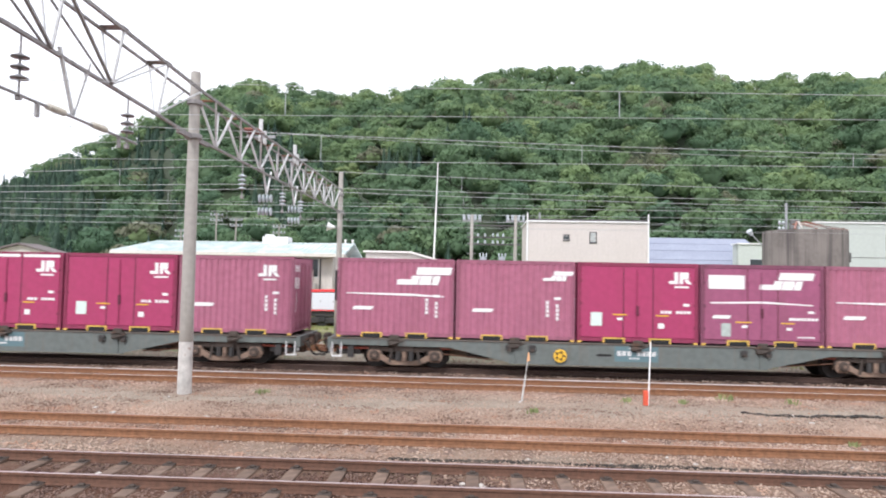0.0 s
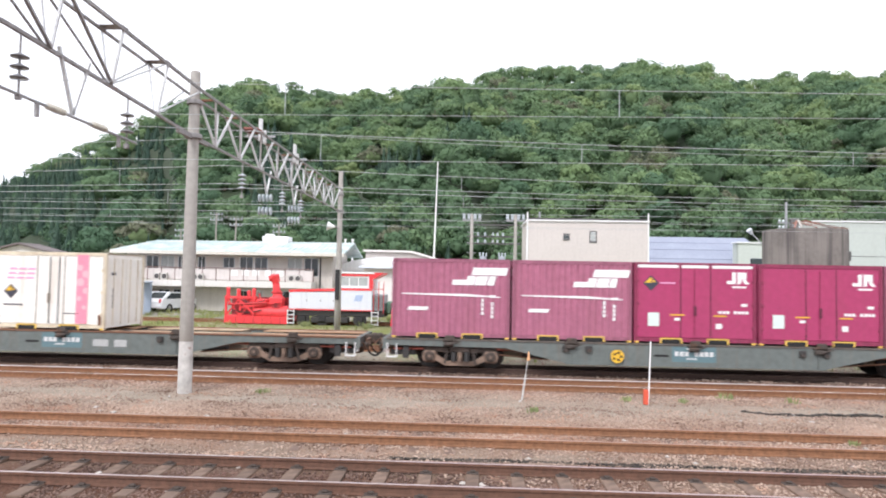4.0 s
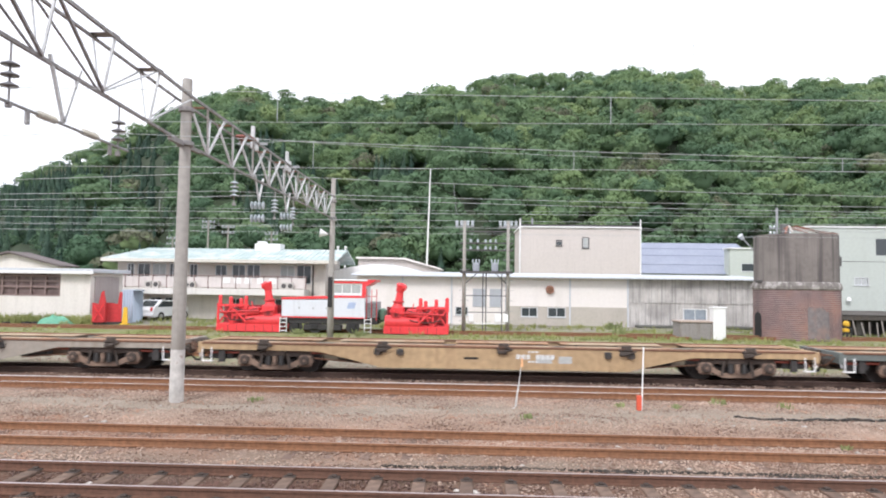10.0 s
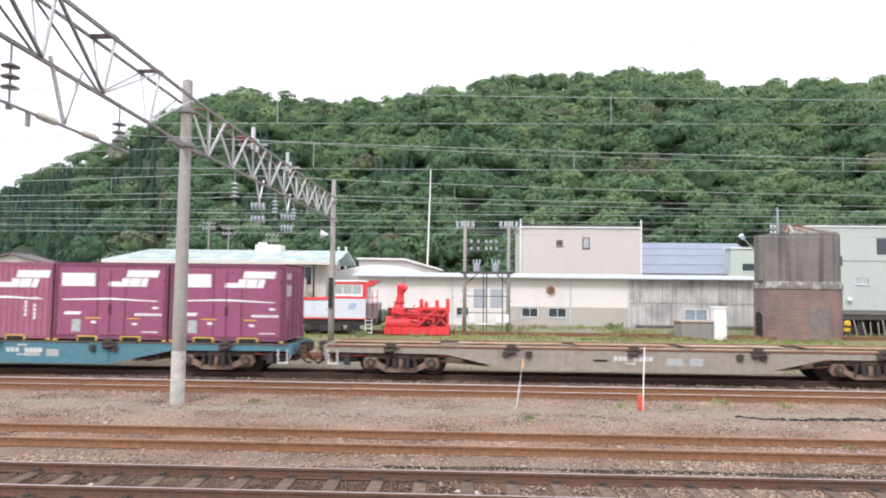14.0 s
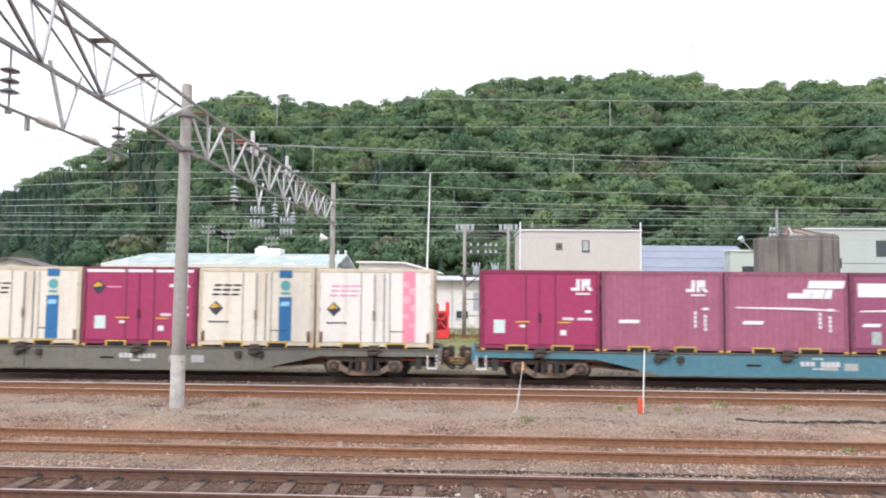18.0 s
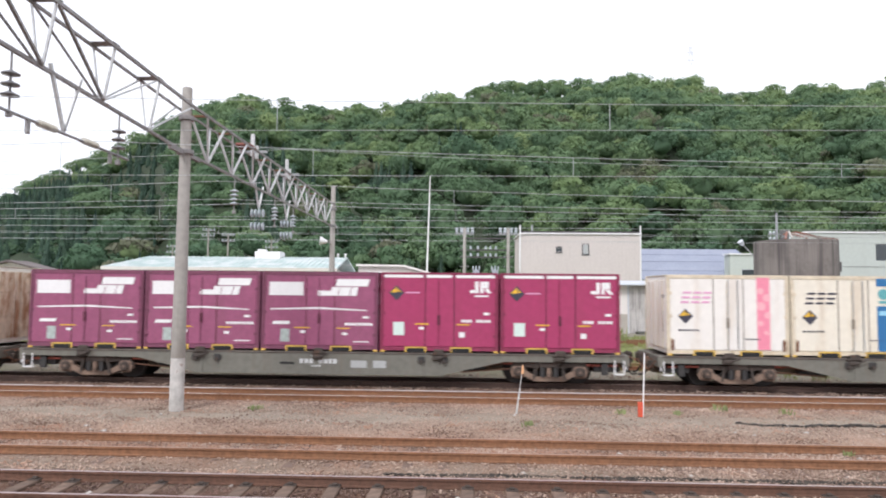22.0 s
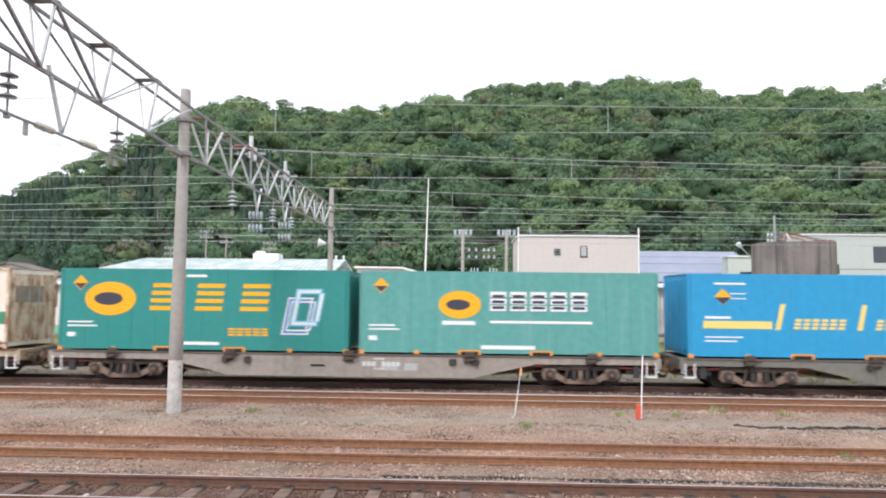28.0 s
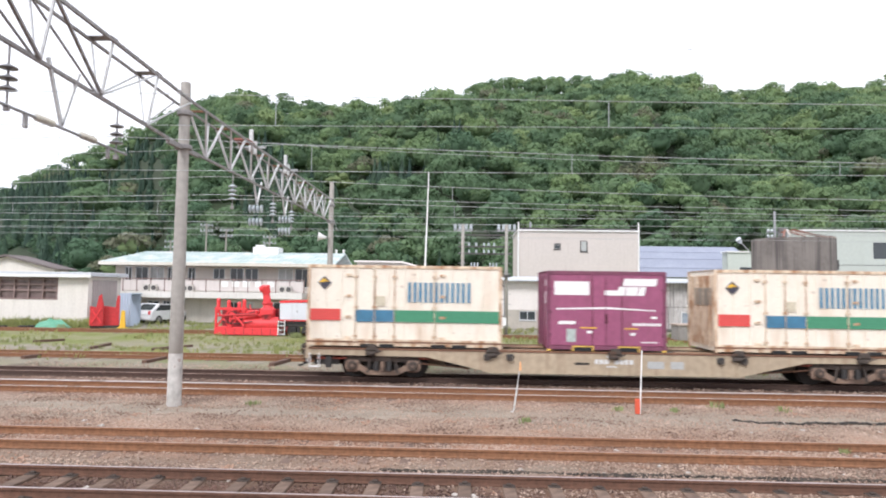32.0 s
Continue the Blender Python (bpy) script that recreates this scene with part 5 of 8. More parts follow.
def build_small_yard_things():
    b = thing("concrete_bin", (13.65, 40.2, GROUND), "small weathered concrete box beside the siding", "concrete box")
    part("wall", Shape().box(-1.05, 1.05, -0.7, 0.7, 0, 1.0, 0.03), paint("bin_concrete", (0.27, 0.25, 0.235), 0.9, vary=0.2, streak=0.5), b)
    part("lid", Shape().box(-1.12, 1.12, -0.77, 0.77, 1.0, 1.1, 0.02), paint("bin_lid", (0.40, 0.32, 0.27), 0.9, vary=0.2), b)
    p = thing("white_cabinet", (14.86, 39.7, GROUND), "narrow white equipment cabinet", "cabinet")
    part("case", Shape().box(-0.36, 0.36, -0.3, 0.3, 0.0, 1.86, 0.02), WHITE, p)
    part("cap", Shape().box(-0.41, 0.41, -0.35, 0.35, 1.86, 1.94, 0.02), WHITE, p)
    part("door", Shape().box(-0.31, 0.31, -0.315, -0.3, 0.15, 1.75), paint("cabinet_door", (0.76, 0.76, 0.74), 0.5, vary=0.03), p)
    y = thing("yellow_hydrant", (24.44, 43.5, GROUND), "yellow and black machine part by the tower", "machine")
    part("cap", Shape().lathe([(0.16, 0.70), (0.2, 0.78), (0.2, 0.92), (0.13, 1.03), (0.04, 1.07)], 12), YELLOW, y, "yellow rounded cap")
    part("band", Shape().lathe([(0.19, 0.58), (0.21, 0.60), (0.21, 0.71), (0.19, 0.72)], 12), BLACK, y)
    part("case", Shape().box(-0.25, 0.10, -0.2, 0.2, 0.36, 0.60, 0.03), YELLOW, y)
    part("outlet", Shape().box(0.10, 0.3, -0.22, 0.1, 0.3, 0.62, 0.03), BLACK, y)
    part("stand", Shape().box(-0.22, 0.24, -0.18, 0.18, 0, 0.38, 0.02), UNDER, y)
    # blue-grey sheet and yellow post beside the small plough
    s = thing("blue_sheet_cover", (-23.55, 46.5, GROUND), "pale blue corrugated sheet shelter", "shelter")
    part("side", ribbed(-1.0, -0.2, 0.0, 2.3, -0.4, 0.04, 0.2), paint("blue_sheet", (0.45, 0.53, 0.64), 0.6, vary=0.06, streak=0.2), s)
    part("top", Shape().box(-1.05, -0.15, -0.42, 1.1, 2.3, 2.37), paint("blue_sheet", (0.45, 0.53, 0.64)), s)
    part("back", Shape().box(-1.0, -0.2, 1.0, 1.06, 0, 2.3), paint("blue_sheet", (0.45, 0.53, 0.64)), s)
    y = thing("yellow_post", (-23.65, 44.6, GROUND), "yellow metal guard post", "post")
    part("plate", Shape().slab([(-0.05, 0), (0.35, 0), (0.27, 1.2), (0.05, 1.2)], -0.05, 0.05), YELLOW, y)
    part("foot", Shape().box(-0.1, 0.4, -0.2, 0.2, 0, 0.08), YELLOW, y)


RED = paint("signal_red", (0.78, 0.055, 0.062), 0.45, grain=6, vary=0.12, streak=0.15, dirt=(0.30, 0.05, 0.04))
# deep red for seams and hub, and as painted shade behind the frame
RED_DEEP = paint("deep_red_shade_seam", (0.22, 0.022, 0.025), 0.6, grain=6, vary=0.3)
# darker copy of signal_red with shading put into its colour
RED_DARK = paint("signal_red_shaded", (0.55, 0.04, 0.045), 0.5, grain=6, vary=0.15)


def blower(name, x, flip, label):
    """A rotary snow blower head: open frame with crossed braces, auger drum, levers and a chute."""
    f = -1 if flip else 1
    t = thing(name, Matrix.Translation((x, 40.0, 0)), label, "snow plough", "snow clearing heads")
    X = lambda a: a * f
    xs = lambda a, b: (min(X(a), X(b)), max(X(a), X(b)))
    part("lower_beam", Shape().box(*xs(-1.95, 1.95), -0.35, 1.9, -0.1, 0.35, 0.03), RED, t)
    part("drum", Shape().ring((X(-1.9), 0.0, 0.55), (X(0.1), 0.0, 0.55), 0.42, n=20), RED, t)
    # the panel's deep red imitates shade behind the open frame
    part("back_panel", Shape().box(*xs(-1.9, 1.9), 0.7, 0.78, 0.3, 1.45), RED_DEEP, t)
    for a in (0.15, 1.0, 1.88):
        part("upright", Shape().box(*xs(a - 0.06, a + 0.06), -0.4, -0.28, 0.3, 1.55), RED, t)
    part("top_rail", Shape().box(*xs(0.0, 1.95), -0.42, -0.26, 1.38, 1.52), RED, t)
    part("mid_rail", Shape().bar((X(-1.6), -0.4, 1.25), (X(0.9), -0.45, 0.85), 0.1, 0.12), RED, t)
    for a, b in ((0.2, 0.95), (1.05, 1.85)):
        part("brace", Shape().bar((X(a), -0.34, 0.35), (X(b), -0.34, 1.4), 0.08, 0.09), RED, t)
        part("brace", Shape().bar((X(a), -0.33, 1.4), (X(b), -0.33, 0.35), 0.08, 0.09), RED, t)
    part("gear_case", Shape().box(*xs(-1.55, -0.75), -0.3, 0.5, 0.55, 1.5, 0.08), RED, t)
    ch = part("chute", Shape().ring((X(-1.18), 0.1, 1.4), (X(-1.12), 0.1, 1.75), 0.36, 0.24, 14), RED, t, "curved red throwing chute")
    part("chute_pipe", Shape().ring((X(-1.12), 0.1, 1.75), (X(-1.02), 0.1, 2.45), 0.24, 0.2, 14), RED, ch)
    part("chute_head", Shape().ring((X(-1.05), 0.1, 2.40), (X(-0.95), 0.0, 2.85), 0.24, 0.30, 14), RED, ch)
    part("chute_lip", Shape().ring((X(-1.0), 0.0, 2.72), (X(-0.66), -0.08, 2.62), 0.24, 0.17, 12), RED, ch)
    part("side_box", Shape().box(*xs(-0.6, 0.05), -0.38, 0.4, 0.9, 1.35, 0.05), RED, t)
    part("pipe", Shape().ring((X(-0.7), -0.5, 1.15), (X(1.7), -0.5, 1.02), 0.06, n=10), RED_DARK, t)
    part("front_panel", Shape().box(*xs(-1.95, 1.95), -0.40, -0.36, -0.12, 0.30, 0.01), RED, t)
    for a, h in ((0.25, 1.9), (0.55, 1.75), (1.2, 1.85), (1.85, 1.95)):
        c = part("ram", Shape().ring((X(a), -0.1, 1.2), (X(a), -0.1, h), 0.13, 0.11, 10), RED, t)
        part("ram_cap", Shape().ring((X(a), -0.1, h), (X(a), -0.1, h + 0.12), 0.14, 0.08, 10), RED, c)
    for a in (-0.3, 0.1):
        part("lever", Shape().bar((X(a), -0.3, 1.1), (X(a + 0.15), -0.3, 1.7), 0.06, 0.06), RED, t)
    for a in (-1.2, 1.2):
        part("wheel", Shape().ring((X(a), 0.35, 0.1), (X(a), 0.47, 0.1), 0.28, n=18), UNDER, t)
    # hoses, seams and lifting gear
    for k, a in enumerate((-1.5, -0.95, -0.4, 0.15, 0.7, 1.25)):
        part("seam", Shape().box(*xs(a - 0.012, a + 0.012), -0.408, -0.398, -0.10, 0.28), RED_DEEP, t)
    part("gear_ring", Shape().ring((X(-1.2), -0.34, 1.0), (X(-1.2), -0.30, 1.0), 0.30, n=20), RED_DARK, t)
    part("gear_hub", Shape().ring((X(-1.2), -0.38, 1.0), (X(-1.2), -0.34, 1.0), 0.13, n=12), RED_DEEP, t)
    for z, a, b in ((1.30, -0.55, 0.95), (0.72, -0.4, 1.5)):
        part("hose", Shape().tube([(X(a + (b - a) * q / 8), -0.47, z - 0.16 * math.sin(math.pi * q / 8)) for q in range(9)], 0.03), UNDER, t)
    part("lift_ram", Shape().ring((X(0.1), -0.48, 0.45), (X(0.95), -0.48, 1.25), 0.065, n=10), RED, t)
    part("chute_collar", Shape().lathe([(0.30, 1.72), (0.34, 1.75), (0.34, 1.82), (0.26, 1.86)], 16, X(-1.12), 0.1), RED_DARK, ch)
    part("skid", Shape().box(*xs(-1.9, 1.9), -0.3, 1.8, -0.17, -0.1), UNDER, t)
    return t


def build_snow_train():
    blower("snow_blower", -13.25, True, "bright red rotary snow blower coupled to the motor car")
    blower("snow_blower", -3.05, False, "bright red rotary snow blower with auger drum and tall chute")
    m = thing("motor_car", (-8.5, 40.0, 0), "small white and grey snow clearing locomotive with a red trimmed cab", "locomotive")
    silver = paint("pale_grey_paint", (0.66, 0.68, 0.72), 0.45, vary=0.05, streak=0.15)
    part("hood", Shape().box(-2.75, 0.15, -0.35, 1.75, 0.80, 1.86, 0.05), silver, m, "pale grey engine hood")
    part("hood_stripe", Shape().slab([(-2.76, 1.84), (0.15, 1.94), (0.15, 2.08), (-2.76, 1.97)], -0.365, 1.76), RED, m, "red stripe along the hood's top edge")
    for x in (-1.95, -1.1, -0.3):
        part("hood_door", Shape().box(x - 0.36, x + 0.36, -0.362, -0.35, 0.95, 1.78, 0.004), silver, m)
        part("door_latch", Shape().box(x + 0.26, x + 0.32, -0.375, -0.362, 1.28, 1.40), STEEL, m)
    # walkway with a radiator grille and rails behind the cab
    gr = part("radiator", Shape().box(2.37, 3.05, -0.3, 1.7, 0.80, 1.75, 0.03), paint("radiator_grey", (0.33, 0.35, 0.36), 0.6, vary=0.15), m, "grey radiator grille")
    for k in range(7):
        part("grille_bar", Shape().box(2.42 + 0.09 * k, 2.45 + 0.09 * k, -0.325, -0.30, 0.88, 1.68), DARK_TRIM, gr)
    for x in (2.45, 2.75, 3.05):
        part("rail_post", Shape().ring((x, -0.38, 0.65), (x, -0.38, 2.55), 0.022, n=8), RED_DARK, m)
    part("hand_rail", Shape().ring((2.37, -0.38, 2.1), (3.05, -0.38, 2.1), 0.022, n=8), RED_DARK, m)
    part("cab_visor", Shape().slab([(2.30, 2.86), (2.42, 2.72), (2.95, 3.02), (2.95, 3.10), (2.30, 3.10)], -0.46, 1.9), RED, m, "red visor over the cab's end")
    cab = part("cab", pierced(0.15, 2.35, 0.80, 3.0, -0.4, -0.3, [(0.32, 2.12, 2.22, 2.84)]), silver, m)
    for x in (0.15, 2.25):
        part("cab_side", Shape().box(x, x + 0.1, -0.3, 1.8, 0.80, 3.0), silver, cab)
    part("cab_back", Shape().box(0.25, 2.25, 1.7, 1.8, 0.80, 3.0), silver, cab)
    part("cab_edge", Shape().box(2.16, 2.40, -0.43, -0.40, 2.14, 3.0), RED, cab)
    part("cab_edge", Shape().box(0.13, 2.16, -0.43, -0.40, 2.87, 3.0), RED, cab)
    part("cab_stripe", Shape().box(0.15, 2.36, -0.42, -0.4, 2.00, 2.13), RED, cab)
    part("cab_roof", Shape().box(0.05, 2.5, -0.5, 1.95, 3.0, 3.10, 0.04), WHITE, cab, "white cab roof")
    window(m, 0.32, 2.12, 2.22, 2.84, -0.4, 3, WHITE, CURTAIN, sill=False, name="cab_window")
    part("emblem", Shape().slab([(1.25, 1.35), (1.70, 1.35), (1.82, 1.72), (1.37, 1.72)], -0.412, -0.402), paint("pale_blue_mark", (0.40, 0.48, 0.66), 0.5), m, "pale blue slanted mark")
    part("frame", Shape().box(-2.8, 3.1, -0.25, 1.65, 0.40, 0.78, 0.03), UNDER, m)
    part("skirt_stripe", Shape().box(-2.8, 2.4, -0.415, -0.365, 0.76, 0.82), RED, m)
    for x in (-1.9, -0.7, 1.6):
        w = part("wheel", Shape().ring((x, -0.2, 0.22), (x, -0.08, 0.22), 0.4, n=20), UNDER, m)
        part("axle_box", Shape().box(x - 0.2, x + 0.2, -0.35, -0.22, 0.08, 0.4, 0.03), BLACK, w)
    for x in (-2.58, 2.55):
        l = part("ladder", Shape().box(x - 0.22, x - 0.18, -0.5, -0.42, -0.1, 0.80).box(x + 0.18, x + 0.22, -0.5, -0.42, -0.1, 0.80), WHITE, m)
        for z in (-0.05, 0.2, 0.45, 0.68):
            part("rung", Shape().box(x - 0.18, x + 0.18, -0.5, -0.42, z, z + 0.04), WHITE, l)
    part("fuel_tank", Shape().box(-1.4, 0.9, -0.28, 0.3, 0.0, 0.36, 0.05), UNDER, m)
    part("green_tank", Shape().box(3.1, 3.5, 0.2, 1.2, 0.55, 1.35, 0.12), paint("green_tank", (0.15, 0.27, 0.19), 0.6), m, "dull green tank")
    p = thing("small_plough", pose(-24.75, 44.4, 0, 0, 0, 22) @ Matrix.Diagonal((0.95, 1, 0.88, 1)), "red wedge snow plough parked beside the shed", "snow plough", "snow clearing heads")
    # both blades take the darker red in place of shading
    part("blade", Shape().slab([(-0.85, 0.0), (0.0, 0.0), (0.0, 1.6), (-0.15, 2.45), (-0.30, 2.3), (-0.45, 1.4), (-0.85, 1.5)], -0.3, 0.1), RED_DARK, p)
    part("blade", Shape().slab([(0.0, 0.0), (1.0, 0.0), (1.0, 2.3), (0.85, 2.35), (0.75, 1.4), (0.0, 1.5)], 0.1, 0.5), RED_DARK, p)
    part("rib", Shape().bar((-0.75, -0.34, 0.15), (-0.1, -0.34, 1.4), 0.06, 0.08), RED, p)
    part("rib", Shape().bar((-0.75, -0.34, 1.3), (-0.1, -0.34, 0.2), 0.06, 0.08), RED, p)
    part("sled", Shape().box(-0.8, 1.0, -0.2, 0.9, GROUND / 0.88, 0.0), UNDER, p)


def build_substation():
    s = thing("transformer_stand", (0, 42, 0), "pole mounted transformer stand on two weathered concrete poles", "transformer stand")
    for x in (-0.2, 2.58):
        sh = Shape().lathe([(0.125, GROUND), (0.10, 6.95), (0.08, 7.0)], 14, x, 0)
        sh.smooth = True
        p = part("pole", sh, paint("pole_dark", (0.42, 0.40, 0.37), 0.9, vary=0.2, streak=0.4), s)
        for i in range(9):
            part("step", Shape().bar((x - 0.3, 0, 0.6 + 0.65 * i), (x + 0.3, 0, 0.6 + 0.65 * i), 0.03, 0.03), STEEL, p)
        part("lightning_arm", Shape().bar((x - 0.6, 0, 6.6), (x + 0.6, 0, 6.6), 0.09, 0.09), STEEL, p)
        for k in (-0.5, -0.2, 0.2, 0.5):
            part("pin_insulator", Shape().lathe([(0.05, 6.64), (0.11, 6.7), (0.08, 6.85), (0.12, 6.9), (0.05, 7.0)], 10, x + k, 0), PORCELAIN, p)
    for z in (6.3, 5.55, 5.1):
        part("crossarm", Shape().bar((-0.5, 0, z), (2.9, 0, z), 0.09, 0.09), DARK_TRIM, s)
        if z < 6:
            for x in (0.2, 0.65, 1.15, 1.45, 1.8):
                part("pin_insulator", Shape().lathe([(0.04, z + 0.04), (0.09, z + 0.08), (0.05, z + 0.16), (0.08, z + 0.2), (0.03, z + 0.26)], 10, x, 0), PORCELAIN, s)
    part("platform", Shape().box(-0.45, 2.85, -0.5, 0.5, 3.62, 3.76, 0.01), DARK_TRIM, s)
    for x in (0.55, 1.75):
        t = part("transformer", Shape().lathe([(0.2, 3.76), (0.22, 3.82), (0.22, 4.2), (0.18, 4.28), (0.1, 4.3)], 14, x, 0), paint("transformer_grey", (0.34, 0.36, 0.40), 0.5), s, "grey pole transformer")
        for k in (-0.2, 0.0, 0.2):
            part("bushing", Shape().lathe([(0.035, 4.28), (0.06, 4.34), (0.035, 4.4), (0.06, 4.46), (0.02, 4.54)], 8, x + k, 0), PORCELAIN, t)
    for a, b in (((-0.2, 0, 2.9), (0.6, 0, 3.62)), ((2.58, 0, 2.9), (1.8, 0, 3.62))):
        part("brace", Shape().bar(a, b, 0.06, 0.06), DARK_TRIM, s)
    for z in (1.15, 2.2):
        part("tie_bar", Shape().bar((-0.2, 0, z), (2.58, 0, z), 0.05, 0.05), DARK_TRIM, s)
    for x in (1.0, 1.2, 2.2):
        part("conduit", Shape().ring((x, -0.05, GROUND), (x, -0.05, 3.62), 0.035, n=8), DARK_TRIM, s)
    for x, w in ((0.1, 0.3), (1.75, 0.42), (2.3, 0.3)):
        part("meter_box", Shape().box(x, x + w, -0.3, -0.1, 0.55, 1.05, 0.02), WHITE, s, "white meter box")
    part("shelf_bar", Shape().box(0.1, 2.5, -0.15, -0.05, 0.42, 0.5), WHITE, s)
    for i, (x, y, h, r) in enumerate(((-36.1, 90, 11.6, 0.14), (-33.3, 90, 10.9, 0.14), (-27.2, 90, 10.0, 0.12), (-42.0, 92, 9.4, 0.12))):
        p = thing("utility_pole", (x, y, GROUND), "far grey utility pole with crossarms", "utility pole", "utility poles")
        part("pole", Shape().ring((0, 0, 0), (0, 0, h), r, r * 0.7), CONCRETE, p)
        for z in (h - 0.3, h - 1.1):
            part("crossarm", Shape().bar((-0.9, 0, z), (0.9, 0, z), 0.1, 0.1), STEEL, p)
            for k in (-0.8, -0.3, 0.3, 0.8):
                part("insulator", Shape().lathe([(0.06, z + 0.05), (0.1, z + 0.15), (0.04, z + 0.28)], 8, k, 0), PORCELAIN, p)
    m = thing("radio_mast", (-5.7, 90, GROUND), "tall thin white mast before the hill", "mast")
    part("pole", Shape().ring((0, 0, 0), (0.45, 0, 19.0), 0.17, 0.07), WHITE, m)
    part("base", Shape().box(-0.4, 0.4, -0.4, 0.4, 0, 0.3, 0.03), CONCRETE, m)
    # far pylons on the ridge
    for x, y, h in ((108.0, 318, 34.0), (163.0, 318, 18.0)):
        z0 = float(hill_z(np.array(x), np.array(y)))
        t = thing("pylon", (x, y, z0 - 1), "far lattice power pylon on the ridge", "pylon", "pylons")
        # steel paled by distance haze that is put into its colour
        pale = paint("hazy_steel", (0.72, 0.74, 0.77), 0.6)
        for a, b in ((-1, -1), (1, -1), (-1, 1), (1, 1)):
            part("leg", Shape().bar((a * 2.2, b * 2.2, 0), (a * 0.5, b * 0.5, h), 0.2, 0.2), pale, t)
        for k in range(5):
            w0, w1 = 2.2 - 1.7 * k / 5, 2.2 - 1.7 * (k + 1) / 5
            part("lattice", Shape().bar((-w0, -w0, h * k / 5), (w1, -w1, h * (k + 1) / 5), 0.15, 0.15).bar((w0, -w0, h * k / 5), (-w1, -w1, h * (k + 1) / 5), 0.15, 0.15), pale, t)
        for z in (h * 0.78, h * 0.9):
            part("arm", Shape().bar((-3.2, 0, z), (3.2, 0, z), 0.25, 0.25), pale, t)


def build_car():
    c = thing("parked_car", pose(-24.0, 51.6, GROUND, 0, 0, 74), "white estate car parked before the office", "car")
    body = paint("car_white", (0.80, 0.81, 0.82), 0.25, vary=0.02, bump=0.0, spec=0.5)
    prof = [(-2.1, 0.3), (2.1, 0.3), (2.15, 0.75), (1.95, 0.92), (1.05, 1.0), (0.45, 1.5), (-1.3, 1.55), (-2.0, 1.05), (-2.15, 0.8)]
    part("body", Shape().slab(prof, -0.85, 0.85), body, c)
    for side in (-0.856, 0.846):
        part("side_window", Shape().slab([(-1.75, 1.02), (0.8, 1.02), (0.4, 1.42), (-1.25, 1.46)], side, side + 0.01), GLASS, c)
    part("rear_window", Shape().add([(-1.99, -0.7, 1.07), (-1.99, 0.7, 1.07), (-1.36, 0.62, 1.5), (-1.36, -0.62, 1.5), (-2.03, -0.7, 1.07), (-2.03, 0.7, 1.07), (-1.40, 0.62, 1.5), (-1.40, -0.62, 1.5)], [(4, 7, 6, 5), (0, 1, 2, 3), (0, 4, 5, 1), (2, 6, 7, 3)]), GLASS, c)
    for x in (-1.35, 1.35):
        for y in (-0.87, 0.69):
            w = part("wheel", Shape().ring((x, y, 0.32), (x, y + 0.18, 0.32), 0.32, n=18), BLACK, c)
            part("rim", Shape().ring((x, y - 0.01, 0.32), (x, y + 0.19, 0.32), 0.19, n=14), STEEL, w)
    for y in (-0.72, 0.52):
        part("tail_light", Shape().box(-2.17, -2.08, y, y + 0.2, 0.72, 1.0, 0.02), RED_DARK, c)
    part("bumper", Shape().box(-2.2, -2.05, -0.8, 0.8, 0.32, 0.55, 0.03), body, c)


build_shed()
build_office()
build_sheds_behind()
build_long_store()
build_grey_block()
build_water_tower()
build_green_hall()
build_small_yard_things()
build_snow_train()
build_substation()
build_car()

# ---------- the freight train ----------
TRACK_Y = 21.70
# where the middle of each wagon stands when the clip begins
CENTRES = (5.02, -14.99, -34.84, -54.57, -74.38, -94.51, -114.58, -134.61, -154.44, -174.16, -194.21)


def train_shift(t):
    """How far the train has rolled to the east after t seconds; it gathers speed slowly."""
    u = t / 16
    return 85.807 * u + 4.08 * u ** 2 + 2.307 * u ** 3 - 0.474 * u ** 4


MAGENTA = paint("magenta_paint", (0.365, 0.042, 0.122), 0.5, grain=7, vary=0.08, blotch=0.6, streak=0.18, dirt=(0.22, 0.06, 0.07))
PURPLE = paint("purple_paint", (0.30, 0.086, 0.162), 0.55, grain=7, vary=0.1, blotch=0.6, streak=0.3, dirt=(0.15, 0.07, 0.08))
MAUVE = paint("faded_mauve_paint", (0.385, 0.135, 0.205), 0.6, grain=7, vary=0.1, blotch=0.5, streak=0.3, dirt=(0.22, 0.09, 0.10))
MAGENTA_EDGE = paint("magenta_edge_paint", (0.245, 0.032, 0.080), 0.6, grain=8, vary=0.2, blotch=0.9, streak=0.3, dirt=(0.09, 0.03, 0.035), flake=0.25)
PURPLE_EDGE = paint("purple_edge_paint", (0.195, 0.060, 0.105), 0.65, grain=8, vary=0.2, blotch=0.9, streak=0.4, dirt=(0.09, 0.045, 0.05), flake=0.3)
MAUVE_EDGE = paint("mauve_edge_paint", (0.30, 0.105, 0.158), 0.65, grain=8, vary=0.2, blotch=0.9, streak=0.4, dirt=(0.12, 0.05, 0.06), flake=0.25)
MAUVE_DARK = paint("seam_shadow_paint", (0.10, 0.022, 0.04), 0.7)
JOT_WHITE = paint("grimy_white_paint", (0.79, 0.765, 0.71), 0.5, grain=5, vary=0.04, blotch=0.7, run=(2.5, 0.4), streak=0.4, dirt=(0.50, 0.36, 0.22))
JOT_CREAM = paint("yellowed_white_paint", (0.76, 0.715, 0.60), 0.5, grain=5, vary=0.05, blotch=0.7, run=(2.5, 0.4), streak=0.45, dirt=(0.46, 0.31, 0.17))
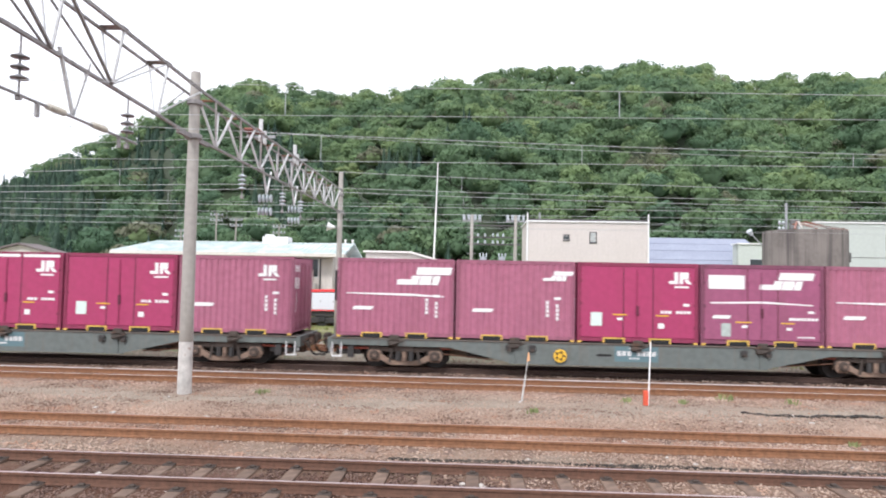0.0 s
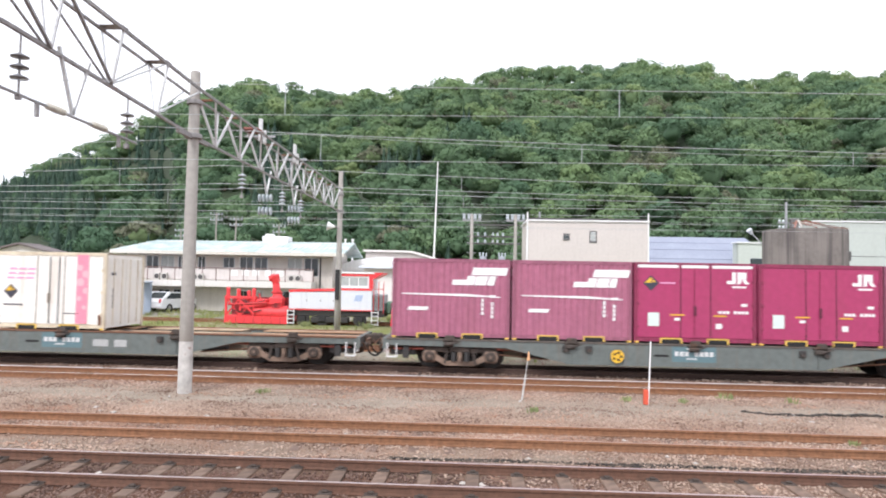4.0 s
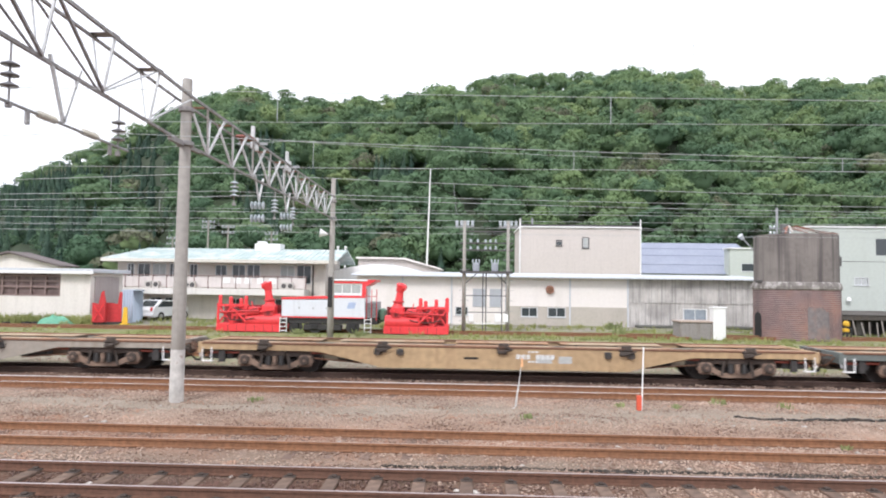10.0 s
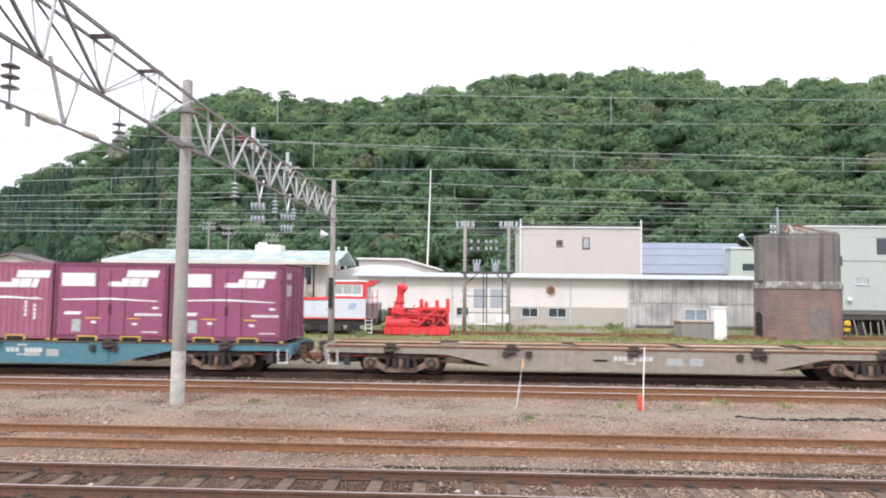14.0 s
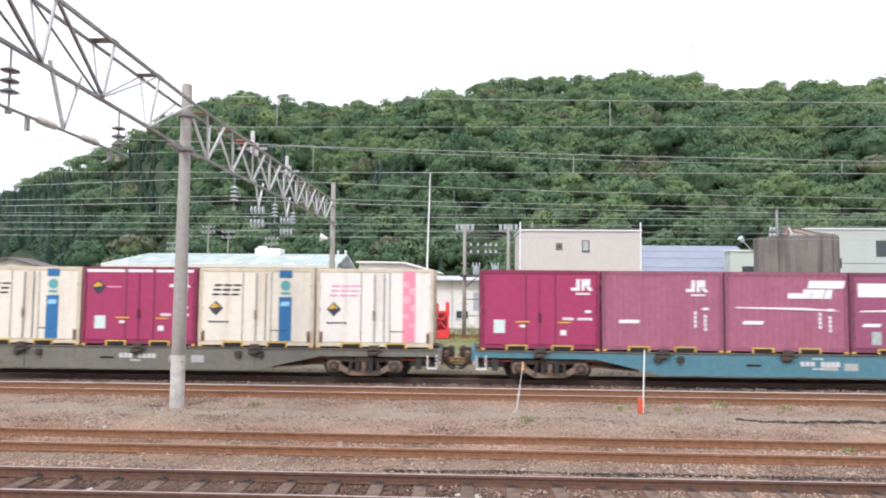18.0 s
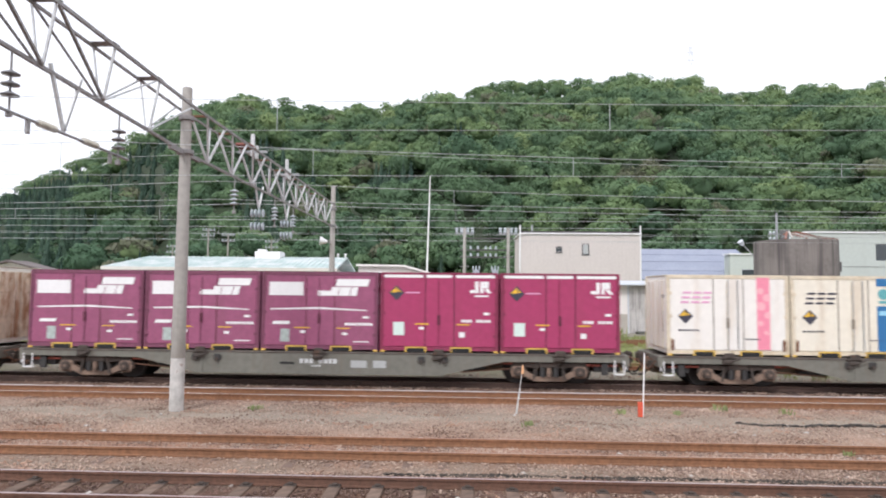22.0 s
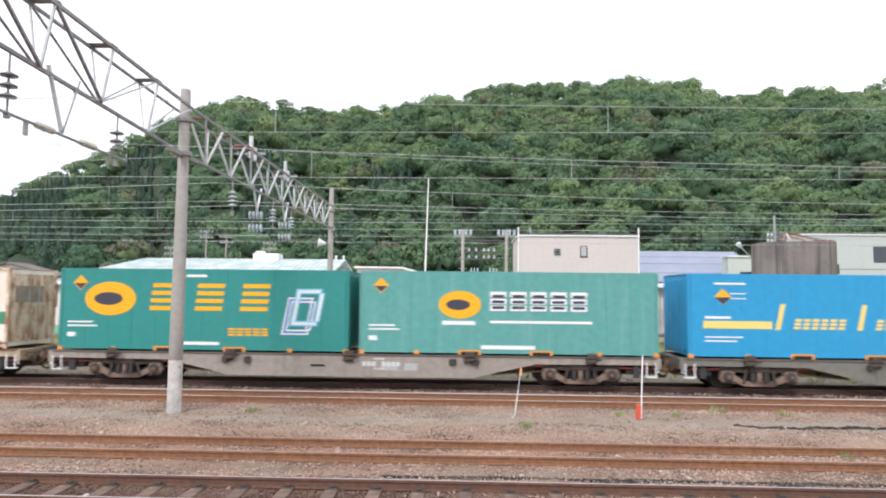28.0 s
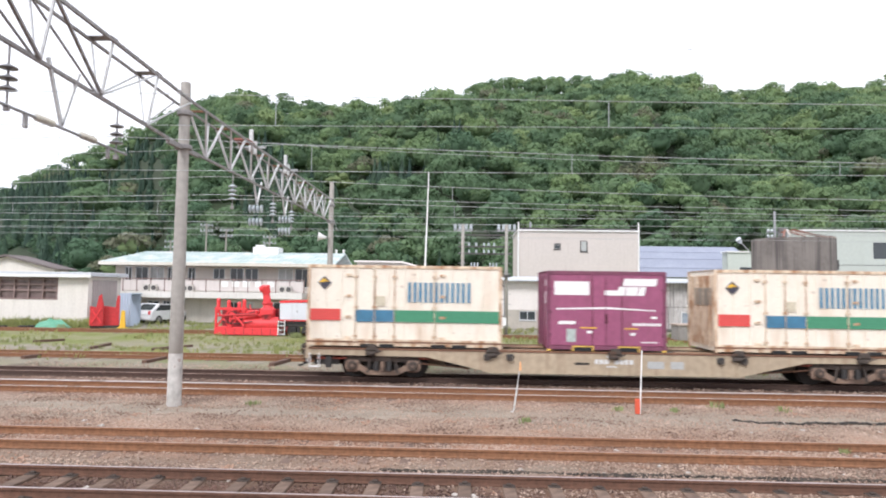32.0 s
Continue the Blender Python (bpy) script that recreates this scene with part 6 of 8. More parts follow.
CREAM_BOX = paint("cream_container_paint", (0.78, 0.755, 0.665), 0.5, grain=5, vary=0.04, blotch=0.5, streak=0.22, dirt=(0.45, 0.34, 0.2))
RUSTY_CREAM = paint("rust_streaked_cream", (0.80, 0.745, 0.635), 0.6, grain=5, vary=0.05, blotch=0.8, run=(2.2, 0.5), streak=0.42, dirt=(0.46, 0.25, 0.11), flake=0.3)
RUSTY_EDGE = paint("rust_edged_cream", (0.70, 0.58, 0.43), 0.65, grain=7, vary=0.15, blotch=0.8, run=(4.0, 1.6), streak=0.9, dirt=(0.33, 0.15, 0.06), flake=0.6)
BLUE_BOX = paint("bright_blue_paint", (0.026, 0.295, 0.54), 0.45, grain=5, vary=0.06, streak=0.12, dirt=(0.10, 0.25, 0.42))
GREEN_BOX = paint("sea_green_paint", (0.03, 0.245, 0.218), 0.45, grain=5, vary=0.06, streak=0.15, dirt=(0.07, 0.22, 0.2))
GREEN_FADED = paint("faded_sea_green", (0.105, 0.33, 0.295), 0.5, grain=5, vary=0.08, blotch=0.3, streak=0.4, dirt=(0.24, 0.42, 0.42))
TEAL_MARK = paint("mark_teal", (0.12, 0.38, 0.40), 0.5, vary=0.1, grain=9)
PINK_PALE = paint("pale_pink_spot", (0.82, 0.42, 0.47), 0.5, vary=0.05)
WHITE_FRAME = paint("yellowed_frame_paint", (0.66, 0.58, 0.44), 0.6, grain=6, vary=0.15, blotch=0.9, run=(3.0, 1.2), streak=0.5, dirt=(0.36, 0.22, 0.10))
PINK = paint("pink_stripe", (0.80, 0.27, 0.36), 0.5, vary=0.06)
STRIPE_BLUE = paint("stripe_blue", (0.03, 0.16, 0.36), 0.5, vary=0.06)
LETTER_BLUE = paint("letter_blue", (0.05, 0.20, 0.33), 0.55, vary=0.12, grain=6)
STRIPE_MID = paint("mark_mid_blue", (0.06, 0.24, 0.55), 0.5, vary=0.06)
STRIPE_GREEN = paint("stripe_green", (0.06, 0.25, 0.14), 0.5, vary=0.08)
STRIPE_RED = paint("stripe_red", (0.62, 0.08, 0.07), 0.55, vary=0.08)
TEXT_GREEN = paint("mark_green", (0.02, 0.42, 0.31), 0.5, vary=0.05)
TEXT_YELLOW = paint("mark_yellow", (0.78, 0.62, 0.18), 0.5, vary=0.05)
TEXT_ORANGE = paint("mark_orange", (0.85, 0.42, 0.01), 0.5, vary=0.05)
TEXT_DARK = paint("mark_dark", (0.05, 0.05, 0.07), 0.5, vary=0.05)
TEXT_PINK = paint("mark_pink", (0.72, 0.36, 0.55), 0.5, vary=0.05)
TEXT_BLUE = paint("mark_pale_blue", (0.32, 0.62, 0.78), 0.5, vary=0.05)
PLATE_GREEN = paint("plate_pale_green", (0.62, 0.74, 0.68), 0.5, vary=0.06)
POCKET_YELLOW = paint("grimy_yellow_paint", (0.68, 0.45, 0.09), 0.6, grain=9, vary=0.25, flake=0.6)
HALF = 1.225
FLOOR = 0.985


def slanted(s, x, z, w, h, y, lean=0.18, depth=0.006):
    """Adds a plain leaning block, its lower left corner at x, z."""
    return s.slab([(x, z), (x + w, z), (x + w + lean * h, z + h), (x + lean * h, z + h)], y - depth, y)


def glyphs(s, x, z, count, w, h, gap, y, lean=0.0, bars=3, stroke=0.24):
    """Plain stacked bars in place of characters."""
    for i in range(count):
        for k in range(bars):
            zz = z + (h - h * stroke) * k / max(1, bars - 1)
            slanted(s, x + i * (w + gap) + lean * (zz - z), zz, w, h * stroke, y, lean)
    return s


def lettering(c, name, material, label, x, z, count, w, h, gap, y, lean=0.0, bars=3, stroke=0.24):
    """Rows of plain bars in place of characters, each a part of its own."""
    for i in range(count):
        for k in range(bars):
            zz = z + (h - h * stroke) * k / max(1, bars - 1)
            part(name, slanted(Shape(), x + i * (w + gap) + lean * (zz - z), zz, w, h * stroke * 1.25, y, lean), material, c, label)


def corrugated_face(length, z0, z1, y, depth=0.03, pitch=0.19):
    s = ribbed(-length / 2 + 0.1, length / 2 - 0.1, z0, z1, y + depth, depth, pitch)
    return s


def emblem_wide(c, y, x, z, h=0.42, label="white slanted emblem"):
    """Broad leaning emblem: a hooked foot, three blocks and a long bar over a thin slit."""
    k = h / 0.52
    s = Shape()
    slanted(s, x - 0.20 * k, z, 0.46 * k, h * 0.30, y, 0.15)
    for a, b in ((0.18, 0.25), (0.45, 0.34), (0.82, 0.20)):
        slanted(s, x + a * k, z, b * k, h * 0.52, y, 0.28)
    slanted(s, x + (0.20 + 0.16) * k, z + h * 0.57, 1.02 * k, h * 0.43, y, 0.28)
    return part("emblem", s, WHITE, c, label)


def emblem_tall(c, y, x, z, h=0.34):
    """Upright emblem: a hooked block and a broad one over a short bar."""
    s = Shape()
    slanted(s, x + 0.16, z, 0.11, h, y, 0)
    slanted(s, x, z, 0.155, h * 0.27, y, 0)
    slanted(s, x + 0.32, z, 0.10, h, y, 0)
    slanted(s, x + 0.425, z + h * 0.42, 0.16, h * 0.58, y, 0)
    s.slab([(x + 0.44, z + h * 0.38), (x + 0.55, z), (x + 0.68, z), (x + 0.57, z + h * 0.38)], y - 0.006, y)
    slanted(s, x + 0.16, z - 0.12, 0.42, 0.055, y, 0)
    return part("emblem", s, WHITE, c, "white block emblem")


def diamond(c, y, x, z, r=0.24):
    d = part("diamond_plate", Shape().slab([(x, z - r), (x + r, z), (x, z + r), (x - r, z)], y - 0.006, y), TEXT_DARK, c, "dark diamond mark with a yellow half")
    part("diamond_half", Shape().slab([(x - r * 0.8, z + 0.01), (x, z + 0.01), (x, z + r * 0.8)], y - 0.011, y - 0.006), YELLOW, d)
    part("diamond_half", Shape().slab([(x + 0.03, z + 0.03), (x + r * 0.6, z + 0.03), (x + 0.03, z + r * 0.6)], y - 0.011, y - 0.006), YELLOW, d)


def box_shell(c, L, H, W, body, frame, top_rail=0.1, ribs_end=True, ends=None):
    """The body of a container with posts, rails, roof and end doors. Returns the y of its near face."""
    y0 = -W / 2
    part("body", Shape().box(-L / 2 + 0.04, L / 2 - 0.04, y0 + 0.035, -y0 - 0.035, 0.06, H - 0.03), body, c)
    for x in (-L / 2, L / 2 - 0.09):
        for y in (y0, -y0 - 0.09):
            part("corner_post", Shape().box(x, x + 0.09, y, y + 0.09, 0.0, H, 0.012), frame, c)
    for y in (y0, -y0 - 0.08):
        part("bottom_rail", Shape().box(-L / 2 + 0.09, L / 2 - 0.09, y + 0.004, y + 0.08, 0.05, 0.16), frame, c)
        part("top_rail", Shape().box(-L / 2 + 0.09, L / 2 - 0.09, y + 0.004, y + 0.08, H - top_rail, H - 0.01), frame, c)
    part("roof", Shape().box(-L / 2 + 0.02, L / 2 - 0.02, y0 + 0.02, -y0 - 0.02, H - 0.012, H + 0.012), frame, c)
    for sx in (-1, 1):
        e = L / 2 - 0.045
        for y in (y0 + 0.14, 0.03):
            part("end_panel", Shape().box(*sorted((sx * e, sx * (e + 0.035))), y, y + W / 2 - 0.17, 0.2, H - 0.16, 0.01), ends or body, c)
        if ribs_end:
            for y in (-0.75, -0.25, 0.25, 0.75):
                part("lock_bar", Shape().ring((sx * (e + 0.05), y, 0.15), (sx * (e + 0.05), y, H - 0.15), 0.016, n=8), frame, c)
    return y0


def feet(c, L, color=None, xs=(-1.05, 0.35)):
    """Fork pockets with yellow surrounds, and corner fittings."""
    for x in xs:
        p = part("fork_pocket", Shape().box(x, x + 0.66, -HALF - 0.006, -HALF + 0.02, 0.125, 0.165).box(x, x + 0.05, -HALF - 0.006, -HALF + 0.02, 0.0, 0.125).box(x + 0.61, x + 0.66, -HALF - 0.006, -HALF + 0.02, 0.0, 0.125), color or POCKET_YELLOW, c, "yellow fork pocket")
        part("pocket_hole", Shape().box(x + 0.05, x + 0.61, -HALF - 0.004, -HALF + 0.02, 0.005, 0.125), SHADE, p)
    for x in (-L / 2 + 0.02, L / 2 - 0.14):
        part("corner_fitting", Shape().box(x, x + 0.12, -HALF - 0.005, -HALF + 0.05, 0.0, 0.06), color or POCKET_YELLOW, c)


PROTOS = {}


def small_container(style):
    """A five ton container, 3.7 m long."""
    L, H, W = 3.665, 2.455, 2.45
    looks = {
        "magenta": ("magenta steel container with a white block emblem on its door", MAGENTA),
        "magenta_diamond": ("magenta steel container with white roof stripes and a dark diamond mark", MAGENTA),
        "purple": ("faded purple container with a white panel, line and slanted emblem", PURPLE),
        "mauve_ribbed": ("faded mauve corrugated container with a white line and slanted emblem", MAUVE),
        "mauve_ribbed_plain": ("faded mauve corrugated container with a small white emblem", MAUVE),
        "mauve_ribbed_block": ("mauve corrugated container with a white block emblem", MAUVE),
        "white_pink": ("grimy white insulated container with a pink stripe", JOT_WHITE),
        "white_blue": ("yellowed white insulated container with a blue stripe", JOT_CREAM)}
    label, body = looks[style]
    c = thing("freight_container", (0, 0, 0), label, "container", "containers on the train")
    frame = {"w": WHITE_FRAME, "p": PURPLE_EDGE}.get(style[0], MAUVE_EDGE if body is MAUVE else MAGENTA_EDGE)
    y = box_shell(c, L, H, W, body, frame)
    f = y - 0.002
    # marks on the end doors
    for sx in (-1, 1):
        e = sorted((sx * (L / 2 - 0.011), sx * (L / 2 - 0.004)))
        mark = WHITE if not style.startswith("white") else TEXT_DARK
        if body is not MAGENTA:
            m = Shape().box(*e, y + 0.30, y + 0.72, 2.0, 2.2).box(*e, y + 0.30, y + 0.72, 1.45, 1.82)
            part("end_mark", m if mark is WHITE else Shape().box(*e, y + 0.35, y + 0.6, 1.75, 1.85), mark, c)
        nb = Shape()
        for k in range(6):
            nb.box(*e, y + 0.42, y + 0.50, 0.70 + 0.11 * k, 0.78 + 0.11 * k)
        part("number_mark", nb, mark, c)
    if style.startswith("mauve"):
        part("corrugated_side", corrugated_face(L, 0.16, H - 0.1, y + 0.005), body, c)
        part("corrugated_side", corrugated_face(L, 0.16, H - 0.1, y + 0.005), body, c, at=pose(0, 0, 0, 0, 0, 180))
        s = Shape()
        for x in (0.95, 1.25):
            for k in range(4):
                slanted(s, x, 0.55 + 0.13 * k + (0.1 if x > 1 else 0.2), 0.08, 0.10, f, 0)
        slanted(s, 1.2, 1.28, 0.2, 0.08, f, 0)
        slanted(s, -1.35, 0.86, 0.62, 0.11, f, 0.6)
        part("number_mark", s, WHITE, c, "small white number marks")
        if style == "mauve_ribbed":
            part("white_line", Shape().slab([(-1.55, 1.355), (1.55, 1.285), (1.55, 1.31), (0.5, 1.385), (-1.55, 1.385)], f - 0.006, f), WHITE, c, "thin white wedge line")
            emblem_wide(c, f, 0.25, 1.66, 0.55)
        elif style == "mauve_ribbed_plain":
            emblem_wide(c, f, 0.95, 1.86, 0.30, "small white slanted emblem")
        else:
            emblem_tall(c, f, 0.72, 1.83, 0.36)
        feet(c, L)
        return c
    # door leaves of the long side, with seams, hinges and a handle
    dark = MAUVE_DARK if not style.startswith("white") else paint("grime_seam", (0.22, 0.19, 0.15), 0.8)
    for a, b in ((-L / 2 + 0.11, -0.44), (-0.42, 0.46), (0.48, L / 2 - 0.11)):
        part("door_leaf", Shape().box(a, b, y + 0.004, y + 0.04, 0.18, H - 0.12, 0.008), body, c)
    for x in (-0.43, 0.47):
        part("door_seam", Shape().box(x - 0.014, x + 0.014, y + 0.0, y + 0.03, 0.18, H - 0.12), dark, c)
    for x in (-L / 2 + 0.1, L / 2 - 0.1):
        for z in (0.5, 1.2, 1.9):
            part("hinge", Shape().box(x - 0.05, x + 0.05, y - 0.015, y + 0.02, z - 0.05, z + 0.05, 0.008), frame, c)
    part("lock_rod", Shape().ring((-0.02, y - 0.012, 0.25), (-0.02, y - 0.012, H - 0.2), 0.014, n=8), frame, c)
    part("handle", Shape().box(-0.05, 0.03, y - 0.05, y - 0.01, 0.85, 1.15, 0.01), dark, c)
    if style.startswith("magenta"):
        part("label_plate", Shape().box(-1.42, -1.08, f - 0.006, f, 0.52, 0.93), PLATE_GREEN, c, "pale green label plate")
        s = Shape()
        for k in range(8):
            if k != 3:
                slanted(s, 0.70 + 0.115 * k, 0.93, 0.085, 0.085, f, 0)
        slanted(s, 1.38, 1.16, 0.18, 0.08, f, 0)
        slanted(s, -0.62, 0.7, 0.16, 0.08, f, 0)
        slanted(s, 0.62, 0.47, 0.18, 0.16, f, 0)
        part("number_mark", s, WHITE, c, "small white number marks")
        part("yellow_mark", Shape().box(-0.75, -0.32, f - 0.006, f, 0.85, 0.89), YELLOW, c)
        part("yellow_mark", Shape().box(0.55, 0.95, f - 0.006, f, 0.84, 0.88), YELLOW, c)
        emblem_tall(c, f, 0.95, 1.84, 0.36)
        if style == "magenta_diamond":
            s = Shape()
            for a, b in ((-1.72, -0.5), (-0.4, 0.4), (0.52, 1.72)):
                s.box(a, b, f - 0.006, f, H - 0.15, H - 0.06)
            part("roof_stripe", s, WHITE, c, "white stripe along the roof edge")
            diamond(c, f, -1.33, 1.83)
            part("diamond_note", Shape().box(-1.06, -0.6, f - 0.006, f, 1.82, 1.86), TEXT_PINK, c)
    elif style == "purple":
        part("white_panel", Shape().box(-1.6, -0.52, f - 0.006, f, 1.72, 2.14), WHITE, c, "blank white panel")
        part("white_line", Shape().slab([(-1.55, 1.27), (0, 1.30), (1.5, 1.25), (1.5, 1.28), (0, 1.36), (-1.55, 1.31)], f - 0.006, f), WHITE, c, "thin white wedge line")
        emblem_wide(c, f, 0.12, 1.72, 0.52)
        part("label_plate", Shape().box(-1.22, -0.94, f - 0.006, f, 0.28, 0.68), paint("plate_worn", (0.42, 0.48, 0.45), 0.6, vary=0.2, grain=8), c, "worn pale label plate")
        s = Shape()
        for k in range(8):
            slanted(s, 0.80 + 0.11 * k, 0.80, 0.085, 0.08, f, 0)
        slanted(s, 1.36, 1.02, 0.18, 0.07, f, 0)
        slanted(s, -1.5, 0.82, 0.52, 0.10, f, 0.6)
        slanted(s, -0.6, 0.55, 0.16, 0.08, f, 0)
        slanted(s, 0.72, 0.5, 0.16, 0.08, f, 0)
        slanted(s, 1.05, 0.28, 0.5, 0.03, f, 0)
        part("number_mark", s, WHITE, c, "small white number marks")
        part("yellow_mark", Shape().box(-0.8, -0.3, f - 0.006, f, 0.70, 0.735), YELLOW, c)
        part("yellow_mark", Shape().box(0.55, 0.95, f - 0.006, f, 0.69, 0.725), YELLOW, c)
    else:
        pink = style == "white_pink"
        x0, x1 = (0.88, 1.26) if pink else (0.72, 1.12)
        mt = PINK if pink else STRIPE_BLUE
        xm = (x0 + x1) / 2
        if pink:
            cs = part("colour_stripe", Shape().box(x0, x1, f - 0.006, f, 0.2, H - 0.06), mt, c, "broad pink stripe with pale spots")
            for k, (dx, z, r) in enumerate(((-0.08, 1.98, 0.10), (0.10, 1.78, 0.12), (-0.06, 1.52, 0.13), (0.12, 1.25, 0.10), (-0.09, 1.0, 0.08), (0.08, 0.72, 0.07))):
                part("pale_spot", Shape().ring((xm + dx, f - 0.010, z), (xm + dx, f - 0.006, z), r, n=14), PINK_PALE, cs)
        else:
            cs = part("colour_stripe", Shape().box(x0, x1, f - 0.006, f, 0.2, 1.56).box(x0, x1, f - 0.006, f, 2.16, H - 0.06), mt, c, "broad blue stripe")
            part("round_mark", Shape().ring((xm, f - 0.006, 1.92), (xm, f, 1.92), 0.16, n=20), TEAL_MARK, c, "small teal round mark")
            part("mark_bar", Shape().box(xm - 0.14, xm + 0.14, f - 0.006, f, 1.64, 1.72), TEAL_MARK, c)
            part("stripe_bar", slanted(Shape(), x0 + 0.04, 1.28, 0.28, 0.14, f - 0.006, 0.2), TEXT_BLUE, cs)
        lettering(c, "word_mark", TEXT_PINK if pink else TEXT_DARK, "plain slanted bar", -1.42, 1.60, 3, 0.24, 0.34, 0.07, f, 0.25, 3, 0.14)
        diamond(c, f, -1.28, 1.2, 0.23)
        s = Shape()
        for k in range(5):
            slanted(s, -1.5 + 0.13 * k, 0.75, 0.1, 0.05, f, 0)
            slanted(s, 0.5 + 0.1 * k, 0.5, 0.07, 0.04, f, 0)
        part("number_mark", s, TEXT_DARK, c)
        for x in (0.0, 0.3):
            part("door_rod", Shape().ring((x, f - 0.02, 0.2), (x, f - 0.02, H - 0.15), 0.018, n=8), STEEL, c)
        for x in (-L / 2 + 0.16, L / 2 - 0.16):
            part("rust_edge", Shape().box(x - 0.05, x + 0.05, f - 0.003, f + 0.004, 0.16, 0.5), RUST_STEEL, c)
    feet(c, L)
    return c


def long_container(style):
    """A thirty-one foot container, 9.3 m long."""
    L, H, W = 9.22, 2.56, 2.45
    label, body = {"blue": ("long bright blue container with yellow stripe and lettering bars", BLUE_BOX),
                   "cream": ("long cream container with a red round mark and green lettering bars", CREAM_BOX),
                   "green_a": ("long sea green container with orange lettering bars and an oval mark", GREEN_BOX),
                   "green_b": ("long sea green container with white lettering bars and an oval mark", GREEN_FADED)}[style]
    c = thing("long_container", (0, 0, 0), label, "container", "containers on the train")
    y = box_shell(c, L, H, W, body, WHITE_FRAME if style == "cream" else body, 0.07, True, RUSTY_EDGE if style == "cream" else None)
    f = y + 0.0
    n = 9 if style == "cream" else 12
    for i in range(n):
        a = -L / 2 + 0.1 + (L - 0.2) * i / n
        part("side_panel", Shape().box(a + 0.002, a + (L - 0.2) / n - 0.002, y + 0.004, y + 0.04, 0.16, H - 0.07, 0.004), body, c)
    for x in (-1.45, 0.75):
        p = part("fork_pocket", Shape().box(x - 0.08, x + 0.62, f - 0.006, f + 0.01, 0.0, 0.15), paint("orange_pocket", (0.70, 0.30, 0.06), 0.6, vary=0.1), c, "orange fork pocket")
        part("pocket_hole", Shape().box(x, x + 0.54, f - 0.010, f - 0.006, 0.0, 0.10), SHADE, p)
    for x in (-L / 2, -2.9, 2.7, L / 2 - 0.16):
        part("corner_fitting", Shape().box(x, x + 0.16, f - 0.008, f + 0.02, 0.0, 0.12), paint("orange_pocket", (0.70, 0.30, 0.06)), c)
    f -= 0.001
    X = lambda px, w: -L / 2 + L * px / w
    if style == "blue":
        for a, b in ((0.05, 0.275), (0.735, 0.975)):
            part("yellow_stripe", Shape().box(-L / 2 + a * L, -L / 2 + b * L, f - 0.006, f, 0.90, 1.13), TEXT_YELLOW, c, "broad yellow stripe")
        for x, n_ in ((0.285, 6), (0.55, 4)):
            s = Shape()
            x0 = -L / 2 + x * L
            slanted(s, x0, 0.88, 0.15, 0.78, f, 0.22)
            part("tall_letter_block", s, TEXT_YELLOW, c, "yellow plain bars")
            lettering(c, "letter_block", TEXT_YELLOW, "yellow plain bars", x0 + 0.55, 0.90, n_, 0.19, 0.30, 0.075, f, 0.2, 3, 0.22)
        s = Shape().box(X(28, 500), X(70, 500), f - 0.006, f, 1.2, 1.27).box(X(28, 500), X(90, 500), f - 0.006, f, 0.62, 0.66).box(X(28, 500), X(80, 500), f - 0.006, f, 0.5, 0.54).box(X(44, 500), X(95, 500), f - 0.006, f, 2.24, 2.30)
        s.box(X(70, 500), X(96, 500), f - 0.006, f, 1.95, 1.98).box(X(70, 500), X(96, 500), f - 0.006, f, 1.8, 1.83)
        part("number_mark", s, WHITE, c)
        part("diamond_plate", Shape().slab([(X(58, 500), 1.62), (X(72, 500), 1.87), (X(58, 500), 2.12), (X(44, 500), 1.87)], f - 0.006, f), TEXT_ORANGE, c, "orange and dark diamond mark")
        part("diamond_half", Shape().slab([(X(58, 500), 1.64), (X(71, 500), 1.85), (X(45, 500), 1.85)], f - 0.011, f - 0.006), TEXT_DARK, c)
    elif style == "cream":
        X2 = lambda px: -L / 2 + L * (px - 566) / 537
        part("round_mark", Shape().ring((X2(732), f - 0.006, 1.66), (X2(732), f, 1.66), 0.38, n=28), STRIPE_RED, c, "red round mark")
        s = Shape()
        slanted(s, X2(732) - 0.22, 1.42, 0.15, 0.48, f - 0.006, 0)
        slanted(s, X2(732) + 0.07, 1.42, 0.15, 0.48, f - 0.006, 0)
        part("mark_bar", s, WHITE, c)
        lettering(c, "letter_block", TEXT_GREEN, "green plain bar", X2(772), 1.34, 6, 0.46, 0.68, 0.19, f, 0.28, 3, 0.155)
        s = Shape()
        glyphs(s, X2(975), 0.55, 4, 0.22, 0.22, 0.06, f, 0, 3, 0.22)
        slanted(s, X2(600), 0.72, 0.5, 0.04, f, 0)
        slanted(s, X2(1002), 0.36, 0.35, 0.03, f, 0)
        part("small_lettering", s, TEXT_DARK, c)
        diamond(c, f, X2(616), 2.0, 0.22)
        for i in range(4):
            z = 0.28 + i * 0.55
            part("ladder_panel", Shape().box(-L / 2 + 0.14, -L / 2 + 0.42, f - 0.004, f + 0.002, z, z + 0.42), TEXT_DARK, c, "dark ladder opening")
        part("bottom_stripe", Shape().box(-L / 2 + 0.1, L / 2 - 0.1, f - 0.004, f + 0.001, 0.02, 0.10), TEXT_YELLOW, c)
    else:
        a = style == "green_a"
        cx, cz, rx, rz = (-L / 2 + L * 0.178, 1.62, 0.82, 0.53) if a else (-L / 2 + L * 0.338, 1.54, 0.66, 0.43)
        ring = [(cx + rx * math.cos(2 * math.pi * i / 32), cz + rz * math.sin(2 * math.pi * i / 32)) for i in range(32)]
        o = part("oval_mark", Shape().slab(ring, f - 0.006, f), TEXT_ORANGE, c, "orange oval mark")
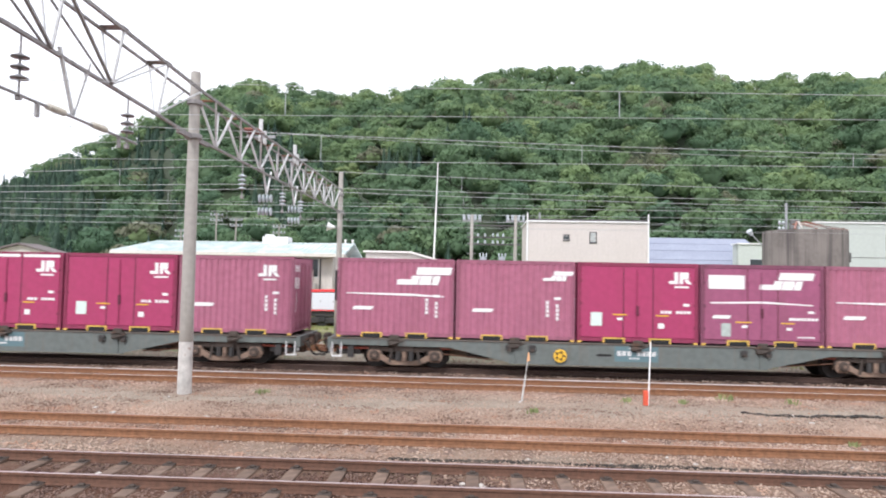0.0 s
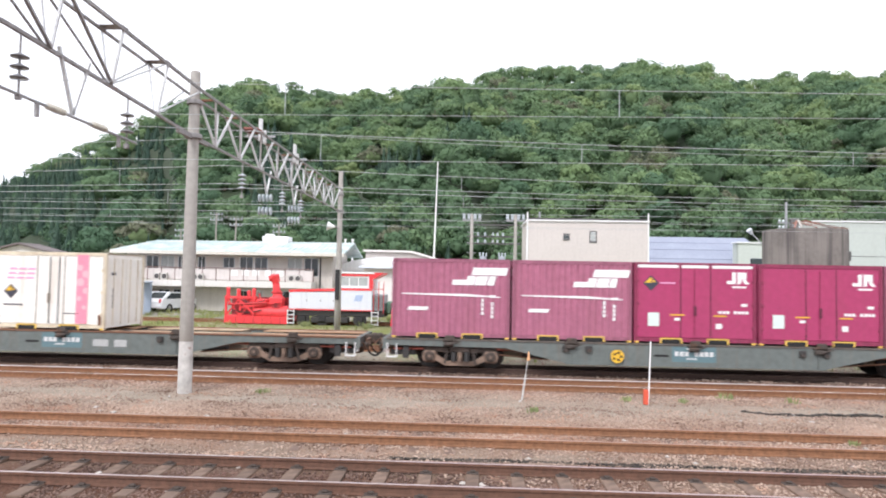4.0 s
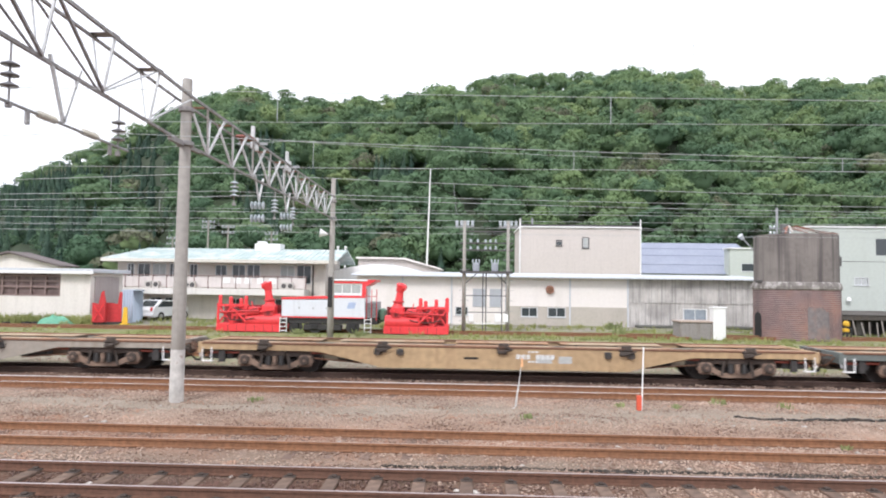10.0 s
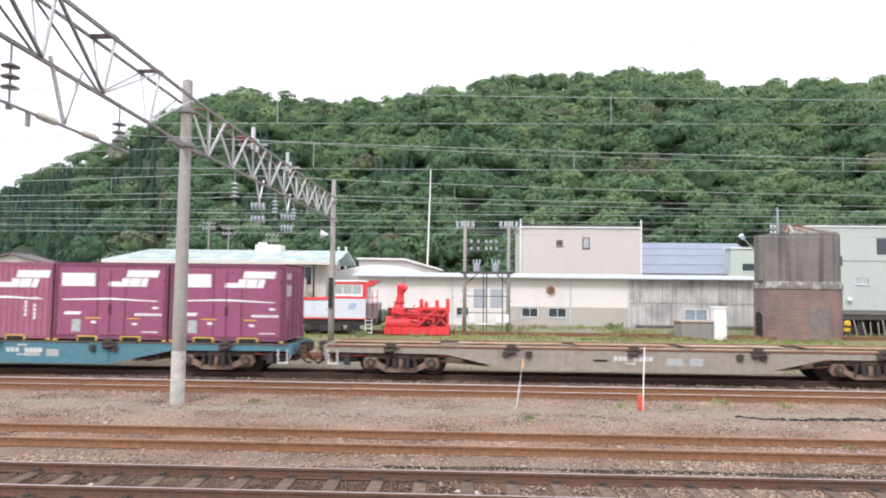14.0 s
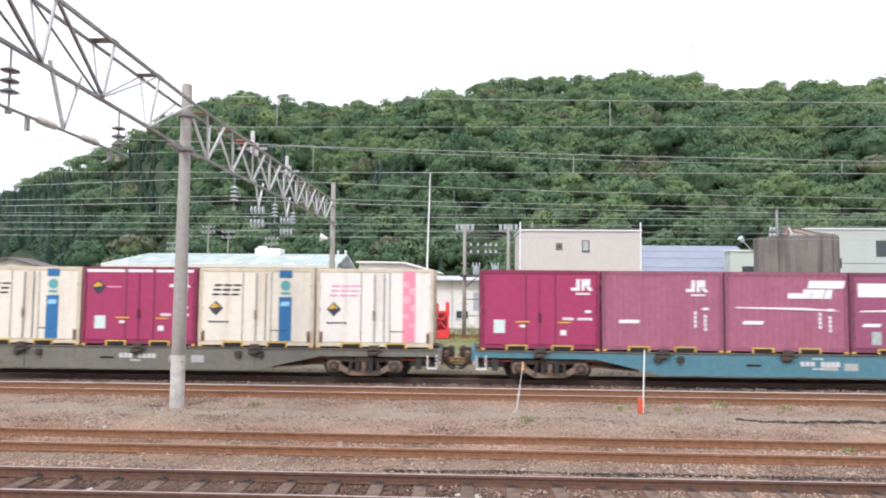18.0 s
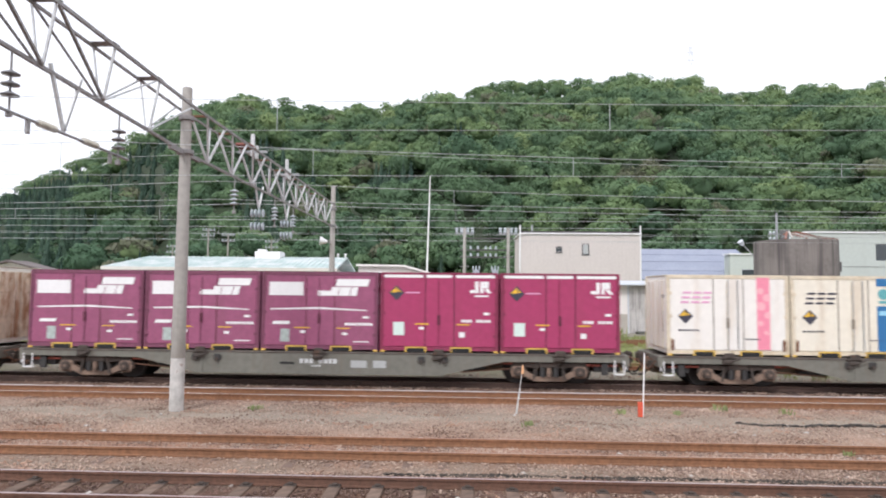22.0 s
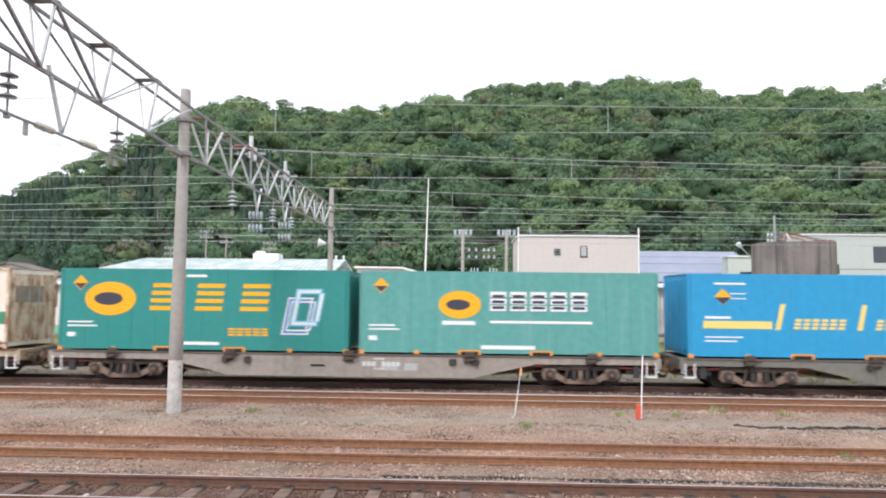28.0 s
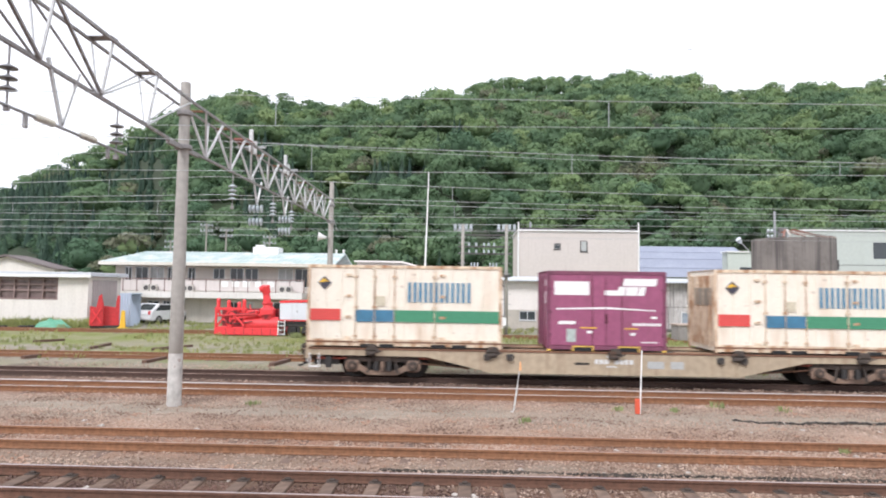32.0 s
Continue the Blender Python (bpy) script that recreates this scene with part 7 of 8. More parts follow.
        s = Shape().slab([(cx - 0.08 * rx + 0.56 * rx * math.cos(2 * math.pi * i / 20), cz + 0.38 * rz * math.sin(2 * math.pi * i / 20)) for i in range(20)], f - 0.011, f - 0.006)
        part("oval_inner", s, TEXT_DARK, o, "plain dark shape")
        if a:
            lettering(c, "letter_block", TEXT_ORANGE, "orange plain bars", -L / 2 + L * 0.315, 1.27, 3, 0.86, 0.82, 0.58, f, 0.12, 4, 0.13)
            lettering(c, "small_letter_block", TEXT_ORANGE, "orange plain bars", -L / 2 + L * 0.59, 0.50, 5, 0.21, 0.22, 0.05, f, 0, 3, 0.2)
            for dx, dz, mt in ((0.0, 0.0, WHITE), (0.27, 0.27, TEXT_BLUE)):
                x0, z0 = -L / 2 + L * 0.77 + dx, 0.55 + dz
                s = Shape()
                for (p, q, w, h) in ((0, 0, 0.85, 0.16), (0.0, 0, 0.17, 1.15), (0.0, 1.0, 0.8, 0.16), (0.74, 0.14, 0.17, 0.9)):
                    slanted(s, x0 + p + 0.18 * q, z0 + q, w, h, f - (0.006 if dx else 0), 0.18)
                dm = part("double_mark", s, mt, c, "pale slanted loop mark")
                core = Shape()
                for (p, q, w, h) in ((0.05, 0.05, 0.75, 0.06), (0.05, 0.05, 0.07, 1.05), (0.05, 1.05, 0.70, 0.06), (0.79, 0.18, 0.07, 0.82)):
                    slanted(core, x0 + p + 0.18 * q, z0 + q, w, h, f - (0.012 if dx else 0.006), 0.18)
                part("loop_core", core, STRIPE_MID if mt is WHITE else WHITE, dm)
            s = Shape().box(-L / 2 + L * 0.44, -L / 2 + L * 0.51, f - 0.006, f, 2.32, 2.40).box(-L / 2 + L * 0.41, -L / 2 + L * 0.56, f - 0.006, f, 0.20, 0.30)
        else:
            lettering(c, "letter_block", WHITE, "white plain bars", -L / 2 + L * 0.44, 1.36, 5, 0.50, 0.56, 0.12, f, 0, 3, 0.24)
            s = Shape().box(-L / 2 + L * 0.44, -L / 2 + L * 0.78, f - 0.006, f, 0.98, 1.06).box(-L / 2 + L * 0.28, -L / 2 + L * 0.39, f - 0.006, f, 0.92, 1.04).box(-L / 2 + L * 0.41, -L / 2 + L * 0.59, f - 0.006, f, 0.18, 0.30)
            t2 = glyphs(Shape(), -L / 2 + L * 0.44 + 0.06, 1.42, 5, 0.38, 0.44, 0.24, f - 0.006, 0, 3, 0.2)
            part("lettering_core", t2, TEXT_DARK, c)
        s.box(-L / 2 + 0.3, -L / 2 + 1.1, f - 0.006, f, 0.86, 0.91).box(-L / 2 + 0.3, -L / 2 + 1.25, f - 0.006, f, 0.74, 0.79).box(-L / 2 + 0.3, -L / 2 + 0.56, f - 0.006, f, 0.42, 0.56)
        part("white_mark", s, WHITE, c, "white lettering as plain bars")
        dx = -L / 2 + L * 0.072
        d = part("diamond_plate", Shape().slab([(dx, 1.98 - 0.1), (dx + 0.24, 2.12), (dx, 2.36), (dx - 0.24, 2.12)], f - 0.006, f), TEXT_ORANGE, c, "orange and dark diamond mark")
        part("diamond_half", Shape().slab([(dx, 1.92), (dx + 0.2, 2.1), (dx - 0.2, 2.1)], f - 0.011, f - 0.006), TEXT_DARK, d)
    return c


def rusty_container():
    """A twenty foot container with upright ribs, streaked with rust."""
    L, H, W = 6.08, 2.55, 2.45
    c = thing("ribbed_container", (0, 0, 0), "cream twenty foot container streaked with rust, striped red blue and green", "container", "containers on the train")
    y = box_shell(c, L, H, W, RUSTY_CREAM, RUSTY_EDGE, 0.08, True, RUSTY_EDGE)
    f = y + 0.02
    for i in range(1, 12):
        x = -L / 2 + 0.1 + (L - 0.2) * i / 12
        part("rib", Shape().box(x - 0.022, x + 0.022, y + 0.002, y + 0.04, 0.16, H - 0.08, 0.008), RUSTY_CREAM, c)
    # side doors: rods, hinges and a rusty sill
    for x in (-1.52, -0.92, -0.3, 0.95):
        part("door_rod", Shape().ring((x, y - 0.018, 0.12), (x, y - 0.018, H - 0.1), 0.016, n=8), RUSTY_EDGE, c)
        for z in (0.35, 1.25, 2.2):
            part("rod_guide", Shape().box(x - 0.07, x + 0.07, y - 0.03, y + 0.01, z - 0.035, z + 0.035, 0.008), RUSTY_EDGE, c)
    for x in (-1.75, 1.2):
        for z in (0.3, 0.95, 1.6, 2.25):
            part("hinge", Shape().box(x - 0.09, x + 0.09, y - 0.02, y + 0.02, z - 0.04, z + 0.04, 0.008), RUSTY_EDGE, c)
    part("sill_rail", Shape().box(-L / 2, L / 2, y - 0.012, y + 0.01, 0.20, 0.26), RUSTY_EDGE, c, "rusty sill rail")
    part("red_band", Shape().box(-L / 2 + 0.1, -1.98, f - 0.026, f - 0.021, 0.83, 1.19), STRIPE_RED, c, "faded red band")
    b = part("blue_band", Shape().box(-1.53, -0.3, f - 0.026, f - 0.021, 0.80, 1.17), paint("band_blue", (0.055, 0.18, 0.29), 0.55, vary=0.15, grain=4, flake=0.15), c, "faded blue band")
    part("green_band", Shape().box(-0.3, L / 2 - 0.09, f - 0.026, f - 0.021, 0.80, 1.17), STRIPE_GREEN, c, "green band")
    for i in range(6):
        for dx in (0.0, 0.17):
            part("letter_block", slanted(Shape(), 0.12 + 0.335 * i + dx, 1.42, 0.085, 0.62, f - 0.021, 0.0), LETTER_BLUE, c, "blue plain bar")
    for sx in (-1, 1):
        part("end_lettering", Shape().box(*sorted((sx * (L / 2 - 0.02), sx * (L / 2 + 0.006))), -0.9, 0.5, 1.45, 2.0), paint("end_mark_grey", (0.28, 0.25, 0.2), 0.6, vary=0.3, grain=3), c, "faded dark lettering bar")
    diamond(c, f - 0.021, -2.5, 2.0, 0.21)
    part("label_plate", Shape().box(-0.9, -0.6, f - 0.026, f - 0.021, 1.3, 1.6), paint("faded_plate", (0.55, 0.50, 0.38), 0.6, vary=0.15), c)
    for x in (-1.35, -0.75, 0.85, 1.5):
        part("pocket_hole", Shape().box(x, x + 0.45, y - 0.004, y + 0.02, 0.01, 0.12), SHADE, c)
    part("floor_rail", Shape().box(-L / 2, L / 2, y - 0.008, y + 0.01, 0.15, 0.2), RUST_STEEL, c)
    return c


def build_wagon(frame_mat, top_mat, name_label, wheel_mark=False, x_mark=0.0):
    """A container flat wagon 20 m over the couplers, on two bogies."""
    w = thing("flat_wagon", (0, 0, 0), name_label, "freight wagon", "wagons of the train")
    E = 9.45
    sill = [(-E, 0.74), (-5.75, 0.72), (-3.9, 0.30), (3.9, 0.30), (5.75, 0.72), (E, 0.74), (E, 0.95), (-E, 0.95)]
    for y in (-1.19, 1.11):
        s = part("side_sill", Shape().slab(sill, y, y + 0.08), frame_mat, w)
        part("sill_flange", Shape().box(-E, E, y - 0.03, y + 0.10, 0.915, 0.97, 0.008), RUST_STEEL if top_mat is T_RUST else top_mat, s)
        part("lower_flange", Shape().box(-3.9, 3.9, y - 0.025, y + 0.09, 0.27, 0.305), frame_mat, s)
    part("centre_sill", Shape().box(-E, E, -0.25, 0.25, 0.35, 0.90), T_FLOOR, w)
    for i in range(15):
        x = -E + 0.25 + (2 * E - 0.5) * i / 14
        part("cross_bearer", Shape().box(x - 0.09, x + 0.09, -1.1, 1.1, 0.80, 0.90), T_FLOOR, w)
    for x0, x1 in ((-E, -6.0), (-5.4, -1.9), (-1.5, 1.6), (2.0, 5.3), (6.0, E)):
        part("deck_plate", Shape().box(x0, x1, -1.08, -0.42, 0.925, 0.945), top_mat, w)
        part("deck_plate", Shape().box(x0, x1, 0.30, 1.08, 0.925, 0.945), top_mat, w)
    for sx in (-1, 1):
        part("end_beam", Shape().box(*sorted((sx * E, sx * (E + 0.12))), -1.2, 1.2, 0.62, 0.96, 0.01), frame_mat, w)
        cp = part("coupler", Shape().box(*sorted((sx * (E + 0.1), sx * 9.88)), -0.13, 0.13, 0.70, 0.95, 0.03), BOGIE, w)
        part("coupler_head", Shape().box(*sorted((sx * 9.72, sx * 9.95)), -0.22, 0.20, 0.64, 1.0, 0.06), LOCK, cp)
        part("coupler_lug", Shape().box(*sorted((sx * 9.60, sx * 9.78)), -0.30, -0.12, 0.58, 0.86, 0.05), BOGIE_TAN, cp)
        for y in (-0.45, 0.45):
            part("hose", Shape().tube([(sx * (E + 0.12 + 0.42 * q), y * (1 - 0.25 * q), 0.72 - 0.42 * math.sin(math.pi * q * 0.62)) for q in (0, 0.2, 0.4, 0.6, 0.8, 1.0)], 0.032), BLACK, cp)
        part("valve_box", Shape().box(*sorted((sx * (E + 0.13), sx * (E + 0.30))), -0.72, -0.50, 0.52, 0.74, 0.03), LOCK, cp)
        part("chain", Shape().tube([(sx * (E + 0.14 + 0.08 * q), -0.95 + 0.12 * q, 0.80 - 0.30 * math.sin(math.pi * q / 5)) for q in range(6)], 0.018, 5), RUST_STEEL, cp)
        st = part("step", Shape().box(*sorted((sx * (E - 0.02), sx * (E - 0.05))), -1.22, -1.18, 0.38, 0.80).box(*sorted((sx * (E - 0.30), sx * (E - 0.33))), -1.22, -1.18, 0.38, 0.80).box(*sorted((sx * (E - 0.02), sx * (E - 0.33))), -1.22, -1.05, 0.36, 0.39), WHITE, w, "white shunter's step")
        part("hand_grip", Shape().ring((sx * (E + 0.05), -1.16, 0.5), (sx * (E + 0.05), -1.16, 0.95), 0.018, n=8), WHITE, w)
        part("release_rod", Shape().ring((sx * (E + 0.3), -1.15, 0.86), (sx * (E + 0.3), 0.1, 0.86), 0.02, n=8), RUST_STEEL, w)
        part("air_pipe", Shape().ring((sx * 8.6, -0.9, 0.5), (sx * (E + 0.25), -0.6, 0.62), 0.03, n=8), RUST_STEEL, w)
        part("guard_iron", Shape().box(*sorted((sx * 8.75, sx * 8.95)), -1.12, -1.02, 0.34, 0.72, 0.01), UNDER, w)
        part("brake_pipe", Shape().ring((sx * 5.5, -1.0, 0.66), (sx * (E - 0.2), -1.0, 0.62), 0.035, n=8), paint("red_pipe", (0.36, 0.09, 0.06), 0.7, vary=0.2), w, "dull red pipe")
        part("brake_rod", Shape().ring((sx * 4.6, -1.05, 0.5), (sx * 6.2, -1.05, 0.74), 0.025, n=8), RUST_STEEL, w)
        part("air_tank", Shape().ring((sx * 4.1, -0.75, 0.52), (sx * 5.2, -0.75, 0.52), 0.15, n=14), UNDER, w)
        part("brake_rod", Shape().ring((sx * 4.4, -0.95, 0.36), (sx * 6.1, -0.95, 0.50), 0.022, n=8), RUST_STEEL, w)
        part("buffer_shelf", Shape().box(*sorted((sx * (E - 0.9), sx * (E - 0.1))), -0.95, 0.95, 0.42, 0.6, 0.02), UNDER, w)
        # bogie
        b = part("bogie", Shape().box(-0.35, 0.35, -0.85, 0.85, 0.42, 0.66, 0.02), BOGIE, w, at=(sx * 7.15, 0, 0))
        part("brake_beam", Shape().box(-0.55, 0.55, -0.78, 0.78, 0.16, 0.44, 0.03), UNDER, b)
        for y in (-1.06, 0.90):
            bow = [(-1.18, 0.34), (-0.80, 0.30), (-0.45, 0.13), (0.45, 0.13), (0.80, 0.30), (1.18, 0.34), (1.18, 0.46), (0.74, 0.46), (0.40, 0.27), (-0.40, 0.27), (-0.74, 0.46), (-1.18, 0.46)]
            part("side_frame", Shape().slab(bow, y - 0.02, y + 0.14), BOGIE_TAN, b, "bowed cast side frame caked in brown grime")
            part("top_bar", Shape().slab([(-1.0, 0.60), (-0.5, 0.54), (0.5, 0.54), (1.0, 0.60), (0.9, 0.68), (-0.9, 0.68)], y, y + 0.14), BOGIE, b)
            for x in (-0.95, 0.95):
                ax = part("axle_box", Shape().box(x - 0.21, x + 0.21, y - 0.06, y + 0.1, 0.22, 0.60, 0.07), BOGIE_TAN, b)
                part("axle_cap", Shape().ring((x, y - 0.12, 0.42), (x, y - 0.06, 0.42), 0.12, 0.155, 16), BOGIE, ax)
                part("cap_bolt", Shape().ring((x, y - 0.14, 0.42), (x, y - 0.12, 0.42), 0.05, n=8), BOGIE_TAN, ax)
                part("horn_guide", Shape().slab([(x - 0.26, 0.44), (x + 0.26, 0.44), (x + 0.18, 0.70), (x - 0.18, 0.70)], y + 0.0, y + 0.12), BOGIE, b)
                part("brake_arm", Shape().bar((x * 0.42, y - 0.02, 0.62), (x * 0.5, y - 0.02, 0.2), 0.07, 0.07), LOCK, b)
            for x in (-0.2, 0.0, 0.2):
                part("spring", Shape().ring((x, y - 0.03, 0.27), (x, y - 0.03, 0.55), 0.075, n=10), UNDER if x else BOGIE_TAN, b)
            part("bolster_end", Shape().box(-0.3, 0.3, y - 0.05, y + 0.05, 0.54, 0.76, 0.03), BOGIE, b)
        for x in (-0.95, 0.95):
            ws = Shape().ring((0, -0.66, 0), (0, 0.66, 0), 0.075, n=12)
            for y in (-0.535, 0.535):
                f = 1 if y > 0 else -1
                ws.ring((0, y - 0.065, 0), (0, y + 0.065, 0), 0.415, n=30)
                ws.ring((0, y - f * 0.09, 0), (0, y - f * 0.062, 0), 0.442, n=30)
                for k in range(4):
                    a = k * math.pi / 2
                    ws.ring((0.22 * math.cos(a), y + f * 0.066, 0.22 * math.sin(a)), (0.22 * math.cos(a), y + f * 0.082, 0.22 * math.sin(a)), 0.07, n=8)
            ob = part("wheelset", ws, paint("wheel_steel", (0.032, 0.027, 0.025), 0.65, 0.3, vary=0.3), b, at=(x, 0, 0.415))
    for i in range(5):
        x = (i - 2) * 3.735
        lk = part("twist_lock", Shape().box(x - 0.22, x + 0.22, -1.29, -1.16, 0.87, 0.965, 0.03).box(x - 0.16, x + 0.16, -1.31, -1.235, 0.90, 1.08, 0.03).box(x - 0.20, x + 0.12, -1.31, -1.20, 0.74, 0.88, 0.03), LOCK, w)
        part("lock_lever", Shape().ring((x - 0.10, -1.33, 0.78), (x + 0.30, -1.31, 0.90), 0.022, n=8), LOCK, lk)
        part("lock_head", Shape().box(x - 0.10, x + 0.10, -1.22, -1.1, 0.96, 1.05, 0.03), LOCK, lk)
    for x in (-3.9, -3.2, 3.2, 3.9):
        bk = part("bracket", Shape().box(x - 0.11, x + 0.11, -1.27, -1.19, 0.66, 0.86, 0.03), UNDER, w)
        part("bracket_pin", Shape().ring((x, -1.30, 0.70), (x, -1.26, 0.70), 0.06, n=10), LOCK, bk)
    for x in (-3.7, 3.7):
        part("stiffener", Shape().box(x - 0.03, x + 0.03, -1.225, -1.19, 0.32, 0.9), frame_mat, w)
    s = Shape()
    for k in range(8):
        if k != 3:
            slanted(s, x_mark + 0.15 * k, 0.60, 0.11, 0.14, -1.197, 0)
    for k in range(3):
        slanted(s, x_mark + 0.36 + 0.11 * k, 0.50, 0.08, 0.05, -1.197, 0)
        slanted(s, x_mark + 0.36 + 0.11 * k, 0.80, 0.08, 0.05, -1.197, 0)
    part("number_panel", Shape().box(x_mark - 0.08, x_mark + 1.24, -1.194, -1.19, 0.42, 0.88), PANEL_TINT[frame_mat.name] if frame_mat.name in PANEL_TINT else frame_mat, w, "repainted number panel")
    part("number_mark", s, paint("faded_white", (0.62, 0.63, 0.62), 0.6), w, "faded white number marks")
    part("slot_hole", Shape().slab([(-1.24, 0.60), (-1.2, 0.565), (-0.8, 0.565), (-0.76, 0.60), (-0.8, 0.635), (-1.2, 0.635)], -1.196, -1.186), SHADE, w, "dark slot through the sill")
    if wheel_mark:
        hw = part("hand_wheel", Shape().ring((-2.35, -1.30, 0.56), (-2.35, -1.27, 0.56), 0.2, n=20), YELLOW, w, "yellow brake hand wheel")
        for k in range(5):
            a = k * 2 * math.pi / 5
            part("wheel_gap", Shape().ring((-2.35 + 0.11 * math.cos(a), -1.306, 0.56 + 0.11 * math.sin(a)), (-2.35 + 0.11 * math.cos(a), -1.30, 0.56 + 0.11 * math.sin(a)), 0.045, n=8), SHADE, hw)
    else:
        part("data_plate", Shape().box(1.0, 1.5, -1.197, -1.19, 0.48, 0.70), paint("plate_grey", (0.42, 0.43, 0.42), 0.6), w)
        part("data_plate", Shape().box(1.7, 2.1, -1.197, -1.19, 0.48, 0.70), paint("plate_grey", (0.42, 0.43, 0.42)), w)
    return w


F_BLUEGREY = paint("wagon_blue_grey", (0.135, 0.155, 0.145), 0.6, grain=5, vary=0.15, blotch=0.7, streak=0.45, dirt=(0.16, 0.12, 0.09))
F_TEAL = paint("wagon_teal", (0.085, 0.215, 0.265), 0.6, grain=5, vary=0.12, blotch=0.7, streak=0.3, dirt=(0.14, 0.14, 0.13))
F_TAN = paint("wagon_dusty_tan", (0.42, 0.295, 0.165), 0.75, grain=5, vary=0.18, blotch=0.6, streak=0.45, dirt=(0.24, 0.14, 0.08))
F_GREY = paint("wagon_dusty_grey", (0.32, 0.285, 0.24), 0.7, grain=5, vary=0.15, blotch=0.6, streak=0.45, dirt=(0.19, 0.13, 0.09))
F_SAND = paint("wagon_sandy_grey", (0.42, 0.34, 0.24), 0.72, grain=5, vary=0.16, blotch=0.6, streak=0.5, dirt=(0.20, 0.12, 0.075))
F_OLIVE = paint("wagon_olive_grey", (0.175, 0.170, 0.142), 0.7, grain=5, vary=0.15, blotch=0.6, streak=0.45, dirt=(0.16, 0.12, 0.09))
T_RUST = paint("deck_rust", (0.33, 0.19, 0.105), 0.85, grain=6, vary=0.3, blotch=0.8, flake=0.4, patch=((0.40, 0.31, 0.21), 0.7))
T_FLOOR = paint("deck_floor", (0.16, 0.115, 0.085), 0.9, grain=4, vary=0.4, blotch=0.5, flake=0.6, patch=((0.20, 0.18, 0.13), 0.5))
T_DARK = paint("deck_dark", (0.13, 0.11, 0.095), 0.8, grain=6, vary=0.25, flake=0.5)

PANEL_TINT = {"wagon_blue_grey": paint("panel_blue", (0.12, 0.20, 0.22), 0.6, vary=0.1)}
SLOT = 3.735
S5 = [(i - 2) * SLOT for i in range(5)]
CONSIST = [
    (F_BLUEGREY, T_DARK, "blue-grey container flat wagon with a yellow hand wheel", list(zip(S5, ("mauve_ribbed", "mauve_ribbed_plain", "magenta", "purple", "mauve_ribbed")))),
    (F_BLUEGREY, T_DARK, "blue-grey container flat wagon with a yellow hand wheel", list(zip(S5, ("mauve_ribbed", "mauve_ribbed", "magenta_diamond", "magenta", "mauve_ribbed_block")))),
    (F_BLUEGREY, T_RUST, "blue-grey flat wagon carrying a single white container", [(-0.47, "white_pink")]),
    (F_TAN, T_RUST, "empty flat wagon covered in tan dust and rust", []),
    (F_GREY, T_RUST, "empty dusty grey flat wagon with a rusty deck", []),
    (F_TEAL, T_DARK, "teal blue container flat wagon", list(zip(S5, ("magenta", "mauve_ribbed_block", "mauve_ribbed", "purple", "purple")))),
    (F_OLIVE, T_DARK, "olive grey container flat wagon", list(zip(S5, ("white_pink", "white_blue", "magenta_diamond", "white_blue", "white_pink")))),
    (F_OLIVE, T_DARK, "olive grey container flat wagon", list(zip(S5, ("purple", "purple", "purple", "magenta_diamond", "magenta_diamond")))),
    (F_OLIVE, T_DARK, "olive grey container flat wagon", [(-4.72, "blue"), (4.60, "cream")]),
    (F_GREY, T_DARK, "dusty grey container flat wagon", [(-4.66, "green_a"), (4.90, "green_b")]),
    (F_SAND, T_RUST, "sandy grey flat wagon at the tail of the train", [(-6.5, "rusty"), (-0.25, "purple"), (6.08, "rusty")]),
]
MOVERS, WHEELS = [], []


def build_train():
    wagons = {}
    for i, (fm, tm, label, load) in enumerate(CONSIST):
        centre = CENTRES[i]
        key = (fm.name, tm.name, i < 2)
        home = Matrix.Translation((centre, TRACK_Y, 0))
        if key in wagons:
            w = tagged(copy_thing(wagons[key], home), label)
        else:
            w = wagons[key] = build_wagon(fm, tm, label, i < 2, (-0.6, 0.4)[i % 2])
            w.matrix_basis = home
        MOVERS.append((w, centre, 0.0))
        WHEELS.extend(o for o in w.children_recursive if o.name.startswith("wheelset"))
        for x, style in load:
            at = Matrix.Translation((centre + x, TRACK_Y, FLOOR))
            if style in PROTOS:
                c = copy_thing(PROTOS[style], at)
            else:
                c = rusty_container() if style == "rusty" else (long_container(style) if style in ("blue", "cream", "green_a", "green_b") else small_container(style))
                c.matrix_basis = at
                PROTOS[style] = c
            MOVERS.append((c, centre + x, FLOOR))


build_train()
for o in bpy.data.objects:
    if o.name.startswith(("number_mark", "white_mark", "small_lettering")):
        tagged(o, kind="stuff")

# ---------- small things on the ground ----------
STONES = island("ballast_stones", (0.165, 0.102, 0.076), (0.49, 0.37, 0.292), 0.9, 0.6, (0.44, 0.255, 0.172), 0.8)
DARK_STONES = island("dark_ballast_stones", (0.06, 0.034, 0.028), (0.22, 0.145, 0.115), 0.85, 0.6, (0.17, 0.09, 0.07), 0.8)


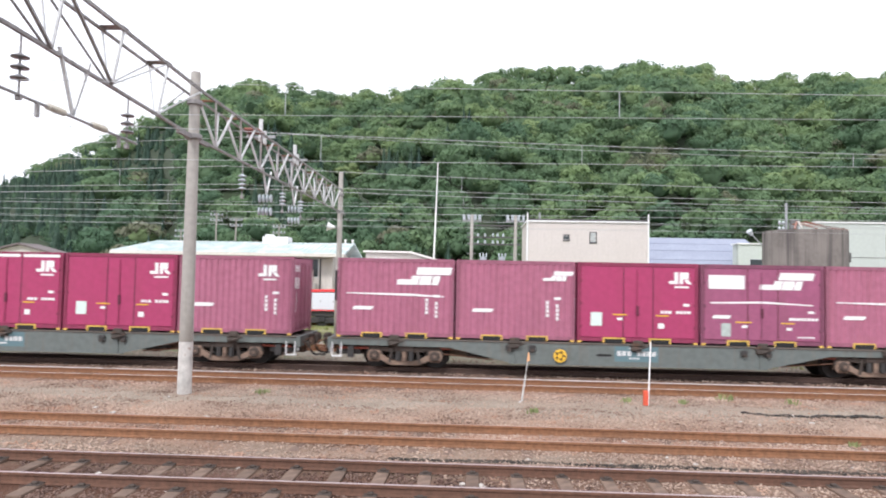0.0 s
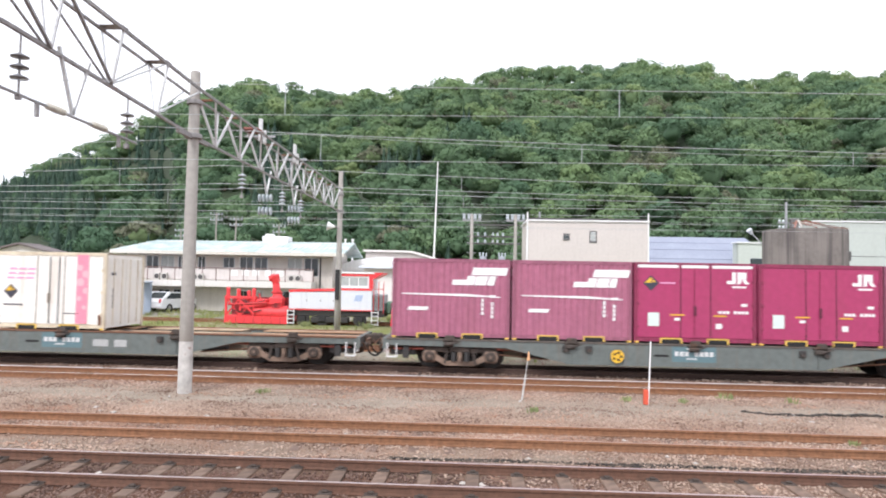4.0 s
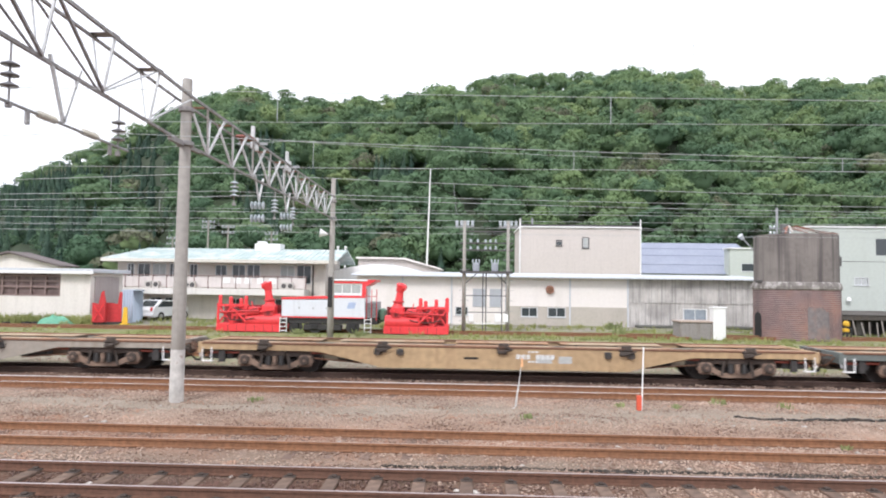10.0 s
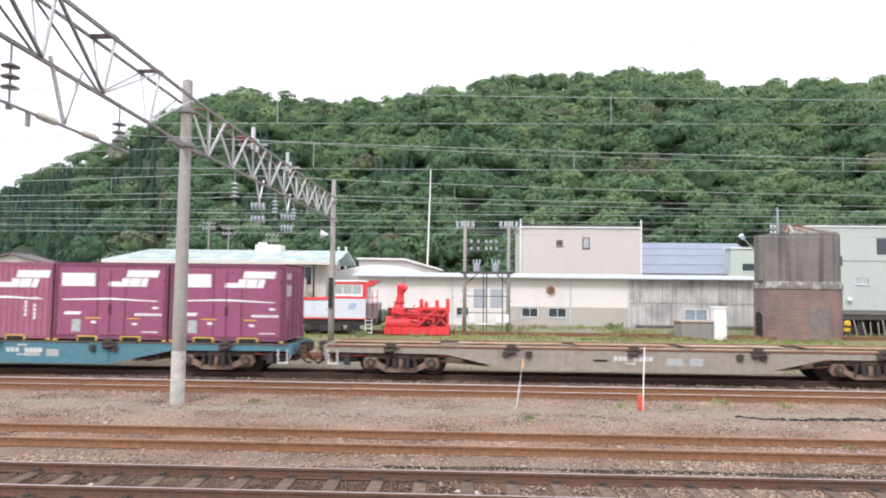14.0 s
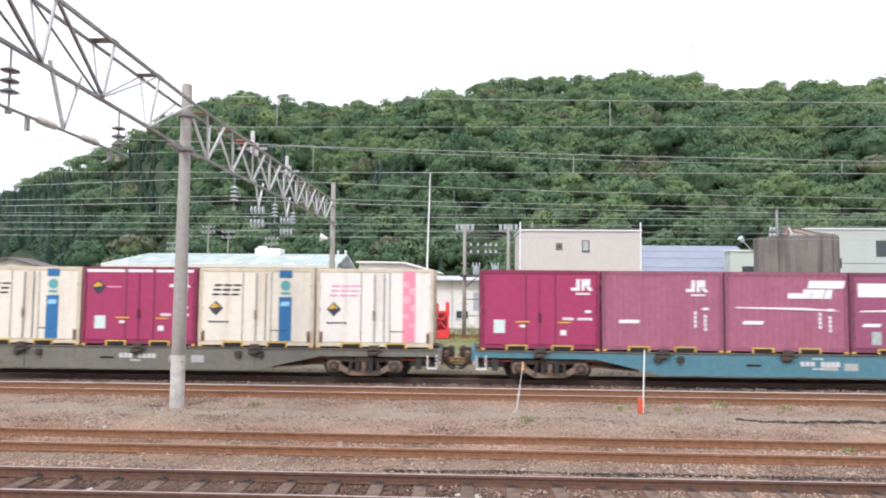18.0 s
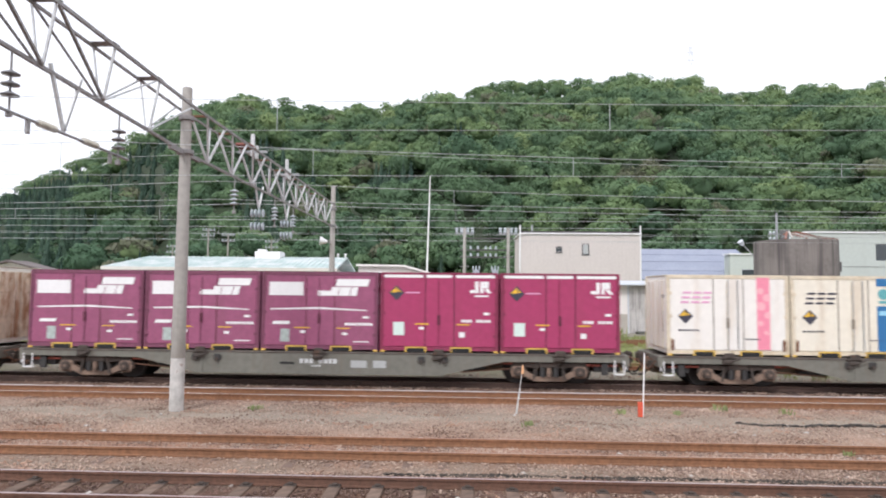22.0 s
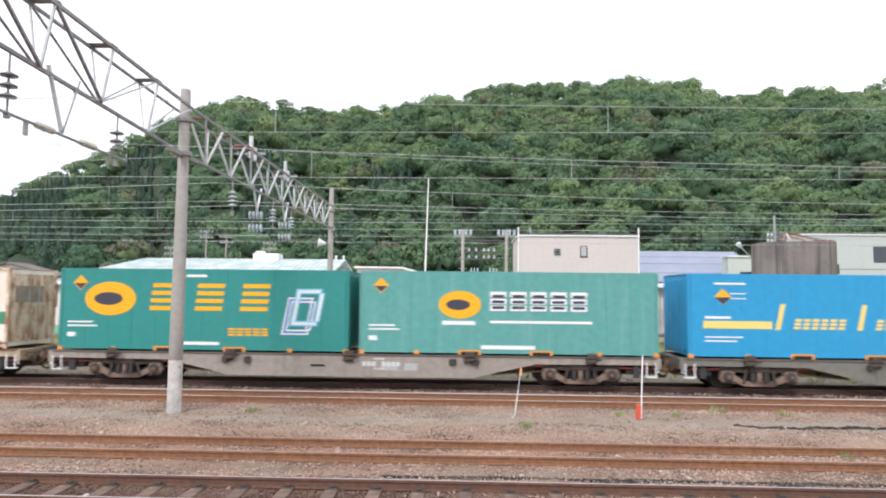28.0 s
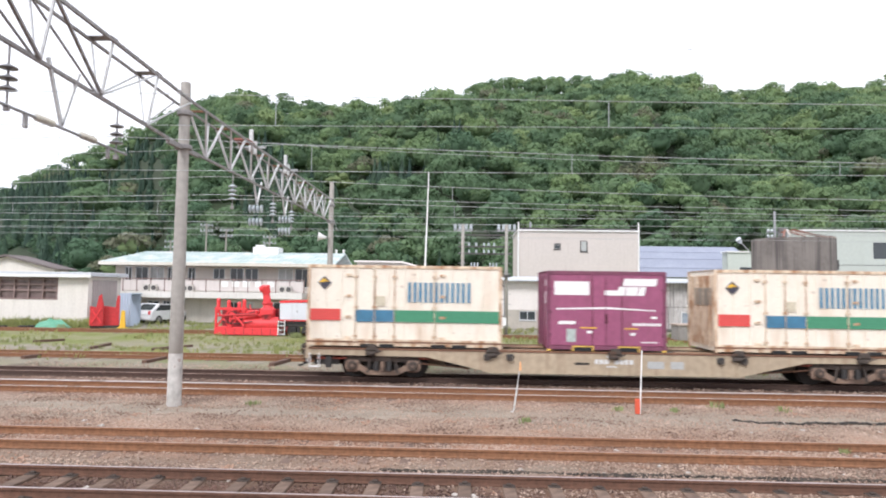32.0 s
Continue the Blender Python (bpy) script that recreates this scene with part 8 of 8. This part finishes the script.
def scatter(name, n, region, size, material, rng, label, category, flat=0.6, keep=None):
    """Angular stones strewn over the ground, joined into one object."""
    x0, x1, y0, y1 = region
    base = np.array([(1, 0, 0), (-1, 0, 0), (0, 1, 0), (0, -1, 0), (0, 0, 1), (0, 0, -1)], float)
    tri = np.array([(0, 2, 4), (2, 1, 4), (1, 3, 4), (3, 0, 4), (2, 0, 5), (1, 2, 5), (3, 1, 5), (0, 3, 5)])
    ys = y0 + (y1 - y0) * rng.random(n) ** 1.3
    xs = (x0 + (x1 - x0) * rng.random(n)) * ys / y1
    if keep is not None:
        ok = keep(xs, ys)
        xs, ys = xs[ok], ys[ok]
        n = len(xs)
    r = rng.uniform(size[0], size[1], n)
    a = rng.uniform(0, 6.283, n)
    v = base[None] * rng.uniform(0.6, 1.25, (n, 6, 1)) * r[:, None, None] + rng.normal(0, 0.16, (n, 6, 3)) * r[:, None, None]
    v[:, :, 2] *= flat
    c, s = np.cos(a)[:, None], np.sin(a)[:, None]
    vx = v[:, :, 0] * c - v[:, :, 1] * s + xs[:, None]
    vy = v[:, :, 0] * s + v[:, :, 1] * c + ys[:, None]
    vz = v[:, :, 2] + GROUND + 0.012
    vs = np.stack([vx, vy, vz], 2).reshape(-1, 3)
    f = (tri[None] + (np.arange(n) * 6)[:, None, None]).reshape(-1, 3)
    me = bpy.data.meshes.new(name)
    me.vertices.add(len(vs))
    me.vertices.foreach_set("co", vs.astype(np.float32).ravel())
    me.loops.add(f.size)
    me.loops.foreach_set("vertex_index", f.astype(np.int32).ravel())
    me.polygons.add(len(f))
    me.polygons.foreach_set("loop_start", np.arange(0, f.size, 3, dtype=np.int32))
    me.polygons.foreach_set("loop_total", np.full(len(f), 3, dtype=np.int32))
    me.materials.append(material)
    me.update(calc_edges=True)
    return tagged(new(name, me), label, category, kind="stuff")


def off_rails(xs, ys):
    ok = np.ones(len(ys), bool)
    for t in (9.72, 12.48, 18.65, 21.70):
        for side in (-GAUGE, GAUGE):
            ok &= np.abs(ys - t - side) > 0.07
    phase = np.abs((xs + 9.44 + 0.3375) % 0.675 - 0.3375)
    # trodden strips of bare dirt keep few stones
    odd = np.sin(xs * 173.1 + ys * 311.7)
    ok &= ~((np.abs(ys - 16.0 - 0.22 * np.sin(xs * 0.37) - 0.1 * np.sin(xs * 1.1)) < 0.42 + 0.12 * np.sin(xs * 2.3)) & (odd < 0.8))
    ok &= ~((np.abs(ys - 11.45 - 0.1 * np.sin(xs * 0.6)) < 0.3) & (xs < 1.5 + odd) & (odd < 0.7))
    ok &= ~((np.abs(ys - 9.72) < 1.05) & (phase < 0.13))
    return ok


def off_dark(xs, ys):
    """Clear of the rails and of the darker stretch of the platform track."""
    odd = np.sin(xs * 91.7 + ys * 207.3)
    return off_rails(xs, ys) & ~((ys < 10.75 + 0.1 * odd) & (xs < 1.5 + 2.5 * odd))


def blades(name, tufts, material, rng, label, category="grass"):
    """Tufts of grass: thin bent blades. tufts: x, y, height, blade count."""
    vs, fs = [], []
    for x, y, h, k in tufts:
        for _ in range(k):
            a, l = rng.uniform(0, 6.283), h * rng.uniform(0.5, 1.1)
            px, py = x + rng.normal(0, h * 0.35), y + rng.normal(0, h * 0.35)
            dx, dy, w = math.cos(a) * l * 0.45, math.sin(a) * l * 0.45, 0.012 + 0.05 * h
            o = len(vs)
            vs += [(px - w * math.sin(a), py + w * math.cos(a), GROUND - 0.02), (px + w * math.sin(a), py - w * math.cos(a), GROUND - 0.02),
                   (px + dx * 0.5 + w * 0.7, py + dy * 0.5, GROUND + l * 0.65), (px + dx, py + dy, GROUND + l), (px + dx * 0.5 - w * 0.7, py + dy * 0.5, GROUND + l * 0.65)]
            fs += [(o, o + 1, o + 2, o + 4), (o + 4, o + 2, o + 3)]
    me = bpy.data.meshes.new(name)
    me.from_pydata(vs, [], fs)
    me.materials.append(material)
    return tagged(new(name, me), label, category, kind="stuff")


def build_small():
    rng = np.random.default_rng(11)
    scatter("oily_ballast", 9000, (-7.6, 2.6, 8.2, 10.9), (0.014, 0.034), DARK_STONES, rng, "dark red ballast stones on the platform track", "gravel", keep=off_rails)
    scatter("ballast", 52000, (-13.5, 13.5, 8.3, 17.6), (0.014, 0.036), STONES, rng, "loose brown and grey ballast stones between the tracks", "gravel", keep=off_dark)
    scatter("far_ballast", 11000, (-17, 17, 17.4, 25.0), (0.02, 0.045), STONES, rng, "rusty ballast stones along the freight line", "gravel", keep=off_rails)
    pale = island("pale_rubble", (0.38, 0.34, 0.30), (0.52, 0.48, 0.44), 0.9, 0.8)
    scatter("rubble", 90, (-12, 12, 8.4, 16.5), (0.04, 0.10), pale, rng, "scattered pale stones and scraps on the ballast", "rubble", 0.35, off_rails)
    green = island("yard_grass", (0.19, 0.22, 0.08), (0.38, 0.40, 0.16), 0.85, 0.25, (0.42, 0.37, 0.19), leafy=0.4)
    tufts = []
    for _ in range(2600):
        y = rng.uniform(24.0, 50.0)
        x = rng.uniform(-0.72, 0.66) * y
        if noise.noise(Vector((x * 0.16, y * 0.22, 4.0))) > -0.08 and abs(y - 41) > 1.3:
            tufts.append((x, y, rng.uniform(0.08, 0.26) * (1.0 if y < 38 else 1.5), 7))
    for _ in range(150):
        tufts.append((rng.uniform(-33, -25.5), rng.uniform(44.0, 44.8), rng.uniform(0.35, 0.8), 9))
    for _ in range(120):
        tufts.append((rng.uniform(3, 22), rng.uniform(37.5, 39.2), rng.uniform(0.12, 0.34), 7))
    for _ in range(60):
        tufts.append((rng.uniform(-26, -11), rng.uniform(45, 51), rng.uniform(0.2, 0.45), 8))
    blades("yard_grass", tufts, green, rng, "rough green and straw coloured grass over the yard")
    weed = island("weed_green", (0.17, 0.20, 0.085), (0.30, 0.33, 0.15), 0.8, 1.0)
    for x, y, h in ((8.11, 17.2, 0.16), (6.65, 17.6, 0.2), (7.2, 12.9, 0.12), (-5.4, 16.7, 0.14), (1.4, 15.2, 0.14), (9.9, 15.3, 0.14), (3.9, 16.9, 0.14), (5.3, 16.9, 0.12)):
        blades("weed", [(x + rng.normal(0, h * 0.5), y + rng.normal(0, h * 0.4), h * 0.9, 6) for _ in range(5)], weed, rng, "small green weed in the ballast", "weed")
    for x, y, h, lab in ((10.4, 47.6, 0.6, "dark green shrub against the store wall"), (9.6, 41.6, 0.5, "yellow-green bush in the grass"), (13.0, 42.3, 0.42, "yellow-green bush in the grass"), (-9.9, 38.6, 0.35, "green weeds beside the siding"), (-6.2, 38.5, 0.4, "green weeds beside the siding")):
        blades("shrub", [(x + rng.normal(0, h * 0.35), y + rng.normal(0, h * 0.3), h * rng.uniform(0.6, 1.1), 12) for _ in range(9)], weed, rng, lab, "shrub")
    # marker stakes beside the third track
    s = thing("marker_stake", (1.24, 16.7, GROUND), "leaning white marker stake with an orange tip", "stake", "marker stakes")
    part("post", Shape().bar((0, 0, 0), (0.09, 0, 0.62), 0.045, 0.045), paint("weathered_white", (0.50, 0.49, 0.47), 0.8, vary=0.25), s)
    part("rod", Shape().bar((0.085, 0, 0.6), (0.15, 0, 1.1), 0.02, 0.02), paint("weathered_white", (0.50, 0.49, 0.47)), s)
    part("tip", Shape().slab([(0.12, 0.98), (0.19, 1.0), (0.18, 1.18), (0.16, 1.22), (0.14, 1.18)], -0.025, 0.025), paint("faded_orange", (0.72, 0.40, 0.20), 0.6), s, "faded orange tip")
    s = thing("marker_stake", (4.27, 16.55, GROUND), "thin white rod on a red marker block", "stake", "marker stakes")
    part("block", Shape().box(-0.06, 0.05, -0.05, 0.05, 0, 0.36, 0.01), paint("block_red", (0.62, 0.10, 0.05), 0.6), s, "red block")
    part("rod", Shape().ring((0.06, 0, 0.0), (0.11, 0, 1.55), 0.018, n=8), WHITE, s)
    # a frayed black cable, half buried, shedding clods
    line = lambda x: 15.78 - 0.22 * np.sin((x - 6.5) * 1.55) * np.clip((9.6 - x) / 3.0, 0, 1) + 0.06 * np.sin(x * 7.1) + 0.25 * np.clip(x - 9.0, 0, 3) * 0.4
    sh = Shape().tube([(6.3 + 0.09 * i, float(line(6.3 + 0.09 * i)), GROUND + 0.015 + 0.018 * math.sin(i * 1.9)) for i in range(62)], 0.022)
    sh.smooth = True
    piece("black_cable", sh, BLACK, "frayed black cable lying on the gravel", "cable")
    peat = island("dark_clods", (0.022, 0.020, 0.018), (0.085, 0.07, 0.058), 0.95, 2.0)
    shed = lambda xs, ys: np.abs(ys - line(xs)) < 0.05 + 0.07 * np.sin(xs * 3.3) ** 2 * (np.sin(xs * 1.7) > -0.3)
    scatter("cable_clods", 9000, (6.6, 12.6, 15.2, 16.6), (0.02, 0.05), peat, rng, "black clods and shreds along the frayed cable", "dirt", 0.6, shed)
    ridge = lambda xs, ys: np.abs(ys - 11.02 - 0.02 * np.sin(xs * 2.1)) < 0.045 + 0.05 * np.sin(xs * 1.3 + 1) ** 2
    scatter("dark_clods", 9000, (-1.4, 12.5, 10.85, 11.2), (0.018, 0.042), peat, rng, "line of dark clods along the buried cable", "dirt", 0.6, ridge)
    # junk by the shed
    t = thing("tarpaulin_heap", (-27.6, 43.3, GROUND), "heap under a crumpled green tarpaulin", "tarpaulin")
    n, vs, fs = 14, [], []
    for j in range(n):
        for i in range(n):
            u, v = i / (n - 1) * 2 - 1, j / (n - 1) * 2 - 1
            h = max(0.0, 1 - (u * u + v * v)) ** 0.6 * 0.55 + 0.40 * noise.noise(Vector((u * 3, v * 3, 2))) * (1 - max(abs(u), abs(v)))
            vs.append((u * 1.1, v * 0.8, max(0.0, h)))
    fs = [(j * n + i, j * n + i + 1, (j + 1) * n + i + 1, (j + 1) * n + i) for j in range(n - 1) for i in range(n - 1)]
    part("sheet", Shape().add(vs, fs), paint("green_tarp", (0.13, 0.36, 0.24), 0.5, vary=0.15), t)
    part("load", Shape().box(-0.6, 0.6, -0.4, 0.4, 0, 0.35, 0.05), UNDER, t)
    for x, y, r in ((-29.1, 42.6, 0.28), (-28.7, 42.9, 0.24), (-30.3, 42.4, 0.22)):
        w = thing("old_tyre", (x, y, GROUND), "old black tyre lying in the grass", "tyre", "old tyres")
        part("tread", Shape().lathe([(r * 0.55, 0.02), (r, 0.02), (r * 1.04, 0.1), (r, 0.2), (r * 0.55, 0.2)], 18), BLACK, w)
        part("rim", Shape().lathe([(r * 0.2, 0.06), (r * 0.53, 0.06), (r * 0.53, 0.14), (r * 0.2, 0.14)], 14), STEEL, w)
    # rusty scrap rails and sleepers in the grass
    for a, b in (((-17.19, 29.87), (-17.55, 32.21)), ((-14.28, 29.85), (-13.3, 31.8)), ((-17.52, 25.71), (-17.2, 26.9)), ((-12.25, 24.97), (-12.1, 26.6)), ((-7.29, 24.8), (-7.05, 26.8)), ((-21.75, 32.7), (-21.0, 34.0))):
        piece("scrap_timber", Shape().bar((a[0], a[1], GROUND + 0.06), (b[0], b[1], GROUND + 0.06), 0.2, 0.12), paint("scrap_brown", (0.13, 0.075, 0.055), 0.9, vary=0.3), "old dark timber lying across the grass", "timber", "scrap timbers")
    for i, (x, y) in enumerate(((11.5, 40.9), (11.3, 40.5), (16.4, 41.0))):
        piece("scrap_rail", rail_shape(-1.9, 1.9), RAIL_SIDE, "short rusty rail stacked by the siding", "rail", "scrap rails", at=pose(x, y - 1.2, GROUND + 0.155, 0, 0, 2 + i))


build_small()


def motions():
    """The train rolls past; its wheels turn with it."""
    for ob, x, z in MOVERS:
        walk(ob, [(t, pose(x + train_shift(t), TRACK_Y, z)) for t in range(33)])
    turns = [(k / 15, math.degrees(train_shift(k / 15) / 0.415)) for k in range(481)]
    for ob in WHEELS:
        x, y, z = ob.location
        walk(ob, [(t, pose(x, y, z, 0, a, 0)) for t, a in turns])


motions()
